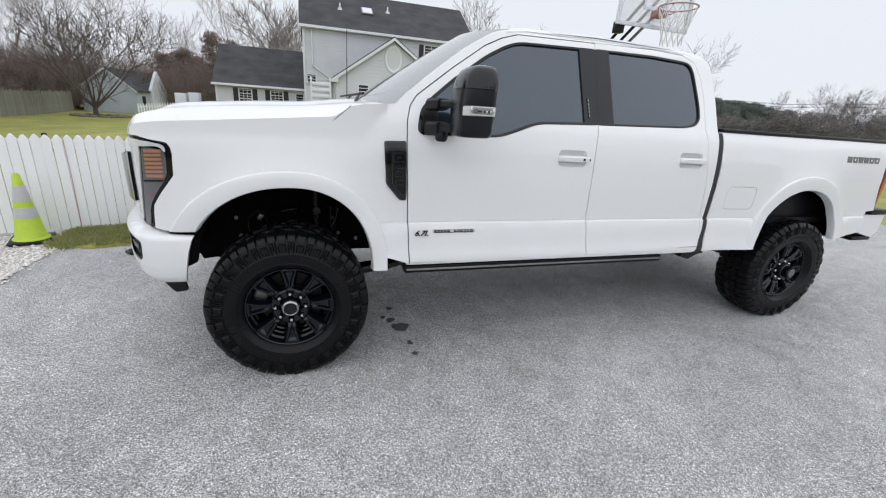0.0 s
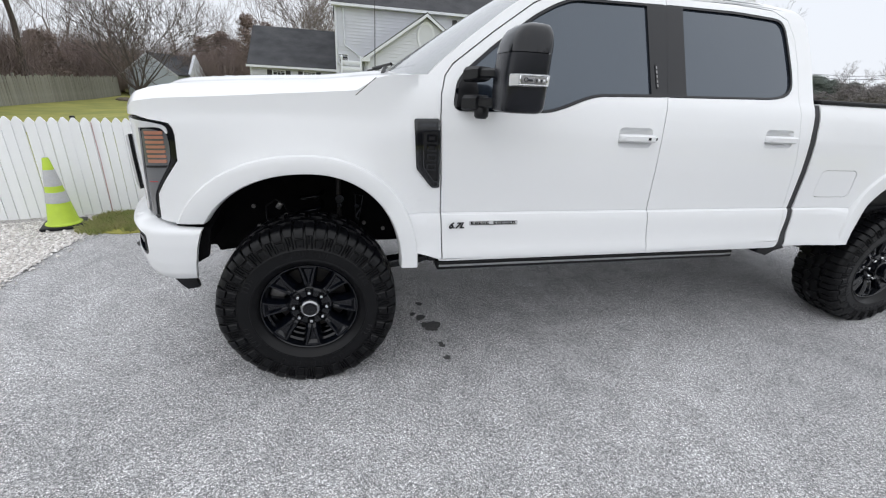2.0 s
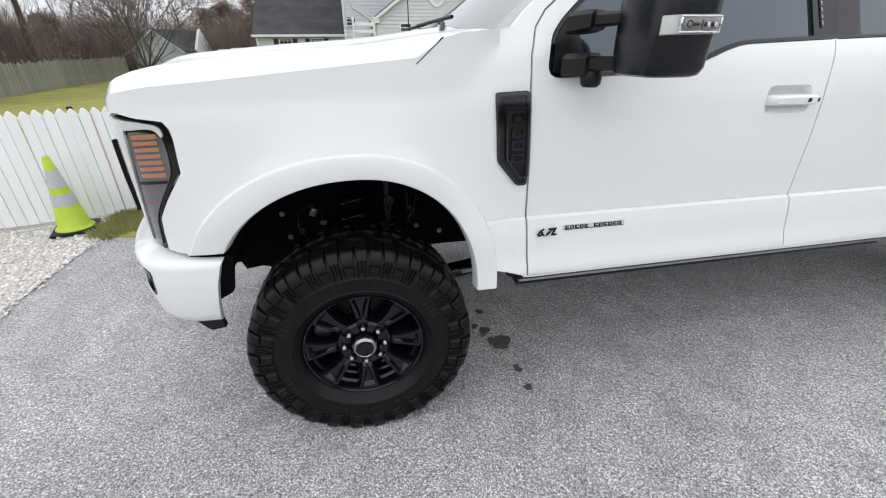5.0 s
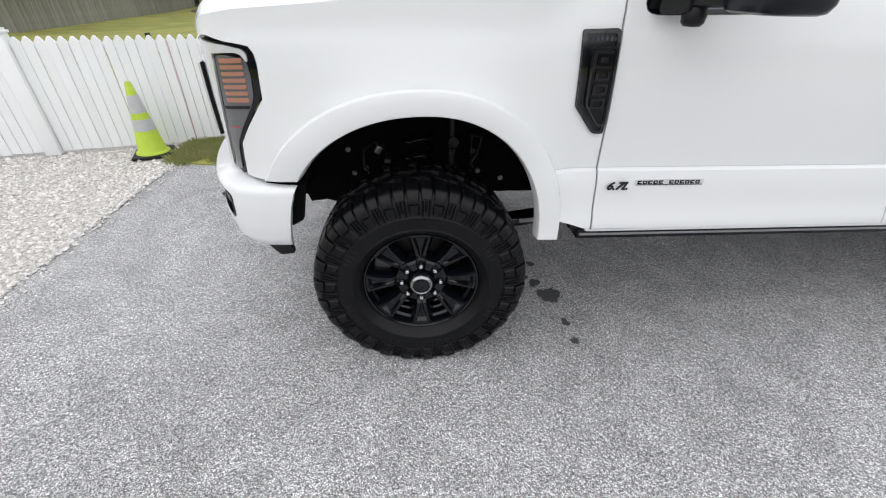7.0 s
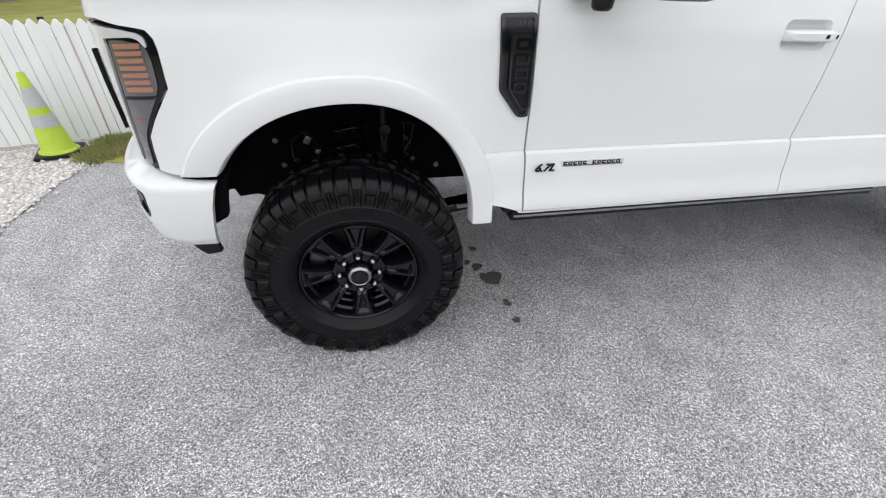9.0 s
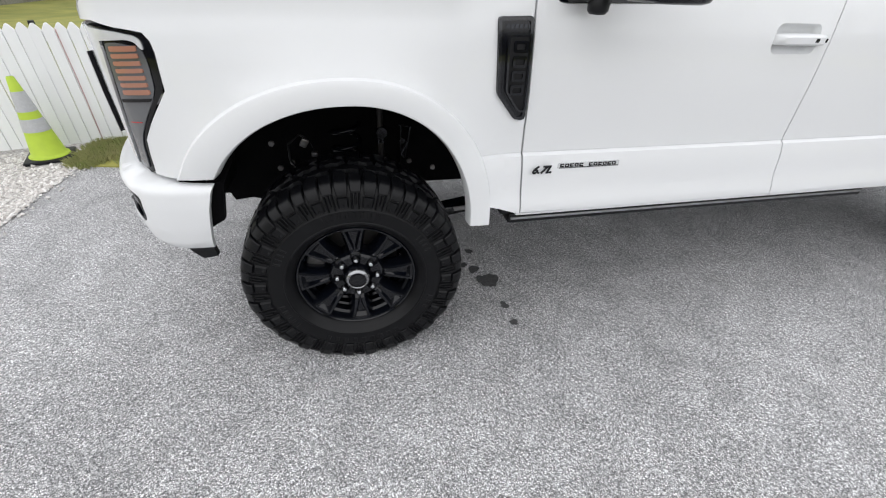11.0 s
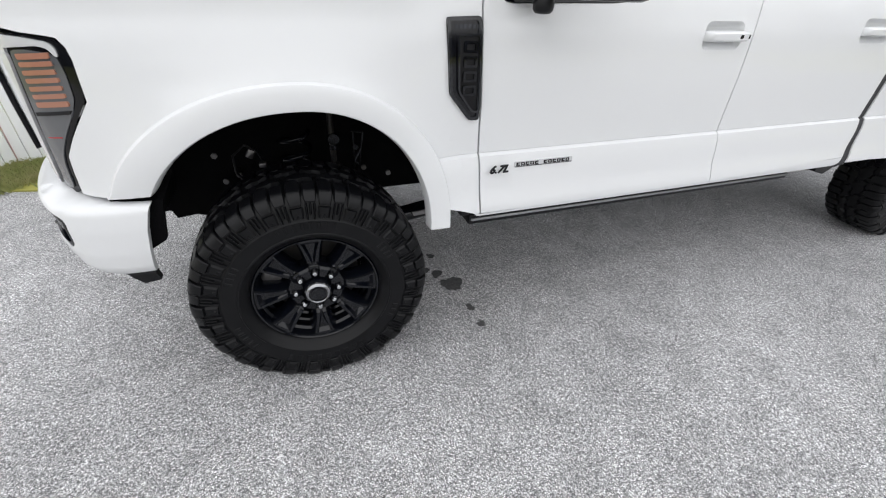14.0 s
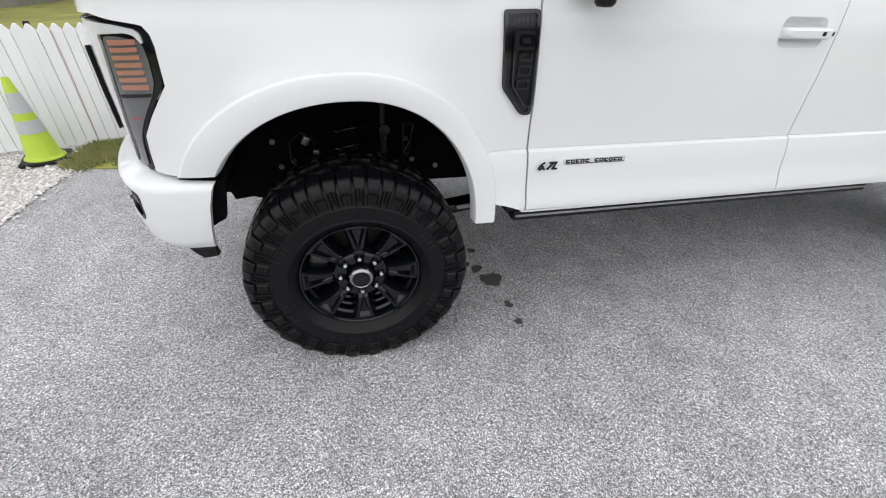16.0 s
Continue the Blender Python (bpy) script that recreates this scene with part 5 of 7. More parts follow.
def build_underbody():
    bm = bmesh.new()
    for y in (0.62, 1.46):
        box(bm, 2.15, y + 0.04, 0.66, 5.7, 0.075, 0.19, 0.01)
    for x in (-0.55, 0.55, 1.6, 2.9, 3.5, 4.6):
        box(bm, x, YC, 0.66, 0.12, 0.85, 0.12)
    part("chassis_frame", bm, BLACK_MATTE, truck, "black chassis frame")
    bm = bmesh.new()
    box(bm, 1.9, YC, 0.60, 1.9, 0.5, 0.22, 0.05)
    part("gearbox", bm, BLACK_MATTE, truck)
    bm = bmesh.new()
    box(bm, 0.1, YC, 0.98, 1.15, 0.76, 0.6, 0.05)
    part("engine_block", bm, BLACK_MATTE, truck)
    for x in (0.0, WHEELBASE):
        bm = bmesh.new()
        cyl(bm, (x, 0.25, AXLE_Z), (x, 2 * YC - 0.25, AXLE_Z), 0.055, 20)
        lathe(bm, [(0.02, -0.13), (0.12, -0.11), (0.165, -0.03), (0.165, 0.03), (0.12, 0.11), (0.02, 0.13)], 24, "y", (x + 0.0, YC + 0.15, AXLE_Z))
        part("axle", bm, DARK_STEEL, truck, "black axle with its differential")
    for side in (0, 1):
        def fy(y):
            return y if side == 0 else 2 * YC - y
        # liners of both wheel arches: an arched shell and its inner wall
        for cx, t0, t1 in ((0.03, 6, 176), (3.99, 8, 176)):
            bm = bmesh.new()
            rows = []
            for x, z in arc(cx, 0.64, 0.545, 0.56 if cx < 1 else 0.60, t0, t1, 32):
                rows.append([bm.verts.new((x, fy(y), z)) for y in (0.085, 0.20, 0.40, 0.60)])
            for a, b in zip(rows, rows[1:]):
                for k in range(3):
                    bm.faces.new((a[k], a[k + 1], b[k + 1], b[k]))
            lip = part("wheel_well_liner", bm, BLACK_MATTE, truck, "black wheel well liner", smooth=40)
            bm = bmesh.new()
            pts = arc(cx, 0.64, 0.60, 0.64, 8, 172, 24)
            if cx < 1:
                pts = pts + [(-0.58, 0.62), (-0.55, 0.54), (-0.47, 0.55), (-0.42, 0.535), (-0.36, 0.575), (-0.28, 0.60), (-0.18, 0.63), (0.30, 0.64), (0.45, 0.60), (0.57, 0.62)]
            prism(bm, pts, fy(0.598), fy(0.62))
            part("inner_wall", bm, BLACK_MATTE, lip)
        # suspension in the front arch
        bm = bmesh.new()
        cyl(bm, (0.145, fy(0.47), 0.42), (0.155, fy(0.47), 0.78), 0.027, 14)
        cyl(bm, (0.155, fy(0.47), 0.76), (0.157, fy(0.47), 1.10), 0.013, 10)
        sh = part("shock_absorber", bm, DARK_STEEL, truck, "dark shock absorber", smooth=40)
        bm = bmesh.new()
        cyl(bm, (0.160, fy(0.44), 0.895), (0.160, fy(0.50), 0.895), 0.024, 14)
        cyl(bm, (0.158, fy(0.47), 0.845), (0.158, fy(0.47), 0.865), 0.019, 14)
        part("shock_eye", bm, DARK_CHROME, sh, "bright shock mount bolt", smooth=40)
        bm = bmesh.new()
        pts = []
        for i in range(121):
            a = 2 * math.pi * i / 20
            pts.append((0.0 + 0.065 * math.cos(a), fy(0.52 + 0.065 * math.sin(a)), 0.46 + 0.46 * i / 120))
        tube(bm, pts, 0.010, 6)
        part("coil_spring", bm, BLACK_GLOSS, truck, "black coil spring", smooth=60)
        bm = bmesh.new()
        for a, b in (((0.240, 0.91), (0.300, 0.90)), ((0.252, 0.905), (0.246, 0.70)), ((0.296, 0.90), (0.262, 0.70)), ((0.250, 0.84), (0.284, 0.83)), ((0.248, 0.77), (0.282, 0.83)), ((0.248, 0.70), (0.264, 0.70)), ((0.248, 0.77), (0.272, 0.75))):
            tube(bm, [(a[0], fy(0.505), a[1]), (b[0], fy(0.505), b[1])], 0.0055, 5)
        cyl(bm, (0.256, fy(0.49), 0.838), (0.256, fy(0.52), 0.838), 0.013, 10)
        part("shock_bracket", bm, DARK_CHROME, truck, "grey shock bracket")
        for x, z in ((-0.335, 0.815), (-0.315, 0.695), (-0.255, 0.72), (0.30, 0.70), (0.42, 0.66)):
            bm = bmesh.new()
            cyl(bm, (x, fy(0.585), z), (x, fy(0.602), z), 0.013, 6)
            part("liner_bolt", bm, STEEL, truck, "steel bolt head")
        bm = bmesh.new()
        tube(bm, [(-0.22, fy(0.55), 0.68), (-0.255, fy(0.52), 0.76), (-0.25, fy(0.50), 0.84), (-0.20, fy(0.52), 0.875), (-0.16, fy(0.55), 0.84), (-0.145, fy(0.56), 0.79)], 0.005, 6)
        part("brake_hose", bm, BLACK_PLASTIC, truck, "black brake hose", smooth=60)
        bm = bmesh.new()
        box(bm, -0.185, fy(0.545), 0.830, 0.032, 0.03, 0.04, 0.006, Matrix.Rotation(radians(30), 4, "Y"))
        box(bm, -0.145, fy(0.545), 0.775, 0.03, 0.03, 0.02, 0.004)
        part("hose_clamp", bm, STEEL, truck, "grey hose clamp")
        bm = bmesh.new()
        tube(bm, [(0.02, fy(0.42), 0.40), (0.30, fy(0.46), 0.462), (0.62, fy(0.50), 0.488), (1.0, fy(0.56), 0.55)], [0.03, 0.042, 0.042, 0.03], 12)
        part("radius_arm", bm, BLACK_GLOSS, truck, "black radius arm")
        bm = bmesh.new()
        prism(bm, [(0.50, 0.500), (0.60, 0.506), (0.60, 0.484), (0.51, 0.478)], fy(0.436), fy(0.446))
        part("arm_plate", bm, STEEL, truck, "small bright plate on the arm")
        bm = bmesh.new()
        for k in range(4):
            tube(bm, [(3.40, fy(0.52), 0.60 + 0.012 * k), (4.06, fy(0.52), 0.50 + 0.012 * k), (4.72, fy(0.52), 0.62 + 0.012 * k)], 0.016, 6)
        part("leaf_spring", bm, BLACK_MATTE, truck, "black leaf spring")
    bm = bmesh.new()
    tube(bm, [(1.2, 1.5, 0.58), (3.3, 1.55, 0.60), (3.8, 1.62, 0.72), (4.3, 1.62, 0.72), (4.8, 1.9, 0.60), (5.0, 2.0, 0.58)], 0.05, 14)
    part("exhaust_pipe", bm, DARK_STEEL, truck, "dark exhaust pipe", smooth=60)


def build_tail():
    for side in (0, 1):
        def fy(y):
            return y if side == 0 else 2 * YC - y

        def tail_skin(u, z, sd=0, inset=0.0):
            y = flank(min(z, 1.45)) + inset + 0.9 * max(0, u - 4.93) ** 1.5
            return Vector((u, y if sd == 0 else 2 * YC - y, z))
        part("tail_lamp", panel([(4.985, 0.972), (5.03, 0.975), (5.045, 1.10), (5.03, 1.25), (4.99, 1.40), (4.912, 1.405), (4.911, 1.30), (4.921, 1.16)], side, inset=-0.006, place=tail_skin, ustep=0.02, thick=0.08), RED_LENS, truck, "red tail lamp", smooth=50)
        bm = bmesh.new()
        box(bm, 5.09, fy(0.16), 0.945, 0.24, 0.14, 0.05, 0.012)
        part("bumper_pad", bm, BLACK_PLASTIC, truck, "black pad on the rear bumper")
        bm = bmesh.new()
        prism(bm, [(4.90, 0.755), (5.12, 0.70), (5.19, 0.76), (5.20, 0.918), (4.91, 0.918)], fy(0.10), fy(0.20))
        part("rear_bumper_end", bm, PAINT, truck, "white end of the rear bumper", smooth=30)
        bm = bmesh.new()
        box(bm, 4.98, fy(0.17), 0.695, 0.26, 0.16, 0.035, 0.012)
        box(bm, 4.80, fy(0.22), 0.71, 0.22, 0.06, 0.05, 0.01)
        part("bumper_step", bm, BLACK_PLASTIC, truck, "black folding side step")
    bm = bmesh.new()
    box(bm, 5.14, YC, 0.84, 0.16, 1.78, 0.17, 0.03)
    part("rear_bumper", bm, PAINT, truck, "white rear bumper")


def build_small():
    for side in (0, 1):
        part("hood_seam", panel([(0.257, 1.470), (0.2615, 1.470), (0.3515, 1.5475), (0.347, 1.5475)], side, inset=-0.0012, thick=0.004, ustep=0.02), BLACK_MATTE, truck, "dark seam at the back of the hood")
        part("hood_seam", panel([(-0.690, 1.405), (-0.6925, 1.405), (-0.7285, 1.352), (-0.726, 1.352)], side, inset=-0.0008, thick=0.004, ustep=0.02), STEEL, truck, "fine seam at the front corner of the hood")
    bm = bmesh.new()
    tube(bm, [(0.467, 1.90, 1.54), (0.467, 1.90, 1.60), (0.470, 1.90, 2.22)], [0.012, 0.004, 0.0022], 8)
    part("antenna", bm, BLACK_PLASTIC, truck, "thin black whip antenna")
    for dy in (0.0, 0.62):
        bm = bmesh.new()
        tube(bm, [(0.40, 0.38 + dy, 1.565), (0.42, 0.45 + dy, 1.600), (0.46, 0.75 + dy, 1.615)], [0.012, 0.009, 0.006], 6)
        tube(bm, [(0.45, 0.42 + dy, 1.622), (0.39, 0.95 + dy, 1.612)], 0.007, 6)
        part("wiper", bm, BLACK_PLASTIC, truck, "black wiper arm and blade", smooth=50)
    for side in (0, 1):
        bm = bmesh.new()
        s = 1 if side == 0 else -1
        y = 0.398 if side == 0 else 2 * YC - 0.398
        tube(bm, [(1.32, y - 0.02 * s, 2.045), (1.48, y, 2.066), (2.0, y, 2.0755), (2.67, y, 2.066), (2.86, y - 0.01 * s, 2.050)], 0.0035, 6)
        part("roof_moulding", bm, PAINT, truck, "thin white roof moulding", smooth=50)
    for side in (0, 1):
        k = part("pillar_keypad", panel(rounded(1.858, 1.575, 1.873, 1.70, 0.004, 2), side, inset=-0.005, thick=0.006), BLACK_GLOSS, truck, "slim black keypad on the pillar")
        for i in range(5):
            part("key", panel(rounded(1.8615, 1.582 + 0.023 * i, 1.8695, 1.598 + 0.023 * i, 0.002, 1), side, inset=-0.007, thick=0.003, zstep=0.5), STEEL, k, "grey key")


build_sides()
build_flares()
build_hood()
build_roof()
build_bed()
build_wheels()
build_front()
build_vents_and_badges()
build_rocker()
build_underbody()
build_tail()
build_small()


# ---- near things: fence, cone, stones, grass, drips ----
def add_mesh(name, verts, faces, material, smooth=False):
    me = bpy.data.meshes.new(name)
    me.from_pydata(verts, [], faces)
    me.materials.append(material)
    if smooth:
        me.polygons.foreach_set("use_smooth", [True] * len(me.polygons))
    return new(name, me)


FENCE_TURN = math.atan(0.25)


def build_picket_fence():
    f = base("picket_fence", -2.4, 3.16, 0, "white vinyl picket fence with pointed tops beside the gravel", "fence")
    spin = Matrix.Rotation(FENCE_TURN, 4, "Z")

    def at(x, off=0.0):
        return Matrix.Translation((x, fence_y(x), 0)) @ spin @ Matrix.Translation((0, off, 0))
    bm = bmesh.new()
    w, t = 0.0408, 0.011
    out = [(-w, 0.022), (w, 0.022), (w, 0.990), (w * 0.96, 0.998), (0.010, 1.040), (0.0, 1.044), (-0.010, 1.040), (-w * 0.96, 0.998), (-w, 0.990)]
    prism(bm, out, -t, t)
    bmesh.ops.bevel(bm, geom=[e for e in bm.edges if abs(e.verts[0].co.y - e.verts[1].co.y) < 1e-6], offset=0.003, segments=1, affect="EDGES")
    first = part("picket", bm, VINYL, f, smooth=30)
    pitch = 0.0875 * math.cos(FENCE_TURN)
    posts = [-3.60, -3.60 + 2.33, -3.60 - 2.33]
    xs = []
    for p in (-3.60 - 4.66, -3.60 - 2.33, -3.60, -3.60 + 2.33):      # each bay: a tight start, a finger's gap before the next post
        n = round((2.33 - 0.236) / pitch)
        xs += [p + 0.109 + (2.33 - 0.236) * k / n for k in range(n + 1) if p + 2.33 * k / n < -0.25]
    r = random.Random(4)
    made = False
    for x in xs:
        m = at(x, r.uniform(-0.0015, 0.0015)) @ Matrix.Translation((0, 0, r.uniform(-0.005, 0.005))) @ Matrix.Rotation(radians(r.uniform(-0.25, 0.25)), 4, "Y")
        if not made:
            first.matrix_basis = m
            made = True
        else:
            link_shared("picket", first, f, m)
    for z, h in ((0.165, 0.16), (0.945, 0.085)):
        bm = bmesh.new()
        box(bm, 0, 0.033, z, 7.35, 0.04, h, 0.004)
        rail = part("rail", bm, VINYL, f)
        rail.matrix_basis = at(-7.2 + pitch * 41)
    pm = None
    for p in posts:
        if pm is None:
            bm = bmesh.new()
            box(bm, 0, 0, 0.54, 0.127, 0.127, 1.08, 0.006)
            pm = part("post", bm, VINYL, f, "square white post")
            pm.matrix_basis = at(p)
            bm = bmesh.new()
            box(bm, 0, 0, 1.085, 0.150, 0.150, 0.022, 0.006)
            box(bm, 0, 0, 1.105, 0.118, 0.118, 0.02, 0.005)
            lathe(bm, [(0.042, 1.112), (0.040, 1.130), (0.062, 1.150), (0.070, 1.172), (0.070, 1.19), (0.058, 1.220), (0.034, 1.255), (0.010, 1.283), (0.001, 1.288)], 20, "z")
            cap = part("post_cap", bm, VINYL, pm, "turned acorn cap", smooth=40)
        else:
            q = link_shared("post", pm, f, at(p), "square white post")
            link_shared("post_cap", cap, q, Matrix(), "turned acorn cap")
    # red cord in one gap and a dark clip on the top
    x = -2.385 + 0.035
    bm = bmesh.new()
    tube(bm, [(x, fence_y(x) - 0.016, 1.0), (x + 0.004, fence_y(x) - 0.014, 0.6), (x - 0.003, fence_y(x) - 0.016, 0.06)], 0.0024, 5)
    part("cord", bm, RED_CORD, f, "thin red cord hanging in a gap")
    x = -2.50
    bm = bmesh.new()
    box(bm, x, fence_y(x) + 0.02, 1.035, 0.03, 0.05, 0.05, 0.006)
    part("clip", bm, BLACK_PLASTIC, f, "small black clip on the top")


def build_cone():
    c = base("traffic_cone", -2.635, 2.815, 0, "lime green traffic cone with two grey reflective collars on gravel", "traffic cone")
    o = (-2.635, 2.815, 0)
    bm = bmesh.new()
    box(bm, o[0], o[1], 0.016, 0.34, 0.34, 0.032, 0.012, Matrix.Rotation(radians(20), 4, "Z"))
    part("base_plate", bm, BLACK_PLASTIC, c, "black rubber foot")

    def rad(z):
        return 0.128 - (0.128 - 0.026) * (z - 0.03) / 0.66
    bm = bmesh.new()
    lathe(bm, [(0.150, 0.030), (0.146, 0.042), (0.130, 0.050), (rad(0.06), 0.06), (rad(0.3), 0.3), (rad(0.5), 0.5), (rad(0.68), 0.68), (0.022, 0.69), (0.018, 0.69), (0.016, 0.6)], 32, "z", o)
    part("cone_body", bm, LIME, c, "lime green cone", smooth=40)
    for z0, z1 in ((0.255, 0.360), (0.420, 0.578)):
        bm = bmesh.new()
        lathe(bm, [(rad(z0), z0), (rad(z0) + 0.0025, z0), (rad(z1) + 0.0025, z1), (rad(z1), z1)], 32, "z", o)
        part("collar", bm, REFLECTIVE, c, "grey reflective collar", smooth=40)


def build_stones():
    """Loose crushed stone on the bed and a spill of it over the edge of the asphalt."""
    rng = np.random.default_rng(3)
    n = 15000
    x = np.where(rng.random(n) < 0.75, -2.30 - 2.4 * rng.random(n) ** 1.1, -2.3 - 4.0 * rng.random(n))
    x = np.where(rng.random(n) < 0.008, -2.30 + 0.10 * rng.random(n) ** 2, x)
    y = -0.8 + 3.85 * rng.random(n)
    keep = y < 3.12 + 0.25 * (x + 2.4)
    x, y = x[keep], y[keep]
    n = len(x)
    s = rng.uniform(0.007, 0.019, n) * np.where(rng.random(n) < 0.12, 1.5, 1.0)
    octa = np.array([(1, 0, 0), (0, 1, 0), (-1, 0, 0), (0, -1, 0), (0, 0, 1), (0, 0, -1)], float)
    tri = [(0, 1, 4), (1, 2, 4), (2, 3, 4), (3, 0, 4), (1, 0, 5), (2, 1, 5), (3, 2, 5), (0, 3, 5)]
    base_v = octa[None] * rng.uniform(0.6, 1.25, (n, 6, 1)) + rng.uniform(-0.3, 0.3, (n, 6, 3))
    a = rng.random(n) * 6.28
    c, sn = np.cos(a)[:, None], np.sin(a)[:, None]
    vx = (base_v[..., 0] * c - base_v[..., 1] * sn) * s[:, None] + x[:, None]
    vy = (base_v[..., 0] * sn + base_v[..., 1] * c) * s[:, None] + y[:, None]
    vz = base_v[..., 2] * s[:, None] * 0.75 + np.where(x > -2.335, 0.004, -0.008)[:, None] + s[:, None] * 0.35
    verts = np.stack([vx, vy, vz], -1).reshape(-1, 3)
    faces = (np.array(tri)[None] + 6 * np.arange(n)[:, None, None]).reshape(-1, 3)
    ob = add_mesh("loose_stones", verts.tolist(), faces.tolist(), STONE)
    tagged(ob, "loose pale crushed stones", "gravel", kind="stuff")


def build_grass():
    """The tuft of grass between the fence and the asphalt."""
    rng = np.random.default_rng(5)
    n = 17000
    x = -2.42 + 1.9 * rng.random(n)
    lo = np.where(x < -2.0, 2.60 + 0.12 * np.sin(9 * x), 2.52 + 0.25 * (x + 2.0))
    y = lo + rng.random(n) ** 0.8 * (3.16 + 0.25 * (x + 2.4) - lo + 0.05)
    h = rng.uniform(0.025, 0.075, n)
    a = rng.random(n) * 6.28
    lx, ly = rng.normal(0, 0.03, n), rng.normal(0, 0.03, n)
    w = 0.003
    p0 = np.stack([x - w * np.cos(a), y - w * np.sin(a), np.full(n, -0.02)], -1)
    p1 = np.stack([x + w * np.cos(a), y + w * np.sin(a), np.full(n, -0.02)], -1)
    p2 = np.stack([x + lx * 0.4 + w * 0.7 * np.cos(a), y + ly * 0.4 + w * 0.7 * np.sin(a), h * 0.6], -1)
    p3 = np.stack([x + lx, y + ly, h], -1)
    verts = np.stack([p0, p1, p2, p3], 1).reshape(-1, 3)
    i = 4 * np.arange(n)
    faces = [(int(k), int(k + 1), int(k + 2), int(k + 3)) for k in i]
    tagged(add_mesh("grass_tufts", verts.tolist(), faces, BLADE), "short green grass at the foot of the fence", "grass", kind="stuff")
    bm = bmesh.new()
    prism(bm, [(-2.42, 2.60), (-2.0, 2.50), (-0.3, 2.93), (-0.3, 3.75), (-2.42, 3.2)], -0.05, 0.012, "xy")
    tagged(bm_object("verge", bm, LAWN), "strip of turf under the fence", "turf", kind="structure")


def build_drips():
    r = random.Random(8)
    for x, y, s in ((0.735, 0.430, 0.055), (0.678, 0.548, 0.030), (0.757, 0.205, 0.022), (0.762, 0.070, 0.019), (0.63, 0.60, 0.020), (0.70, 0.74, 0.022)):
        bm = bmesh.new()
        pts = []
        ph = [r.uniform(0, 6.28) for _ in range(4)]
        for k in range(30):
            a = 2 * math.pi * k / 30
            q = s * (1 + 0.16 * math.sin(2 * a + ph[0]) + 0.12 * math.sin(3 * a + ph[1]) + 0.08 * math.sin(5 * a + ph[2]) + 0.07 * math.sin(9 * a + ph[3]))
            pts.append(bm.verts.new((x + q * math.cos(a), y + 1.25 * q * math.sin(a), 0.0025)))
        bm.faces.new(pts)
        tagged(bm_object("drip_stain", bm, WET), "dark fluid drip stain on the asphalt", "stain", "drips by the wheel", "structure")


build_picket_fence()
build_cone()
build_stones()
build_grass()
build_drips()


# ---- houses ----
def lap_wall(bm, x0, x1, z0, z1, y, board=0.20, turn=None):
    """A wall of lapped boards facing -y, or turned about its foot."""
    n = max(1, round((z1 - z0) / board))
    b = (z1 - z0) / n
    for i in range(n):
        za, zb = z0 + i * b, z0 + (i + 1) * b
        vs = [bm.verts.new(p) for p in ((x0, y - 0.035, za), (x1, y - 0.035, za), (x1, y, zb), (x0, y, zb))]
        bm.faces.new(vs)
        lo = [bm.verts.new(p) for p in ((x0, y, za), (x1, y, za))]
        bm.faces.new((vs[0], vs[1], lo[1], lo[0]))
    bmesh.ops.remove_doubles(bm, verts=bm.verts[:], dist=1e-4)


def gable_wall(bm, x0, x1, zeave, zapex, y, z0, board=0.20):
    """Lapped boards cut to a gable."""
    mid, half = (x0 + x1) / 2, (x1 - x0) / 2
    lap_wall(bm, x0, x1, z0, zeave, y, board)
    n = round((zapex - zeave) / board)
    for i in range(n):
        za, zb = zeave + (zapex - zeave) * i / n, zeave + (zapex - zeave) * (i + 1) / n
        ha, hb = half * (1 - i / n), half * (1 - (i + 1) / n)
        vs = [bm.verts.new(p) for p in ((mid - ha, y - 0.035, za), (mid + ha, y - 0.035, za), (mid + max(hb, 0.001), y, zb), (mid - max(hb, 0.001), y, zb))]
        bm.faces.new(vs)
        lo = [bm.verts.new((mid - ha, y, za)), bm.verts.new((mid + ha, y, za))]
        bm.faces.new((vs[0], vs[1], lo[1], lo[0]))
    bmesh.ops.remove_doubles(bm, verts=bm.verts[:], dist=1e-4)


def slab(bm, a, b, c, d, thick=0.12):
    """A roof plane over four corners, given thickness downwards."""
    top = [bm.verts.new(p) for p in (a, b, c, d)]
    low = [bm.verts.new((p[0], p[1], p[2] - thick)) for p in (a, b, c, d)]
    bm.faces.new(top)
    bm.faces.new(low[::-1])
    for i in range(4):
        bm.faces.new((top[i], low[i], low[(i + 1) % 4], top[(i + 1) % 4]))


def shingled(bm, a, b, c, d, rows=44, thick=0.12, proud=0.010):
    """A roof plane of overlapping courses from the eave a-b to the ridge d-c."""
    a, b, c, d = (Vector(p) for p in (a, b, c, d))
    slab(bm, a, b, c, d, thick)
    up = (b - a).cross(d - a).normalized()
    if up.z < 0:
        up = -up
    for i in range(rows):
        s0, s1 = i / rows, (i + 1) / rows
        p = [a + (d - a) * s0 + up * proud, b + (c - b) * s0 + up * proud, b + (c - b) * s1 + up * 0.004, a + (d - a) * s1 + up * 0.004]
        vs = [bm.verts.new(q) for q in p]
        bm.faces.new(vs)
        lo = [bm.verts.new(a + (d - a) * s0 + up * 0.004), bm.verts.new(b + (c - b) * s0 + up * 0.004)]
        bm.faces.new((vs[0], vs[1], lo[1], lo[0]))
    bmesh.ops.remove_doubles(bm, verts=bm.verts[:], dist=1e-4)


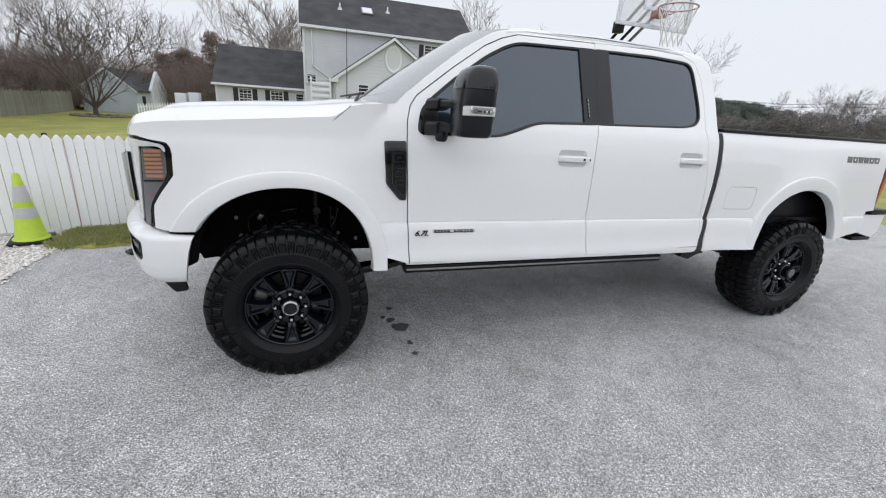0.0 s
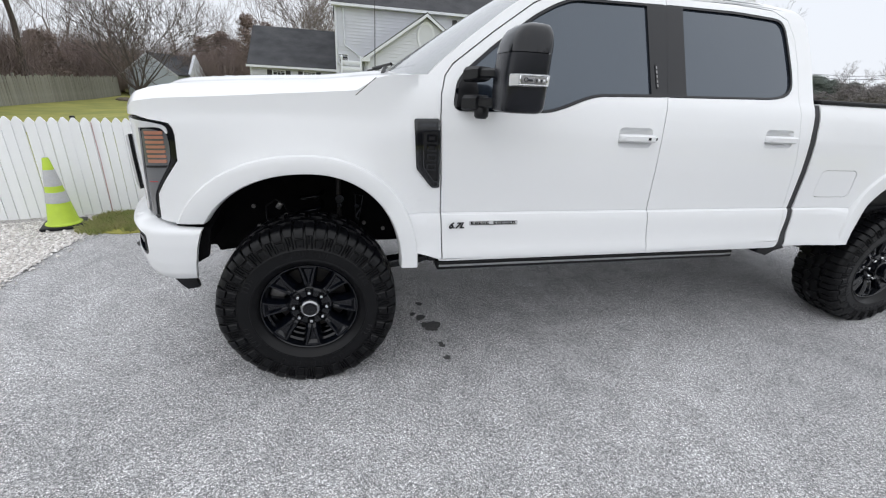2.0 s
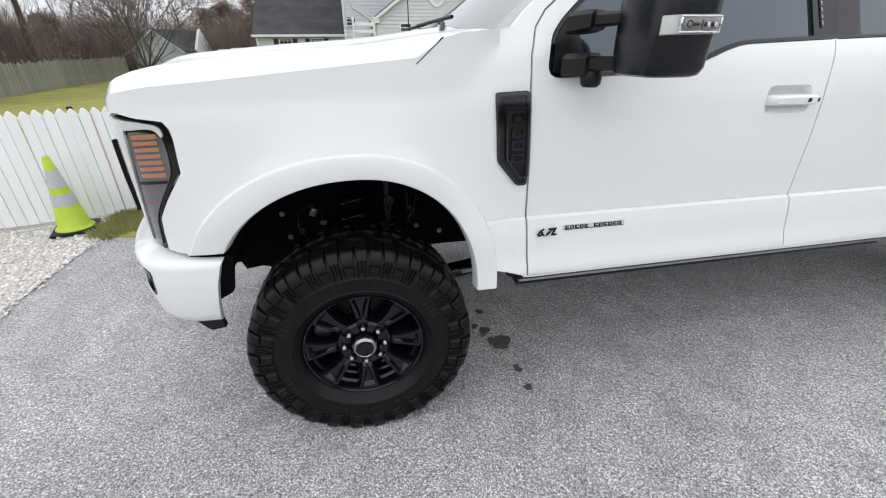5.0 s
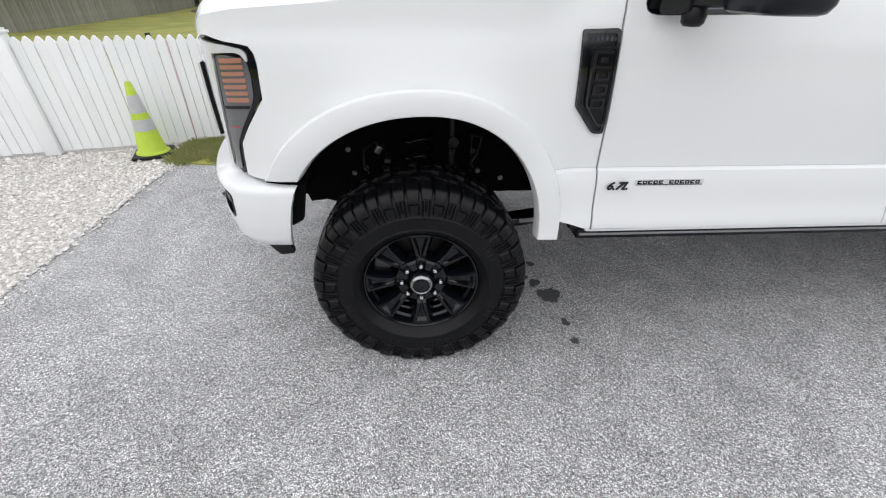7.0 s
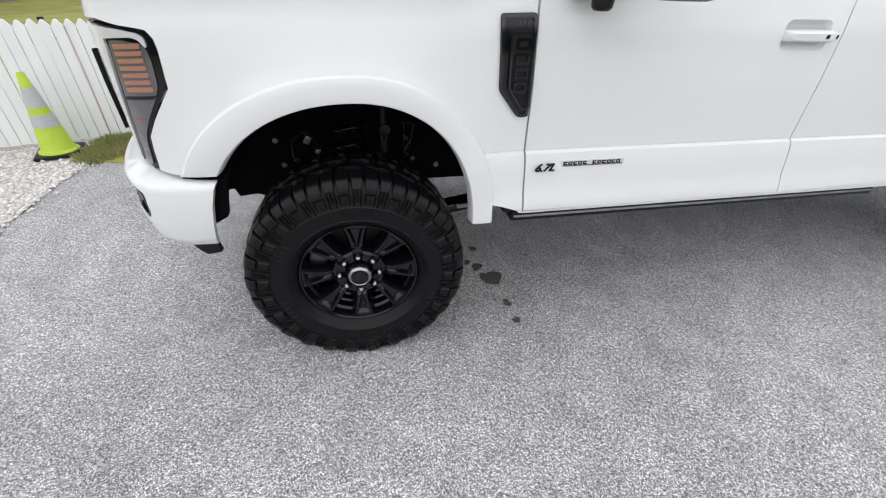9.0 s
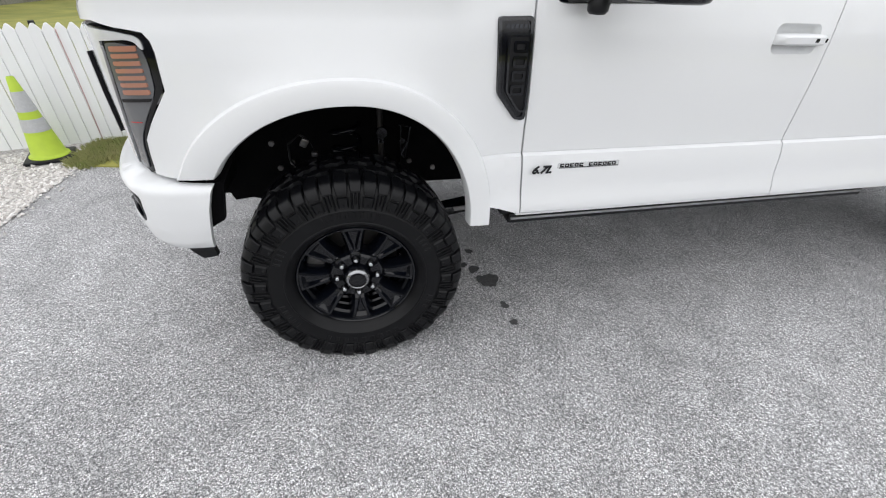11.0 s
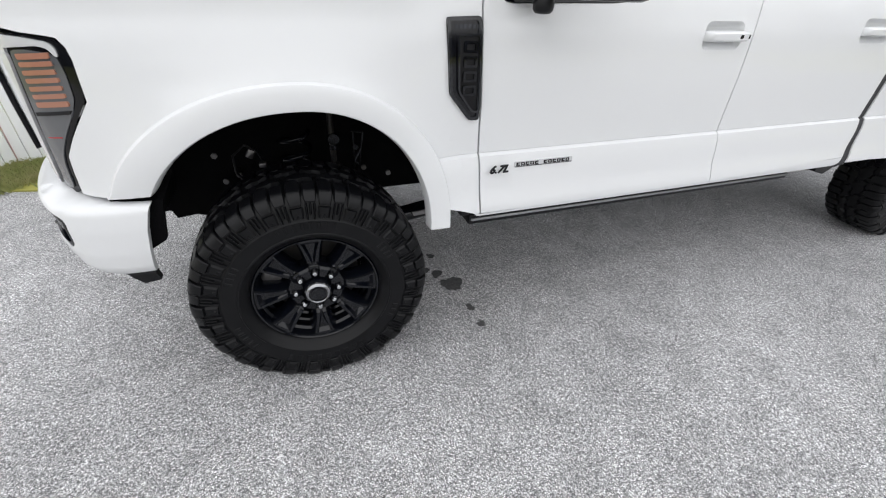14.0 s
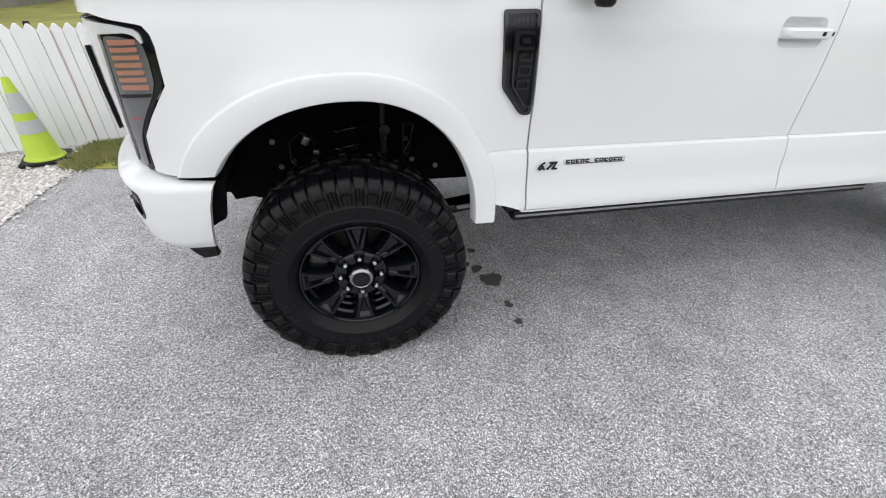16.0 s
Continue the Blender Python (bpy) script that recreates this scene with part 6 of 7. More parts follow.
def window(parent, x0, x1, z0, z1, y, cols=2, rows=2, shutters=False):
    bm = bmesh.new()
    t = 0.07
    for b in ((x0 - t, x1 + t, z1, z1 + t), (x0 - t, x1 + t, z0 - t, z0), (x0 - t, x0, z0, z1), (x1, x1 + t, z0, z1)):
        box(bm, (b[0] + b[1]) / 2, y - 0.05, (b[2] + b[3]) / 2, b[1] - b[0], 0.06, b[3] - b[2])
    for k in range(1, cols):
        x = x0 + (x1 - x0) * k / cols
        box(bm, x, y - 0.045, (z0 + z1) / 2, 0.03, 0.03, z1 - z0)
    for k in range(1, rows):
        z = z0 + (z1 - z0) * k / rows
        box(bm, (x0 + x1) / 2, y - 0.043, z, x1 - x0, 0.03, 0.03)
    w = part("window_frame", bm, TRIM_WHITE, parent, "white window frame")
    bm = bmesh.new()
    box(bm, (x0 + x1) / 2, y - 0.024, (z0 + z1) / 2, x1 - x0, 0.008, z1 - z0)
    part("pane", bm, DARK_PANE, w, "dark window pane")
    if shutters:
        for xa in (x0 - t - 0.36, x1 + t + 0.02):
            bm = bmesh.new()
            box(bm, xa + 0.17, y - 0.035, (z0 + z1) / 2, 0.34, 0.035, z1 - z0 + 0.1)
            for k in range(10):
                box(bm, xa + 0.17, y - 0.056, z0 + (z1 - z0) * (k + 0.5) / 10, 0.26, 0.012, 0.07)
            part("shutter", bm, SHUTTER, w, "black shutter")


def build_house():
    h = base("house", 5.9, 34.5, 0, "two-storey pale grey sided house with a dark shingle roof", "house")
    y0, y1, x0, x1, ze, zr = 30.5, 39.0, -0.28, 12.1, 6.30, 9.55
    bm = bmesh.new()
    lap_wall(bm, x0, x1, -0.4, ze + 0.1, y0)
    part("front_wall", bm, SIDING, h)
    bm = bmesh.new()
    for x in (x0, x1):
        prism(bm, [(y0, -0.6), (y1, -0.6), (y1, ze), ((y0 + y1) / 2, zr - 0.1), (y0, ze)], x - 0.1 if x == x1 else x, x if x == x1 else x + 0.1, "yz")
    box(bm, (x0 + x1) / 2, y1, 2.9, x1 - x0, 0.1, 7.0)
    part("end_walls", bm, SIDING, h)
    bm = bmesh.new()
    ym = (y0 + y1) / 2
    shingled(bm, (x0 - 0.22, y0 - 0.35, ze + 0.12), (x1 + 0.2, y0 - 0.35, ze + 0.12), (x1 + 0.2, ym, zr), (x0 - 0.22, ym, zr))
    slab(bm, (x0 - 0.22, y1 + 0.35, ze + 0.12), (x1 + 0.2, y1 + 0.35, ze + 0.12), (x1 + 0.2, ym, zr), (x0 - 0.22, ym, zr))
    roof = part("roof", bm, SHINGLE, h, "dark charcoal shingle roof")
    bm = bmesh.new()
    box(bm, (x0 + x1) / 2, y0 - 0.40, ze + 0.03, x1 - x0 + 0.4, 0.12, 0.16)
    box(bm, (x0 + x1) / 2, y0 - 0.18, ze - 0.03, x1 - x0 + 0.3, 0.36, 0.05)
    part("gutter", bm, TRIM_WHITE, h, "white gutter along the eave")
    for xa in (x0 - 0.24, x1 + 0.22):
        bm = bmesh.new()
        slab(bm, (xa - 0.03, y0 - 0.38, ze + 0.08), (xa + 0.03, y0 - 0.38, ze + 0.08), (xa + 0.03, ym, zr - 0.02), (xa - 0.03, ym, zr - 0.02), 0.2)
        part("rake_board", bm, TRIM_WHITE, h, "white rake board")
    bm = bmesh.new()
    box(bm, x0 + 0.06, y0 - 0.03, 3.0, 0.16, 0.06, 6.6)
    part("corner_board", bm, TRIM_WHITE, h, "white corner board")
    for pts in ([(0.30, 6.2), (0.33, 4.0), (0.36, 3.9), (1.45, 3.2), (1.47, 3.1), (1.47, 0)], [(-0.22, 6.2), (-0.2, 2.75), (0.25, 2.7)]):
        bm = bmesh.new()
        tube(bm, [(x, y0 - 0.10, z) for x, z in pts], 0.05, 8)
        part("downspout", bm, TRIM_WHITE, h, "white downspout")
    # roof light and vents
    def on_roof(x, s):
        return Vector((x, y0 - 0.35 + (ym - y0 + 0.35) * s, ze + 0.12 + (zr - ze - 0.12) * s))
    sl = (zr - ze - 0.12) / (ym - y0 + 0.35)
    tilt = Matrix.Rotation(math.atan(sl), 4, "X")
    bm = bmesh.new()
    c = on_roof(4.32, 0.52)
    box(bm, c.x, c.y, c.z + 0.06, 0.85, 0.95, 0.12, 0.0, tilt)
    k = part("skylight", bm, STEEL, roof, "skylight")
    bm = bmesh.new()
    box(bm, c.x, c.y - 0.03, c.z + 0.13, 0.68, 0.78, 0.02, 0.0, tilt)
    part("skylight_pane", bm, TRIM_WHITE, k, "pale skylight pane")
    for x, s in ((2.35, 0.50), (5.9, 0.58)):
        c = on_roof(x, s)
        bm = bmesh.new()
        lathe(bm, [(0.16, -0.06), (0.15, 0.10), (0.06, 0.14), (0.05, 0.42), (0.001, 0.43)], 12, "z", c)
        part("roof_vent", bm, TRIM_WHITE, roof, "white roof vent pipe", smooth=40)
    window(h, 8.35, 9.35, 4.75, 6.0, y0, 2, 2, True)
    window(h, 10.6, 11.5, 4.75, 6.0, y0, 2, 2, True)
    window(h, -0.05, 0.5, 2.72, 3.3, y0, 1, 1)
    # gabled entry in front
    gx0, gx1, gy = 1.75, 9.05, 27.0
    bm = bmesh.new()
    gable_wall(bm, gx0, gx1, 3.15, 5.55, gy, -0.3)
    part("gable_wall", bm, SIDING, h)
    bm = bmesh.new()
    for x in (gx0, gx1):
        bm = bmesh.new()
        box(bm, x, (gy + y0) / 2, 1.4, 0.1, y0 - gy, 3.5)
        part("gable_side", bm, SIDING, h)
    mid = (gx0 + gx1) / 2
    bm = bmesh.new()
    for s in (-1, 1):
        e = mid + s * (gx1 - mid + 0.35)
        slab(bm, (e, gy - 0.3, 3.02), (mid, gy - 0.3, 5.82), (mid, y0 + 1.5, 5.82), (e, y0 + 0.2, 3.02))
    part("gable_roof", bm, SHINGLE, h, "dark shingle gable roof")
    bm = bmesh.new()
    for s in (-1, 1):
        e = mid + s * (gx1 - mid + 0.33)
        slab(bm, (e, gy - 0.33, 2.97), (mid, gy - 0.33, 5.75), (mid, gy - 0.27, 5.75), (e, gy - 0.27, 2.97), 0.19)
        box(bm, mid + s * (gx1 - mid + 0.15), gy - 0.15, 2.92, 0.5, 0.3, 0.25)
    part("rake_board", bm, TRIM_WHITE, h, "white rake boards")
    bm = bmesh.new()
    lathe(bm, [(0.44, -0.05), (0.56, -0.07), (0.58, -0.02)], 32, "y", (0, 0, 0))
    for v in bm.verts:
        v.co = Vector((mid + v.co.x, gy + v.co.y - 0.02, 4.50 + v.co.z * 1.5))
    ov = part("oval_window_frame", bm, TRIM_WHITE, h, "white oval window frame", smooth=40)
    bm = bmesh.new()
    cyl(bm, (0, -0.03, 0), (0, -0.02, 0), 0.46, 32)
    for v in bm.verts:
        v.co = Vector((mid + v.co.x, gy + v.co.y - 0.02, 4.50 + v.co.z * 1.5))
    part("oval_pane", bm, SIDING, ov, "grey oval pane")
    window(h, 3.15, 3.75, 1.6, 2.75, gy, 1, 2)
    window(h, 6.6, 7.4, 1.4, 2.75, gy, 2, 2)
    # low wing
    wx0, wx1, wy0, wy1, we, wr = -6.55, -0.28, 33.5, 41.0, 2.35, 5.35
    bm = bmesh.new()
    lap_wall(bm, wx0, wx1, -0.9, we, wy0)
    part("wing_wall", bm, SIDING, h)
    bm = bmesh.new()
    wm = (wy0 + wy1) / 2
    for x in (wx0, wx1):
        prism(bm, [(wy0, -1.0), (wy1, -1.0), (wy1, we), (wm, wr - 0.1), (wy0, we)], x, x + 0.1, "yz")
    part("wing_ends", bm, SIDING, h)
    bm = bmesh.new()
    shingled(bm, (wx0 - 0.15, wy0 - 0.35, we + 0.02), (wx1, wy0 - 0.35, we + 0.02), (wx1, wm, wr), (wx0 - 0.15, wm, wr))
    slab(bm, (wx0 - 0.15, wy1 + 0.35, we + 0.02), (wx1, wy1 + 0.35, we + 0.02), (wx1, wm, wr), (wx0 - 0.15, wm, wr))
    part("wing_roof", bm, SHINGLE, h, "dark shingle roof of the low wing")
    bm = bmesh.new()
    box(bm, (wx0 + wx1) / 2 - 0.08, wy0 - 0.40, we - 0.06, wx1 - wx0 + 0.2, 0.12, 0.15)
    box(bm, wx0 + 0.06, wy0 - 0.03, 0.7, 0.14, 0.06, 3.2)
    part("wing_gutter", bm, TRIM_WHITE, h, "white gutter")
    window(h, -4.95, -4.15, 0.75, 2.05, wy0, 3, 4, True)
    window(h, -2.75, -1.95, 0.75, 2.05, wy0, 3, 4, True)
    window(h, -0.95, -0.45, 0.9, 1.95, wy0, 1, 1)


def build_shed():
    s = base("shed", -19.0, 53.5, -1.0, "pale blue-grey shed with a dark roof at the lawn's edge", "shed")
    x0, x1, y0, y1, z0, ze, zr = -22.43, -17.03, 50.05, 57.0, -1.15, 1.44, 3.25
    tw = Matrix.Translation((x1, y0, 0)) @ Matrix.Rotation(radians(-14), 4, "Z") @ Matrix.Translation((-x1, -y0, 0))

    def turned(bm):
        for v in bm.verts:
            v.co = tw @ v.co
        return bm
    bm = bmesh.new()
    gable_wall(bm, x0, x1, ze, zr, y0, z0)
    part("gable_wall", turned(bm), SHED_SIDING, s)
    bm = bmesh.new()
    for x in (x0, x1):
        box(bm, x, (y0 + y1) / 2, (z0 + ze) / 2, 0.1, y1 - y0, ze - z0)
    box(bm, (x0 + x1) / 2, y1, (z0 + ze) / 2, x1 - x0, 0.1, ze - z0)
    part("walls", turned(bm), SHED_SIDING, s)
    mid = (x0 + x1) / 2
    bm = bmesh.new()
    for k in (-1, 1):
        e = mid + k * (x1 - mid + 0.25)
        shingled(bm, (e, y0 - 0.2, ze - 0.15), (e, y1 + 0.2, ze - 0.15), (mid, y1 + 0.2, zr + 0.12), (mid, y0 - 0.2, zr + 0.12), 12)
    part("roof", turned(bm), SHINGLE, s, "dark shingle roof")
    bm = bmesh.new()
    for k in (-1, 1):
        e = mid + k * (x1 - mid + 0.25)
        slab(bm, (e, y0 - 0.26, ze - 0.2), (mid, y0 - 0.26, zr + 0.08), (mid, y0 - 0.2, zr + 0.08), (e, y0 - 0.2, ze - 0.2), 0.16)
    part("rake_board", turned(bm), TRIM_WHITE, s, "white rake boards")
    # small cross gable with a door on the side
    bm = bmesh.new()
    prism(bm, [(y0 + 2.0, z0), (y0 + 4.8, z0), (y0 + 4.8, ze), (y0 + 3.4, zr + 0.15), (y0 + 2.0, ze)], x1 + 0.05, x1 + 0.35, "yz")
    part("cross_gable", turned(bm), TRIM_WHITE, s, "white cross gable")
    for yy in (y0 + 1.0, y0 + 5.6):
        bm = bmesh.new()
        box(bm, x1 + 0.06, yy, 0.35, 0.06, 0.5, 0.9)
        part("side_window", turned(bm), SHUTTER, s, "small dark shuttered window")


def build_yard_things():
    # weathered board fence along the side of the yard
    f = base("board_fence", -21, 35, -1, "weathered grey-brown board fence along the lawn", "fence")
    bm = bmesh.new()
    box(bm, 0, 0, 0.925, 0.145, 0.02, 1.85)
    for v in bm.verts:
        if v.co.z > 1.5:
            v.co.x *= 0.9
    first = None
    r = random.Random(11)
    path = [Vector((-24.0, 14.0)), Vector((-20.0, 19.5)), Vector((-20.6, 30.0)), Vector((-21.2, 42.0)), Vector((-22.6, 50.0))]
    for a, b in zip(path, path[1:]):
        d = b - a
        ang = math.atan2(d.y, d.x)
        k = 0.0
        while k < d.length:
            p = a + d * (k / d.length)
            m = Matrix.Translation((p.x, p.y, ground_height(p.x, p.y) - 0.03)) @ Matrix.Rotation(ang, 4, "Z") @ Matrix.Rotation(radians(r.uniform(-1.6, 1.6)), 4, "Y") @ Matrix.Diagonal((1, 1, r.uniform(0.95, 1.04), 1))
            if first is None:
                first = part("board", bm, OLD_WOOD, f)
                first.matrix_basis = m
            else:
                link_shared("board", first, f, m)
            k += 0.155
        for z in (0.4, 1.5):
            bm2 = bmesh.new()
            tube(bm2, [(a.x - 0.05, a.y, ground_height(a.x, a.y) + z), (b.x - 0.05, b.y, ground_height(b.x, b.y) + z)], 0.045, 4)
            part("rail", bm2, OLD_WOOD, f)
        k = 0.0
        while k < d.length:
            p = a + d * (k / d.length)
            bm2 = bmesh.new()
            box(bm2, p.x - 0.08, p.y, ground_height(p.x, p.y) + 0.97, 0.1, 0.1, 2.0)
            part("post", bm2, OLD_WOOD, f)
            k += 2.4
    # far white picket fence
    g = base("far_picket_fence", -9, 36, -0.6, "white picket fence far back on the lawn", "fence")
    a, b = Vector((-12.1, 35.0)), Vector((-6.8, 37.0))
    d = b - a
    ang = math.atan2(d.y, d.x)
    src = None
    for i in range(int(d.length / 0.17)):
        p = a + d * (i * 0.17 / d.length)
        z = ground_height(p.x, p.y)
        m = Matrix.Translation((p.x, p.y, z)) @ Matrix.Rotation(ang, 4, "Z")
        if src is None:
            bm = bmesh.new()
            prism(bm, [(-0.04, 0.05), (0.04, 0.05), (0.04, 1.22), (0, 1.32), (-0.04, 1.22)], -0.012, 0.012)
            src = part("picket", bm, VINYL, g)
            src.matrix_basis = m
        else:
            link_shared("picket", src, g, m)
    for z in (0.3, 1.05):
        bm = bmesh.new()
        tube(bm, [(a.x, a.y + 0.04, ground_height(a.x, a.y) + z), (b.x, b.y + 0.04, ground_height(b.x, b.y) + z)], 0.04, 4)
        part("rail", bm, VINYL, g)
    # two white cabinets behind it
    for x, y in ((-9.95, 38.0), (-9.05, 38.3)):
        z = ground_height(x, y)
        c = base("storage_cabinet", x, y, z, "white upright storage cabinet behind the far fence", "cabinet", "white cabinets")
        bm = bmesh.new()
        box(bm, x, y, z + 1.0, 0.80, 0.7, 2.0, 0.02)
        part("body", bm, TRIM_WHITE, c)
        bm = bmesh.new()
        box(bm, x, y - 0.37, z + 1.0, 0.76, 0.04, 1.9, 0.01)
        part("door", bm, TRIM_WHITE, c)
    # white slatted trellis near the house
    t = base("trellis", 0.43, 10.4, -0.03, "white ladder-like garden trellis with ball finials", "trellis")
    for x in (0.16, 0.67):
        bm = bmesh.new()
        cyl(bm, (x, 10.4, -0.05), (x, 10.4, 2.12), 0.026, 10)
        lathe(bm, [(0.001, 2.10), (0.03, 2.115), (0.036, 2.14), (0.028, 2.17), (0.001, 2.19)], 12, "z", (x, 10.4, 0))
        part("upright", bm, TRIM_WHITE, t, smooth=40)
    for i in range(13):
        bm = bmesh.new()
        box(bm, 0.415, 10.4, 2.02 - 0.155 * i, 0.50, 0.03, 0.085, 0.008)
        part("slat", bm, TRIM_WHITE, t)
    # ring of stones and bark round the yard tree
    rr = random.Random(21)
    cx, cy = -17.4, 42.4
    for i in range(16):
        a = 2 * math.pi * i / 16
        x, y = cx + 1.9 * math.cos(a), cy + 1.5 * math.sin(a)
        bm = bmesh.new()
        bmesh.ops.create_icosphere(bm, subdivisions=2, radius=0.3)
        for v in bm.verts:
            v.co = Vector((v.co.x * rr.uniform(1.1, 1.3), v.co.y, v.co.z * 0.55)) * (1 + 0.18 * noise.noise(v.co * 4 + Vector((i, 0, 0))))
            v.co += Vector((x, y, ground_height(x, y) + 0.05))
        tagged(bm_object("edging_stone", bm, SOIL, smooth=60), "rough brown edging stone round a tree", "stone", "stones round the tree")
    # basketball hoop behind the truck
    hp = base("basketball_hoop", 4.62, 4.0, -0.03, "basketball hoop with a clear board, faded rim and white net", "basketball hoop")
    bm = bmesh.new()
    tube(bm, [(4.62, 4.55, -0.1), (4.62, 4.35, 1.5), (4.62, 4.15, 2.6)], 0.055, 12)
    part("pole", bm, BLACK_PLASTIC, hp, "black pole")
    for dx in (0.02, 0.22, 0.40):
        bm = bmesh.new()
        tube(bm, [(4.58 + dx * 0.8, 4.20, 2.45), (4.62 + dx, 2.99, 3.35)], 0.024, 6)
        part("strut", bm, STEEL if dx > 0.3 else BLACK_PLASTIC, hp, "dark strut")
    bm = bmesh.new()
    box(bm, 4.16, 3.05, 2.78, 0.12, 0.10, 0.14, 0.01)
    part("corner_bracket", bm, BLACK_PLASTIC, hp, "black bracket under the board")
    bm = bmesh.new()
    x0, x1, z0, z1, yb = 4.03, 5.22, 2.80, 3.60, 2.95
    for b in ((x0, x1, z0, z0 + 0.045), (x0, x1, z1 - 0.045, z1), (x0, x0 + 0.045, z0 + 0.045, z1 - 0.045), (x1 - 0.045, x1, z0 + 0.045, z1 - 0.045)):
        box(bm, (b[0] + b[1]) / 2, yb, (b[2] + b[3]) / 2, b[1] - b[0], 0.035, b[3] - b[2])
    bd = part("backboard_frame", bm, TRIM_WHITE, hp, "pale grey board frame")
    bm = bmesh.new()
    box(bm, (x0 + x1) / 2, yb, (z0 + z1) / 2, x1 - x0 - 0.09, 0.008, z1 - z0 - 0.09)
    part("backboard", bm, CLEAR_BOARD, bd, "clear plastic board")
    bm = bmesh.new()
    for b in ((4.42, 4.83, 3.02, 3.06), (4.42, 4.83, 3.34, 3.38), (4.42, 4.46, 3.06, 3.34), (4.79, 4.83, 3.06, 3.34)):
        box(bm, (b[0] + b[1]) / 2, yb - 0.008, (b[2] + b[3]) / 2, b[1] - b[0], 0.005, b[3] - b[2])
    part("target_square", bm, TRIM_WHITE, bd, "white square on the board")
    rc = Vector((4.625, 2.56, 2.99))
    bm = bmesh.new()
    pts = [rc + Vector((0.229 * math.cos(2 * math.pi * k / 40), 0.229 * math.sin(2 * math.pi * k / 40), 0)) for k in range(41)]
    tube(bm, pts, 0.009, 8, cap=False)
    part("rim", bm, PINK_RIM, hp, "faded red steel rim", smooth=60)
    bm = bmesh.new()
    box(bm, 4.625, 2.87, 2.965, 0.16, 0.14, 0.09, 0.01)
    tube(bm, [(4.56, 2.87, 2.93), (4.50, 2.72, 2.985)], 0.008, 6)
    tube(bm, [(4.69, 2.87, 2.93), (4.75, 2.72, 2.985)], 0.008, 6)
    part("rim_bracket", bm, PINK_RIM, hp, "faded red bracket")
    bm = bmesh.new()
    for k in range(12):
        for sgn in (1, -1):
            line = []
            for i in range(9):
                q = i / 8
                a = 2 * math.pi * (k + sgn * q * 2.0) / 12
                rad = 0.225 - 0.105 * min(1, q * 1.25) + 0.01 * q
                line.append(rc + Vector((rad * math.cos(a), rad * math.sin(a), -0.005 - 0.43 * q)))
            tube(bm, line, 0.0045, 4, cap=False)
    part("net", bm, NET, hp, "white knotted net", smooth=60)


# ---- trees ----
def grow_tree(rng, height, spread, levels, thick=0.02, kids=(3, 5), lean=(0, 0), trunk=0.42, side_kids=(1, 2), rise=0.06, vase=0):
    """Branches of a bare tree as (start, end, radius at start, radius at end, level)."""
    segs = []

    def limb(p, d, length, r, lv):
        n = 4 if lv < 2 else 3
        for i in range(n):
            d = (d + Vector((rng.gauss(0, 0.10), rng.gauss(0, 0.10), rng.gauss(rise if lv else 0, 0.06)))).normalized()
            q = p + d * (length / n)
            r1 = r * (1 - 0.16 * (1 if lv == 0 else 1.4))
            segs.append((p, q, r, r1, lv))
            p, r = q, r1
            if lv < levels and (lv > 0 or i >= 1):
                for _ in range(rng.randint(*kids) if i == n - 1 else rng.randint(*side_kids)):
                    side = Vector((rng.gauss(0, 1), rng.gauss(0, 1), rng.gauss(0.15, 0.5))).normalized()
                    nd = (d * 0.75 + side * rng.uniform(0.45, 0.9) * spread).normalized()
                    base_len = height * 0.42 if lv == 0 else length
                    limb(q, nd, base_len * rng.uniform(0.50, 0.78), r * rng.uniform(0.45, 0.65), lv + 1)
    if vase:                                # a short trunk that opens into a ring of limbs
        p, r = Vector((0, 0, -0.2)), height * thick
        for k in range(3):
            q = p + Vector((0.03 * k, 0.02, height * trunk / 3))
            segs.append((p, q, r, r * 0.92, 0))
            p, r = q, r * 0.92
        for k in range(vase):
            a, t = 2 * math.pi * (k + rng.uniform(-0.3, 0.3)) / vase, radians(rng.uniform(14, 50))
            limb(p - Vector((0, 0, rng.uniform(0, 0.5))), Vector((math.sin(t) * math.cos(a), math.sin(t) * math.sin(a), math.cos(t))), height * rng.uniform(0.48, 0.62), r * rng.uniform(0.45, 0.62), 1)
        return segs
    limb(Vector((0, 0, -0.2)), Vector((lean[0], lean[1], 1)).normalized(), height * trunk, height * thick, 0)
    return segs


def tubes_from(segs, origin, min_r=0.012, sides=(7, 5, 4, 3, 3, 3)):
    verts, faces = [], []
    for p, q, r0, r1, lv in segs:
        n = sides[min(lv, len(sides) - 1)]
        d = (q - p).normalized()
        u = d.orthogonal().normalized()
        w = d.cross(u)
        k = len(verts)
        for c, r in ((p, max(r0, min_r)), (q, max(r1, min_r))):
            for i in range(n):
                a = 2 * math.pi * i / n
                v = origin + c + (u * math.cos(a) + w * math.sin(a)) * r
                verts.append((v.x, v.y, v.z))
        for i in range(n):
            faces.append((k + i, k + (i + 1) % n, k + n + (i + 1) % n, k + n + i))
    return verts, faces


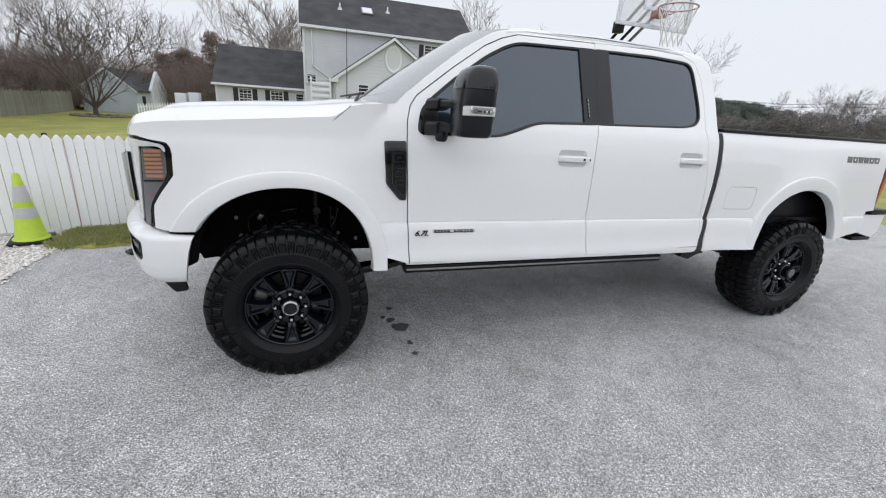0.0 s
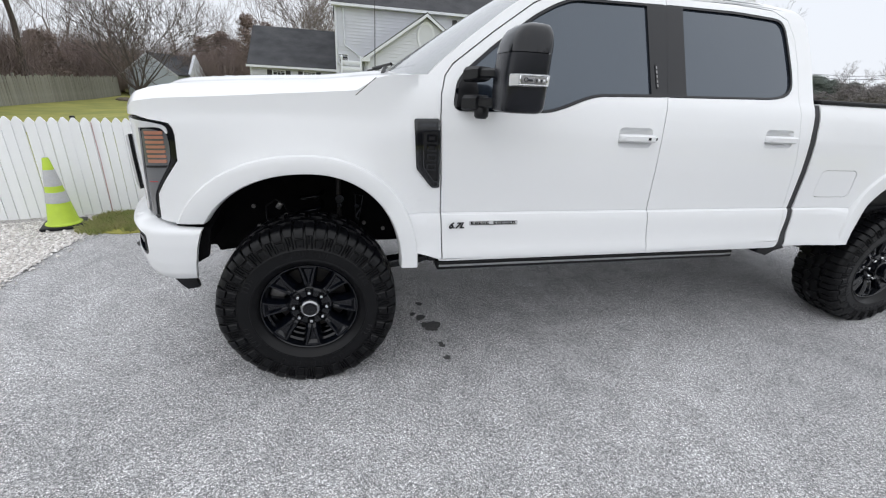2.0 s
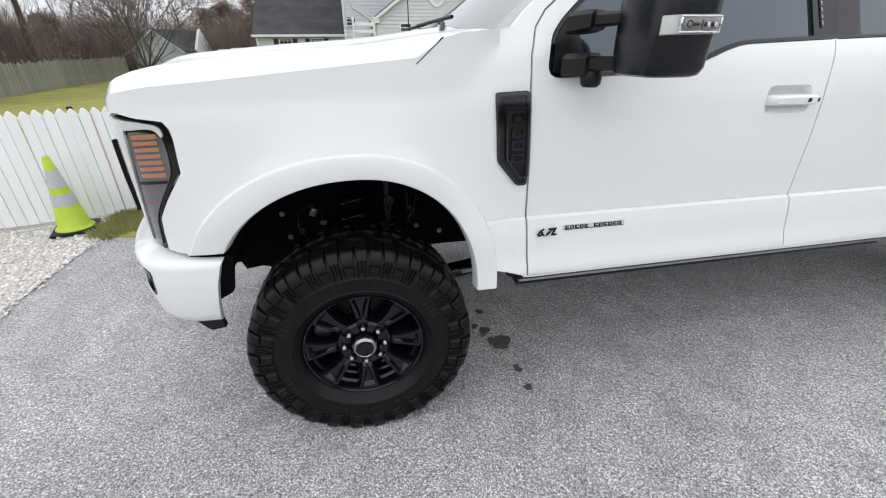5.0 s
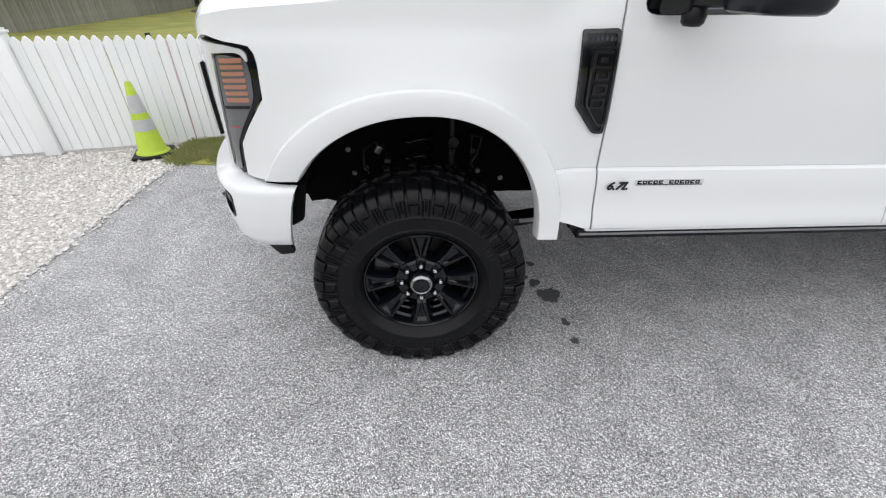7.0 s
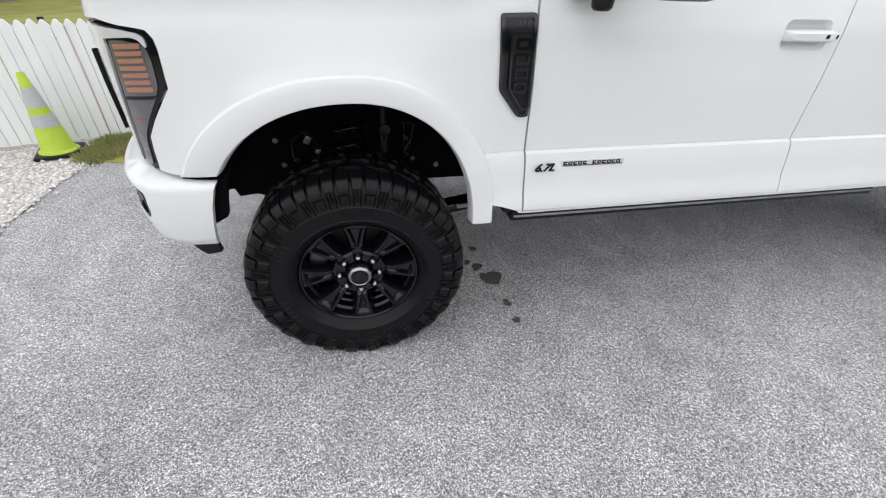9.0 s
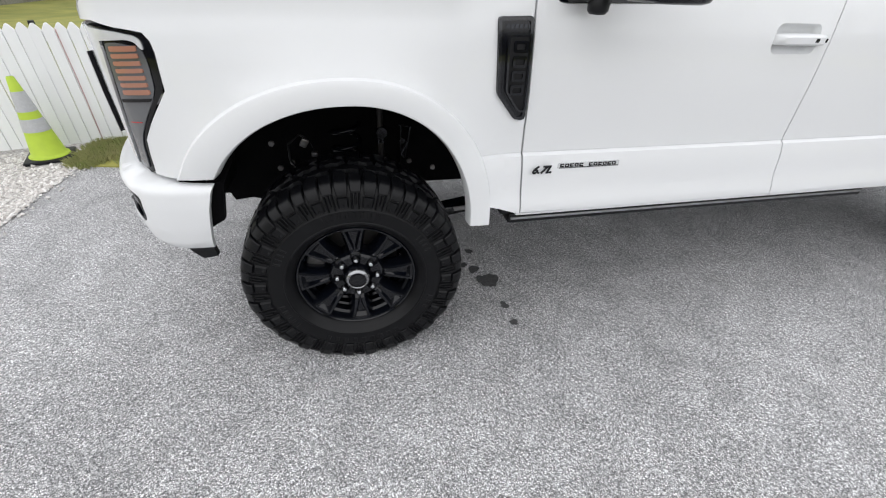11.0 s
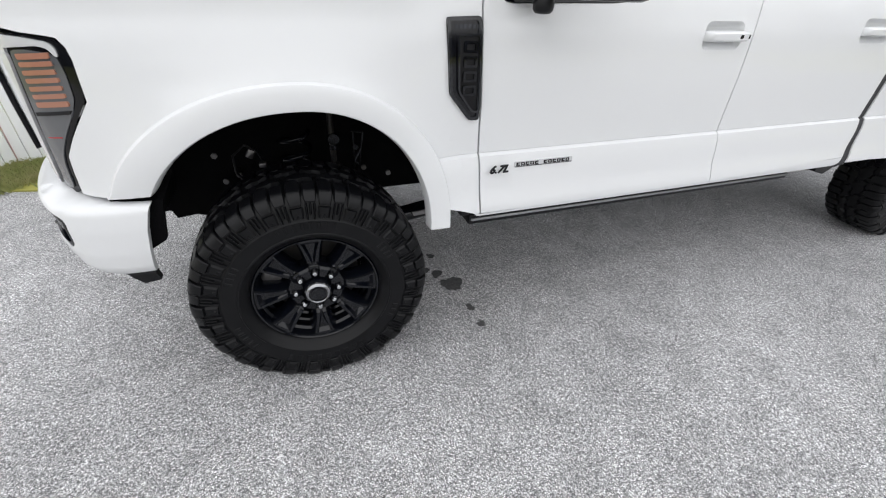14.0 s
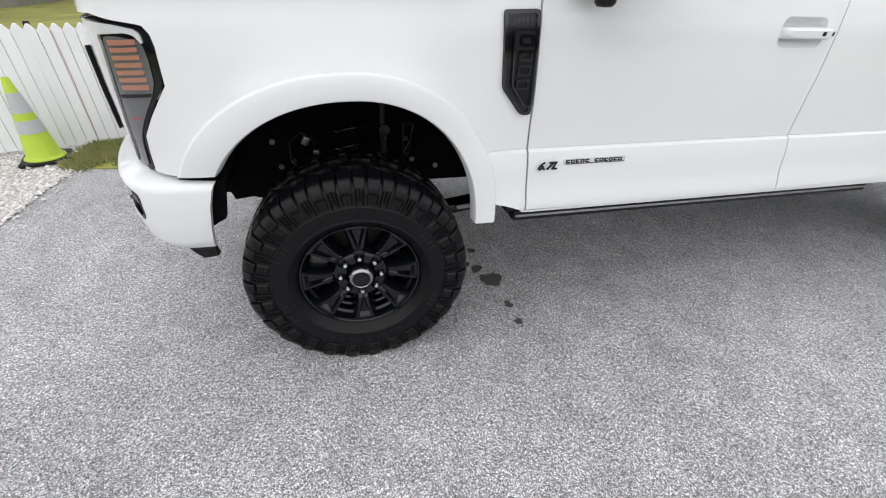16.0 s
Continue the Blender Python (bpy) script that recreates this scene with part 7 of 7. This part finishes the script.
def bare_tree(x, y, height, seed, label, spread=0.8, levels=4, min_r=0.014, thick=0.018, kids=(2, 3), lean=(0, 0), group="", trunk=0.42, side_kids=(1, 2), rise=0.06, dark=False, vase=0):
    rng = random.Random(seed)
    segs = grow_tree(rng, height, spread, levels, thick=thick, kids=kids, lean=lean, trunk=trunk, side_kids=side_kids, rise=rise, vase=vase)
    top = max(s[1].z for s in segs)
    k = height / top
    segs = [(a * k, b * k, r0, r1, lv) for a, b, r0, r1, lv in segs]
    z = ground_height(x, y)
    t = base("bare_tree", x, y, z, label, "tree", group)
    o = Vector((x, y, z))
    for name, sel, m in (("trunk", lambda lv: lv < 2, BARK), ("crown", lambda lv: lv >= 2, DARK_TWIG if dark else TWIG)):
        v, f = tubes_from([s for s in segs if sel(s[4])], o, min_r)
        ob = add_mesh(name, v, f, m)
        ob.parent = t
        ob.matrix_parent_inverse = Matrix.Translation(-t.location)
    return t


def tufts(rng, centres, radii, count, size, flat=0.6, needle=False):
    """Small leaf or needle clumps scattered through soft blobs: crossed slivers."""
    n = count
    c = np.asarray(centres, float)
    r = np.asarray(radii, float)
    pick = rng.choice(len(c), n, p=r ** 2 / (r ** 2).sum())
    d = rng.normal(size=(n, 3))
    d /= np.linalg.norm(d, axis=1)[:, None]
    rad = r[pick] * rng.uniform(0.35, 1.08, n) ** 0.6
    p = c[pick] + d * rad[:, None] * np.array([1, 1, flat])
    s = size * rng.uniform(0.5, 1.4, n)
    a = rng.normal(size=(n, 3))
    a /= np.linalg.norm(a, axis=1)[:, None]
    b = np.cross(a, rng.normal(size=(n, 3)))
    b /= np.linalg.norm(b, axis=1)[:, None]
    w = 0.13 if needle else 0.5
    v = np.stack([p - a * s[:, None], p + b * s[:, None] * w, p + a * s[:, None], p - b * s[:, None] * w], 1).reshape(-1, 3)
    i = 4 * np.arange(n)
    return v.tolist(), [(int(k), int(k + 1), int(k + 2), int(k + 3)) for k in i]


def upright_twigs(rng, centres, spreads, count, length, width):
    """Thin stems leaning up out of the ground, in thickets."""
    c = np.asarray(centres, float)
    s = np.asarray(spreads, float)
    pick = rng.integers(0, len(c), count)
    p = c[pick] + rng.normal(size=(count, 3)) * s[pick][:, None] * np.array([1, 1, 0])
    d = rng.normal(size=(count, 3)) * np.array([0.5, 0.5, 0.2]) + np.array([0, 0, 1])
    d /= np.linalg.norm(d, axis=1)[:, None]
    ln = length * rng.uniform(0.25, 1.0, count)[:, None] * c[pick, 2:3]
    p[:, 2] = rng.uniform(-1.0, 0.0, count) + rng.uniform(0, 0.75, count) ** 1.4 * c[pick, 2]
    w = np.cross(d, rng.normal(size=(count, 3)))
    w *= width * rng.uniform(0.5, 1.3, count)[:, None] / np.linalg.norm(w, axis=1)[:, None]
    v = np.stack([p - w, p + w, p + d * ln + w * 0.3, p + d * ln - w * 0.3], 1).reshape(-1, 3)
    i = 4 * np.arange(count)
    return v.tolist(), [(int(k), int(k + 1), int(k + 2), int(k + 3)) for k in i]


def pine(x, y, height, seed, label, low=0.25, width=3.2, trunk_r=0.2, count=9000, size=0.22, group="", needles=None):
    rng = random.Random(seed)
    nr = np.random.default_rng(seed)
    z = ground_height(x, y)
    t = base("pine_tree", x, y, z, label, "tree", group)
    o = Vector((x, y, z))
    segs = [(Vector((0, 0, -0.2)), Vector((0.1, 0, height * 0.5)), trunk_r, trunk_r * 0.65, 0), (Vector((0.1, 0, height * 0.5)), Vector((0.1, 0.1, height)), trunk_r * 0.65, 0.03, 0)]
    cs, rs = [], []
    k = low
    while k < 0.98:
        for _ in range(rng.randint(3, 5)):
            a = rng.uniform(0, 6.28)
            ln = width * (1.05 - k) ** 0.75 * rng.uniform(0.55, 1.1)
            b = Vector((0.1, 0.05, height * k))
            e = b + Vector((math.cos(a) * ln, math.sin(a) * ln, rng.uniform(-0.05, 0.25) * ln))
            segs.append((b, e, 0.06, 0.02, 2))
            for q in (0.45, 0.7, 0.95):
                p = b + (e - b) * q + Vector((rng.gauss(0, 0.2), rng.gauss(0, 0.2), rng.gauss(0.05, 0.15)))
                cs.append((x + p.x, y + p.y, z + p.z))
                rs.append(rng.uniform(0.45, 0.85) * (0.7 + 0.3 * width / 3))
        k += rng.uniform(0.035, 0.07)
    v, f = tubes_from(segs, o, 0.02)
    ob = add_mesh("trunk", v, f, BARK)
    ob.parent = t
    ob.matrix_parent_inverse = Matrix.Translation(-t.location)
    v, f = tufts(nr, cs, rs, count, size, 0.5, True)
    ob = add_mesh("crown", v, f, needles or NEEDLES)
    ob.parent = t
    ob.matrix_parent_inverse = Matrix.Translation(-t.location)


def polar(az, d, ex=0.15, ey=-2.2):
    return ex + d * math.sin(radians(az)), ey + d * math.cos(radians(az))


def build_trees():
    x, y = polar(-21.9, 47.5)
    bare_tree(x, y, 11.2, 5, "spreading bare yard tree by the shed", spread=1.0, levels=4, min_r=0.014, thick=0.019, kids=(3, 3), trunk=0.15, side_kids=(1, 1), rise=0.05, dark=True, vase=9)
    for az, d, h, s, lean in ((-32.2, 45, 18, 31, (-0.16, 0)), (-30.2, 47, 17, 32, (-0.12, 0)), (-35.5, 43, 15, 33, (0.05, 0))):
        x, y = polar(az, d)
        bare_tree(x, y, h, s, "tall bare tree behind the board fence", spread=1.2, levels=4, kids=(2, 2), side_kids=(1, 2), dark=True, lean=lean, thick=0.015, trunk=0.8, group="trees behind the fence")
    for az, d, h, s in ((-41.2, 33, 13, 41), (-38.2, 34, 14, 42), (-45, 34, 12, 43), (-49, 33, 13, 44), (-43.2, 38, 16, 45), (-39.6, 40, 16, 46)):
        x, y = polar(az, d)
        pine(x, y, h, s, "dark green pine behind the board fence", low=0.22, width=3.2, count=26000, size=0.15, group="pines behind the fence")
    x, y = polar(46.4, 34)
    bare_tree(x, y, 7.6, 51, "small bare tree beyond the drive", spread=0.8, levels=5, thick=0.011, min_r=0.0045, kids=(2, 2), side_kids=(1, 1), rise=0.03, trunk=0.36, dark=True)
    x, y = polar(22.0, 60)
    bare_tree(x, y, 16.5, 52, "bare tree behind the house", spread=0.7, levels=4, thick=0.014, min_r=0.016)
    x, y = polar(-2.6, 50)
    bare_tree(x, y, 14, 53, "bare tree beside the house", spread=0.9, levels=4, thick=0.014, min_r=0.016)
    for az, d, h, s in ((55.6, 118, 10.6, 61), (58.6, 120, 11.5, 62), (59.2, 118, 12.4, 63), (59.8, 119, 12.0, 67), (60.4, 120, 11.0, 68), (61.5, 122, 10.5, 64), (62.6, 120, 11, 65), (63.2, 120, 11, 69), (64, 118, 12, 66), (65, 118, 11, 60)):
        x, y = polar(az, d)
        bare_tree(x, y, h, s, "bare tree in the far hedge line", spread=0.7, levels=5, thick=0.008, min_r=0.007, kids=(2, 2), side_kids=(1, 1), rise=0.04, trunk=0.5, dark=True, group="far bare trees")
    for az, d, h, s in ((47.6, 119, 8.2, 70), (49.0, 120, 8.4, 71), (50.8, 118, 7.8, 72), (52.4, 119, 7.6, 73), (53.6, 121, 7.2, 74), (54.6, 123, 6.4, 75), (48.3, 124, 7.8, 76), (49.9, 125, 8.2, 77), (51.6, 124, 8.0, 78), (53.0, 126, 7.6, 79), (55.6, 126, 6.6, 80)):
        x, y = polar(az, d)
        pine(x, y, h, s, "round green pine in the far hedge line, paled by painted haze", low=0.12, width=4.8, count=26000, size=0.22, group="far pines", needles=HAZED_NEEDLES)


def build_woods():
    """The leafless wood behind the yard, and the brown scrub under it and along the far field."""
    verts, faces = [], []
    rng = random.Random(99)
    sorts = []
    for s in range(7):
        segs = grow_tree(random.Random(200 + s), 14, 0.85, 4, thick=0.012, kids=(2, 2), side_kids=(1, 1), rise=0.09, trunk=0.55)
        top = max(q[1].z for q in segs)
        sorts.append([(a / top, b / top, r0, r1, lv) for a, b, r0, r1, lv in segs])
    for i in range(40):
        az = rng.uniform(-52, 3) if i < 30 else rng.uniform(2, 30)
        d = rng.uniform(60, 92) if az > -31 else rng.uniform(50, 80)
        x, y = polar(az, d)
        h = rng.uniform(11, 18) * (0.85 if az > -8 else 1)
        o = Vector((x, y, ground_height(x, y)))
        sg = sorts[rng.randrange(7)]
        a = rng.uniform(0, 6.28)
        turn = Matrix.Rotation(a, 3, "Z") * h
        v, f = tubes_from([(turn @ p, turn @ q, r0 * h / 14, r1 * h / 14, lv) for p, q, r0, r1, lv in sg], o, 0.011, (5, 4, 3, 3, 3))
        k = len(verts)
        verts += v
        faces += [tuple(j + k for j in q) for q in f]
    tagged(add_mesh("bare_woods", verts, faces, TWIG), "leafless grey-brown wood behind the yard", "woods", kind="stuff")
    nr = np.random.default_rng(12)
    cs, rs = [], []
    for i in range(260):
        az = nr.uniform(-54, 2)
        d = nr.uniform(58, 76) if az > -31 else nr.uniform(46, 60)
        x, y = polar(az, d)
        cs.append((x, y, nr.uniform(4.0, 7.2)))
        rs.append(nr.uniform(0.6, 1.6))
    v, f = upright_twigs(nr, cs, rs, 125000, 0.42, 0.014)
    tagged(add_mesh("brown_scrub", v, f, BRUSH), "brown leafless scrub under the wood", "scrub", kind="stuff")
    cs, rs = [], []
    for i in range(220):
        az = nr.uniform(46, 84)
        x, y = polar(az, nr.uniform(108, 128))
        cs.append((x, y, nr.uniform(4.6, 7.0) if az < 55 else nr.uniform(6.0, 8.6)))
        rs.append(nr.uniform(0.8, 2.2))
    cs = [(x, y, 0.42 * h * nr.uniform(0.3, 1.6)) for x, y, h in cs for _ in range(4)]
    v, f = tufts(nr, cs, nr.uniform(1.0, 2.0, len(cs)), 190000, 0.32, 0.8, True)
    tagged(add_mesh("far_scrub", v, f, FAR_BRUSH), "brown hedge line across the far field", "scrub", kind="stuff")
    # unseen trees added behind the camera, seen only in the gloss of the truck
    verts, faces = [], []
    for i in range(26):
        az = rng.uniform(110, 262)
        x, y = polar(az, rng.uniform(34, 50))
        h = rng.uniform(8, 14)
        turn = Matrix.Rotation(rng.uniform(0, 6.28), 3, "Z") * h
        v, f = tubes_from([(turn @ p, turn @ q, r0 * h / 14, r1 * h / 14, lv) for p, q, r0, r1, lv in sorts[i % 7] if lv < 4], Vector((x, y, -0.1)), 0.03, (5, 4, 3, 3, 3))
        k = len(verts)
        verts += v
        faces += [tuple(j + k for j in q) for q in f]
    tagged(add_mesh("street_trees", verts, faces, DARK_TWIG), "unseen bare trees added behind the camera", "trees", kind="stuff")
    # unseen scrub, added to block low sky and darken the ground under the truck
    cs = [(*polar(nr.uniform(105, 265), nr.uniform(36, 52)), nr.uniform(3.0, 7.5)) for _ in range(160)]
    v, f = upright_twigs(nr, cs, [1.8] * len(cs), 30000, 0.5, 0.07)
    tagged(add_mesh("street_scrub", v, f, FAR_BRUSH), "unseen brown scrub added behind the camera to block low sky", "scrub", kind="stuff")
    # dark evergreens in the wood
    for az, d, h, w, s in ((-10.6, 60, 9.0, 2.6, 81), (-13.6, 66, 7.8, 3.6, 82), (-15.4, 64, 6.6, 3.2, 83), (-12.2, 70, 7.0, 3.4, 84), (-8.6, 72, 9.4, 3.4, 85),
                           (-24.0, 62, 5.0, 3.4, 86), (-25.8, 63, 4.6, 3.0, 87), (-22.6, 66, 4.8, 3.0, 88), (-29.0, 58, 5.4, 3.4, 89), (-33.6, 52, 5.6, 3.4, 90)):
        x, y = polar(az, d)
        pine(x, y, h, s, "dim red-brown cedar in the wood", low=0.06, width=w, count=5200, size=0.27, group="cedars in the wood", needles=CEDAR)
    for dz in (0.0, -0.5):
        bm = bmesh.new()
        pts = []
        for i in range(25):
            az = 44 + 1.8 * i
            d = 100 / max(0.3, math.cos(radians(az - 62)))
            x, y = polar(az, d)
            pts.append((x, y, 6.7 + dz + 0.5 * abs(math.sin(i * 0.5))))
        tube(bm, pts, 0.035, 4)
        tagged(bm_object("power_line", bm, BLACK_PLASTIC, smooth=60), "thin dark power line strung across the field", "power line", "power lines", "structure")


CLEAR_BOARD = mat("clear_board", (0.86, 0.87, 0.88), 0.12)
CLEAR_BOARD.node_tree.nodes["Principled BSDF"].inputs["Transmission Weight"].default_value = 0.72
CLEAR_BOARD.node_tree.nodes["Principled BSDF"].inputs["IOR"].default_value = 1.05

build_house()
build_shed()
build_yard_things()
build_trees()
build_woods()
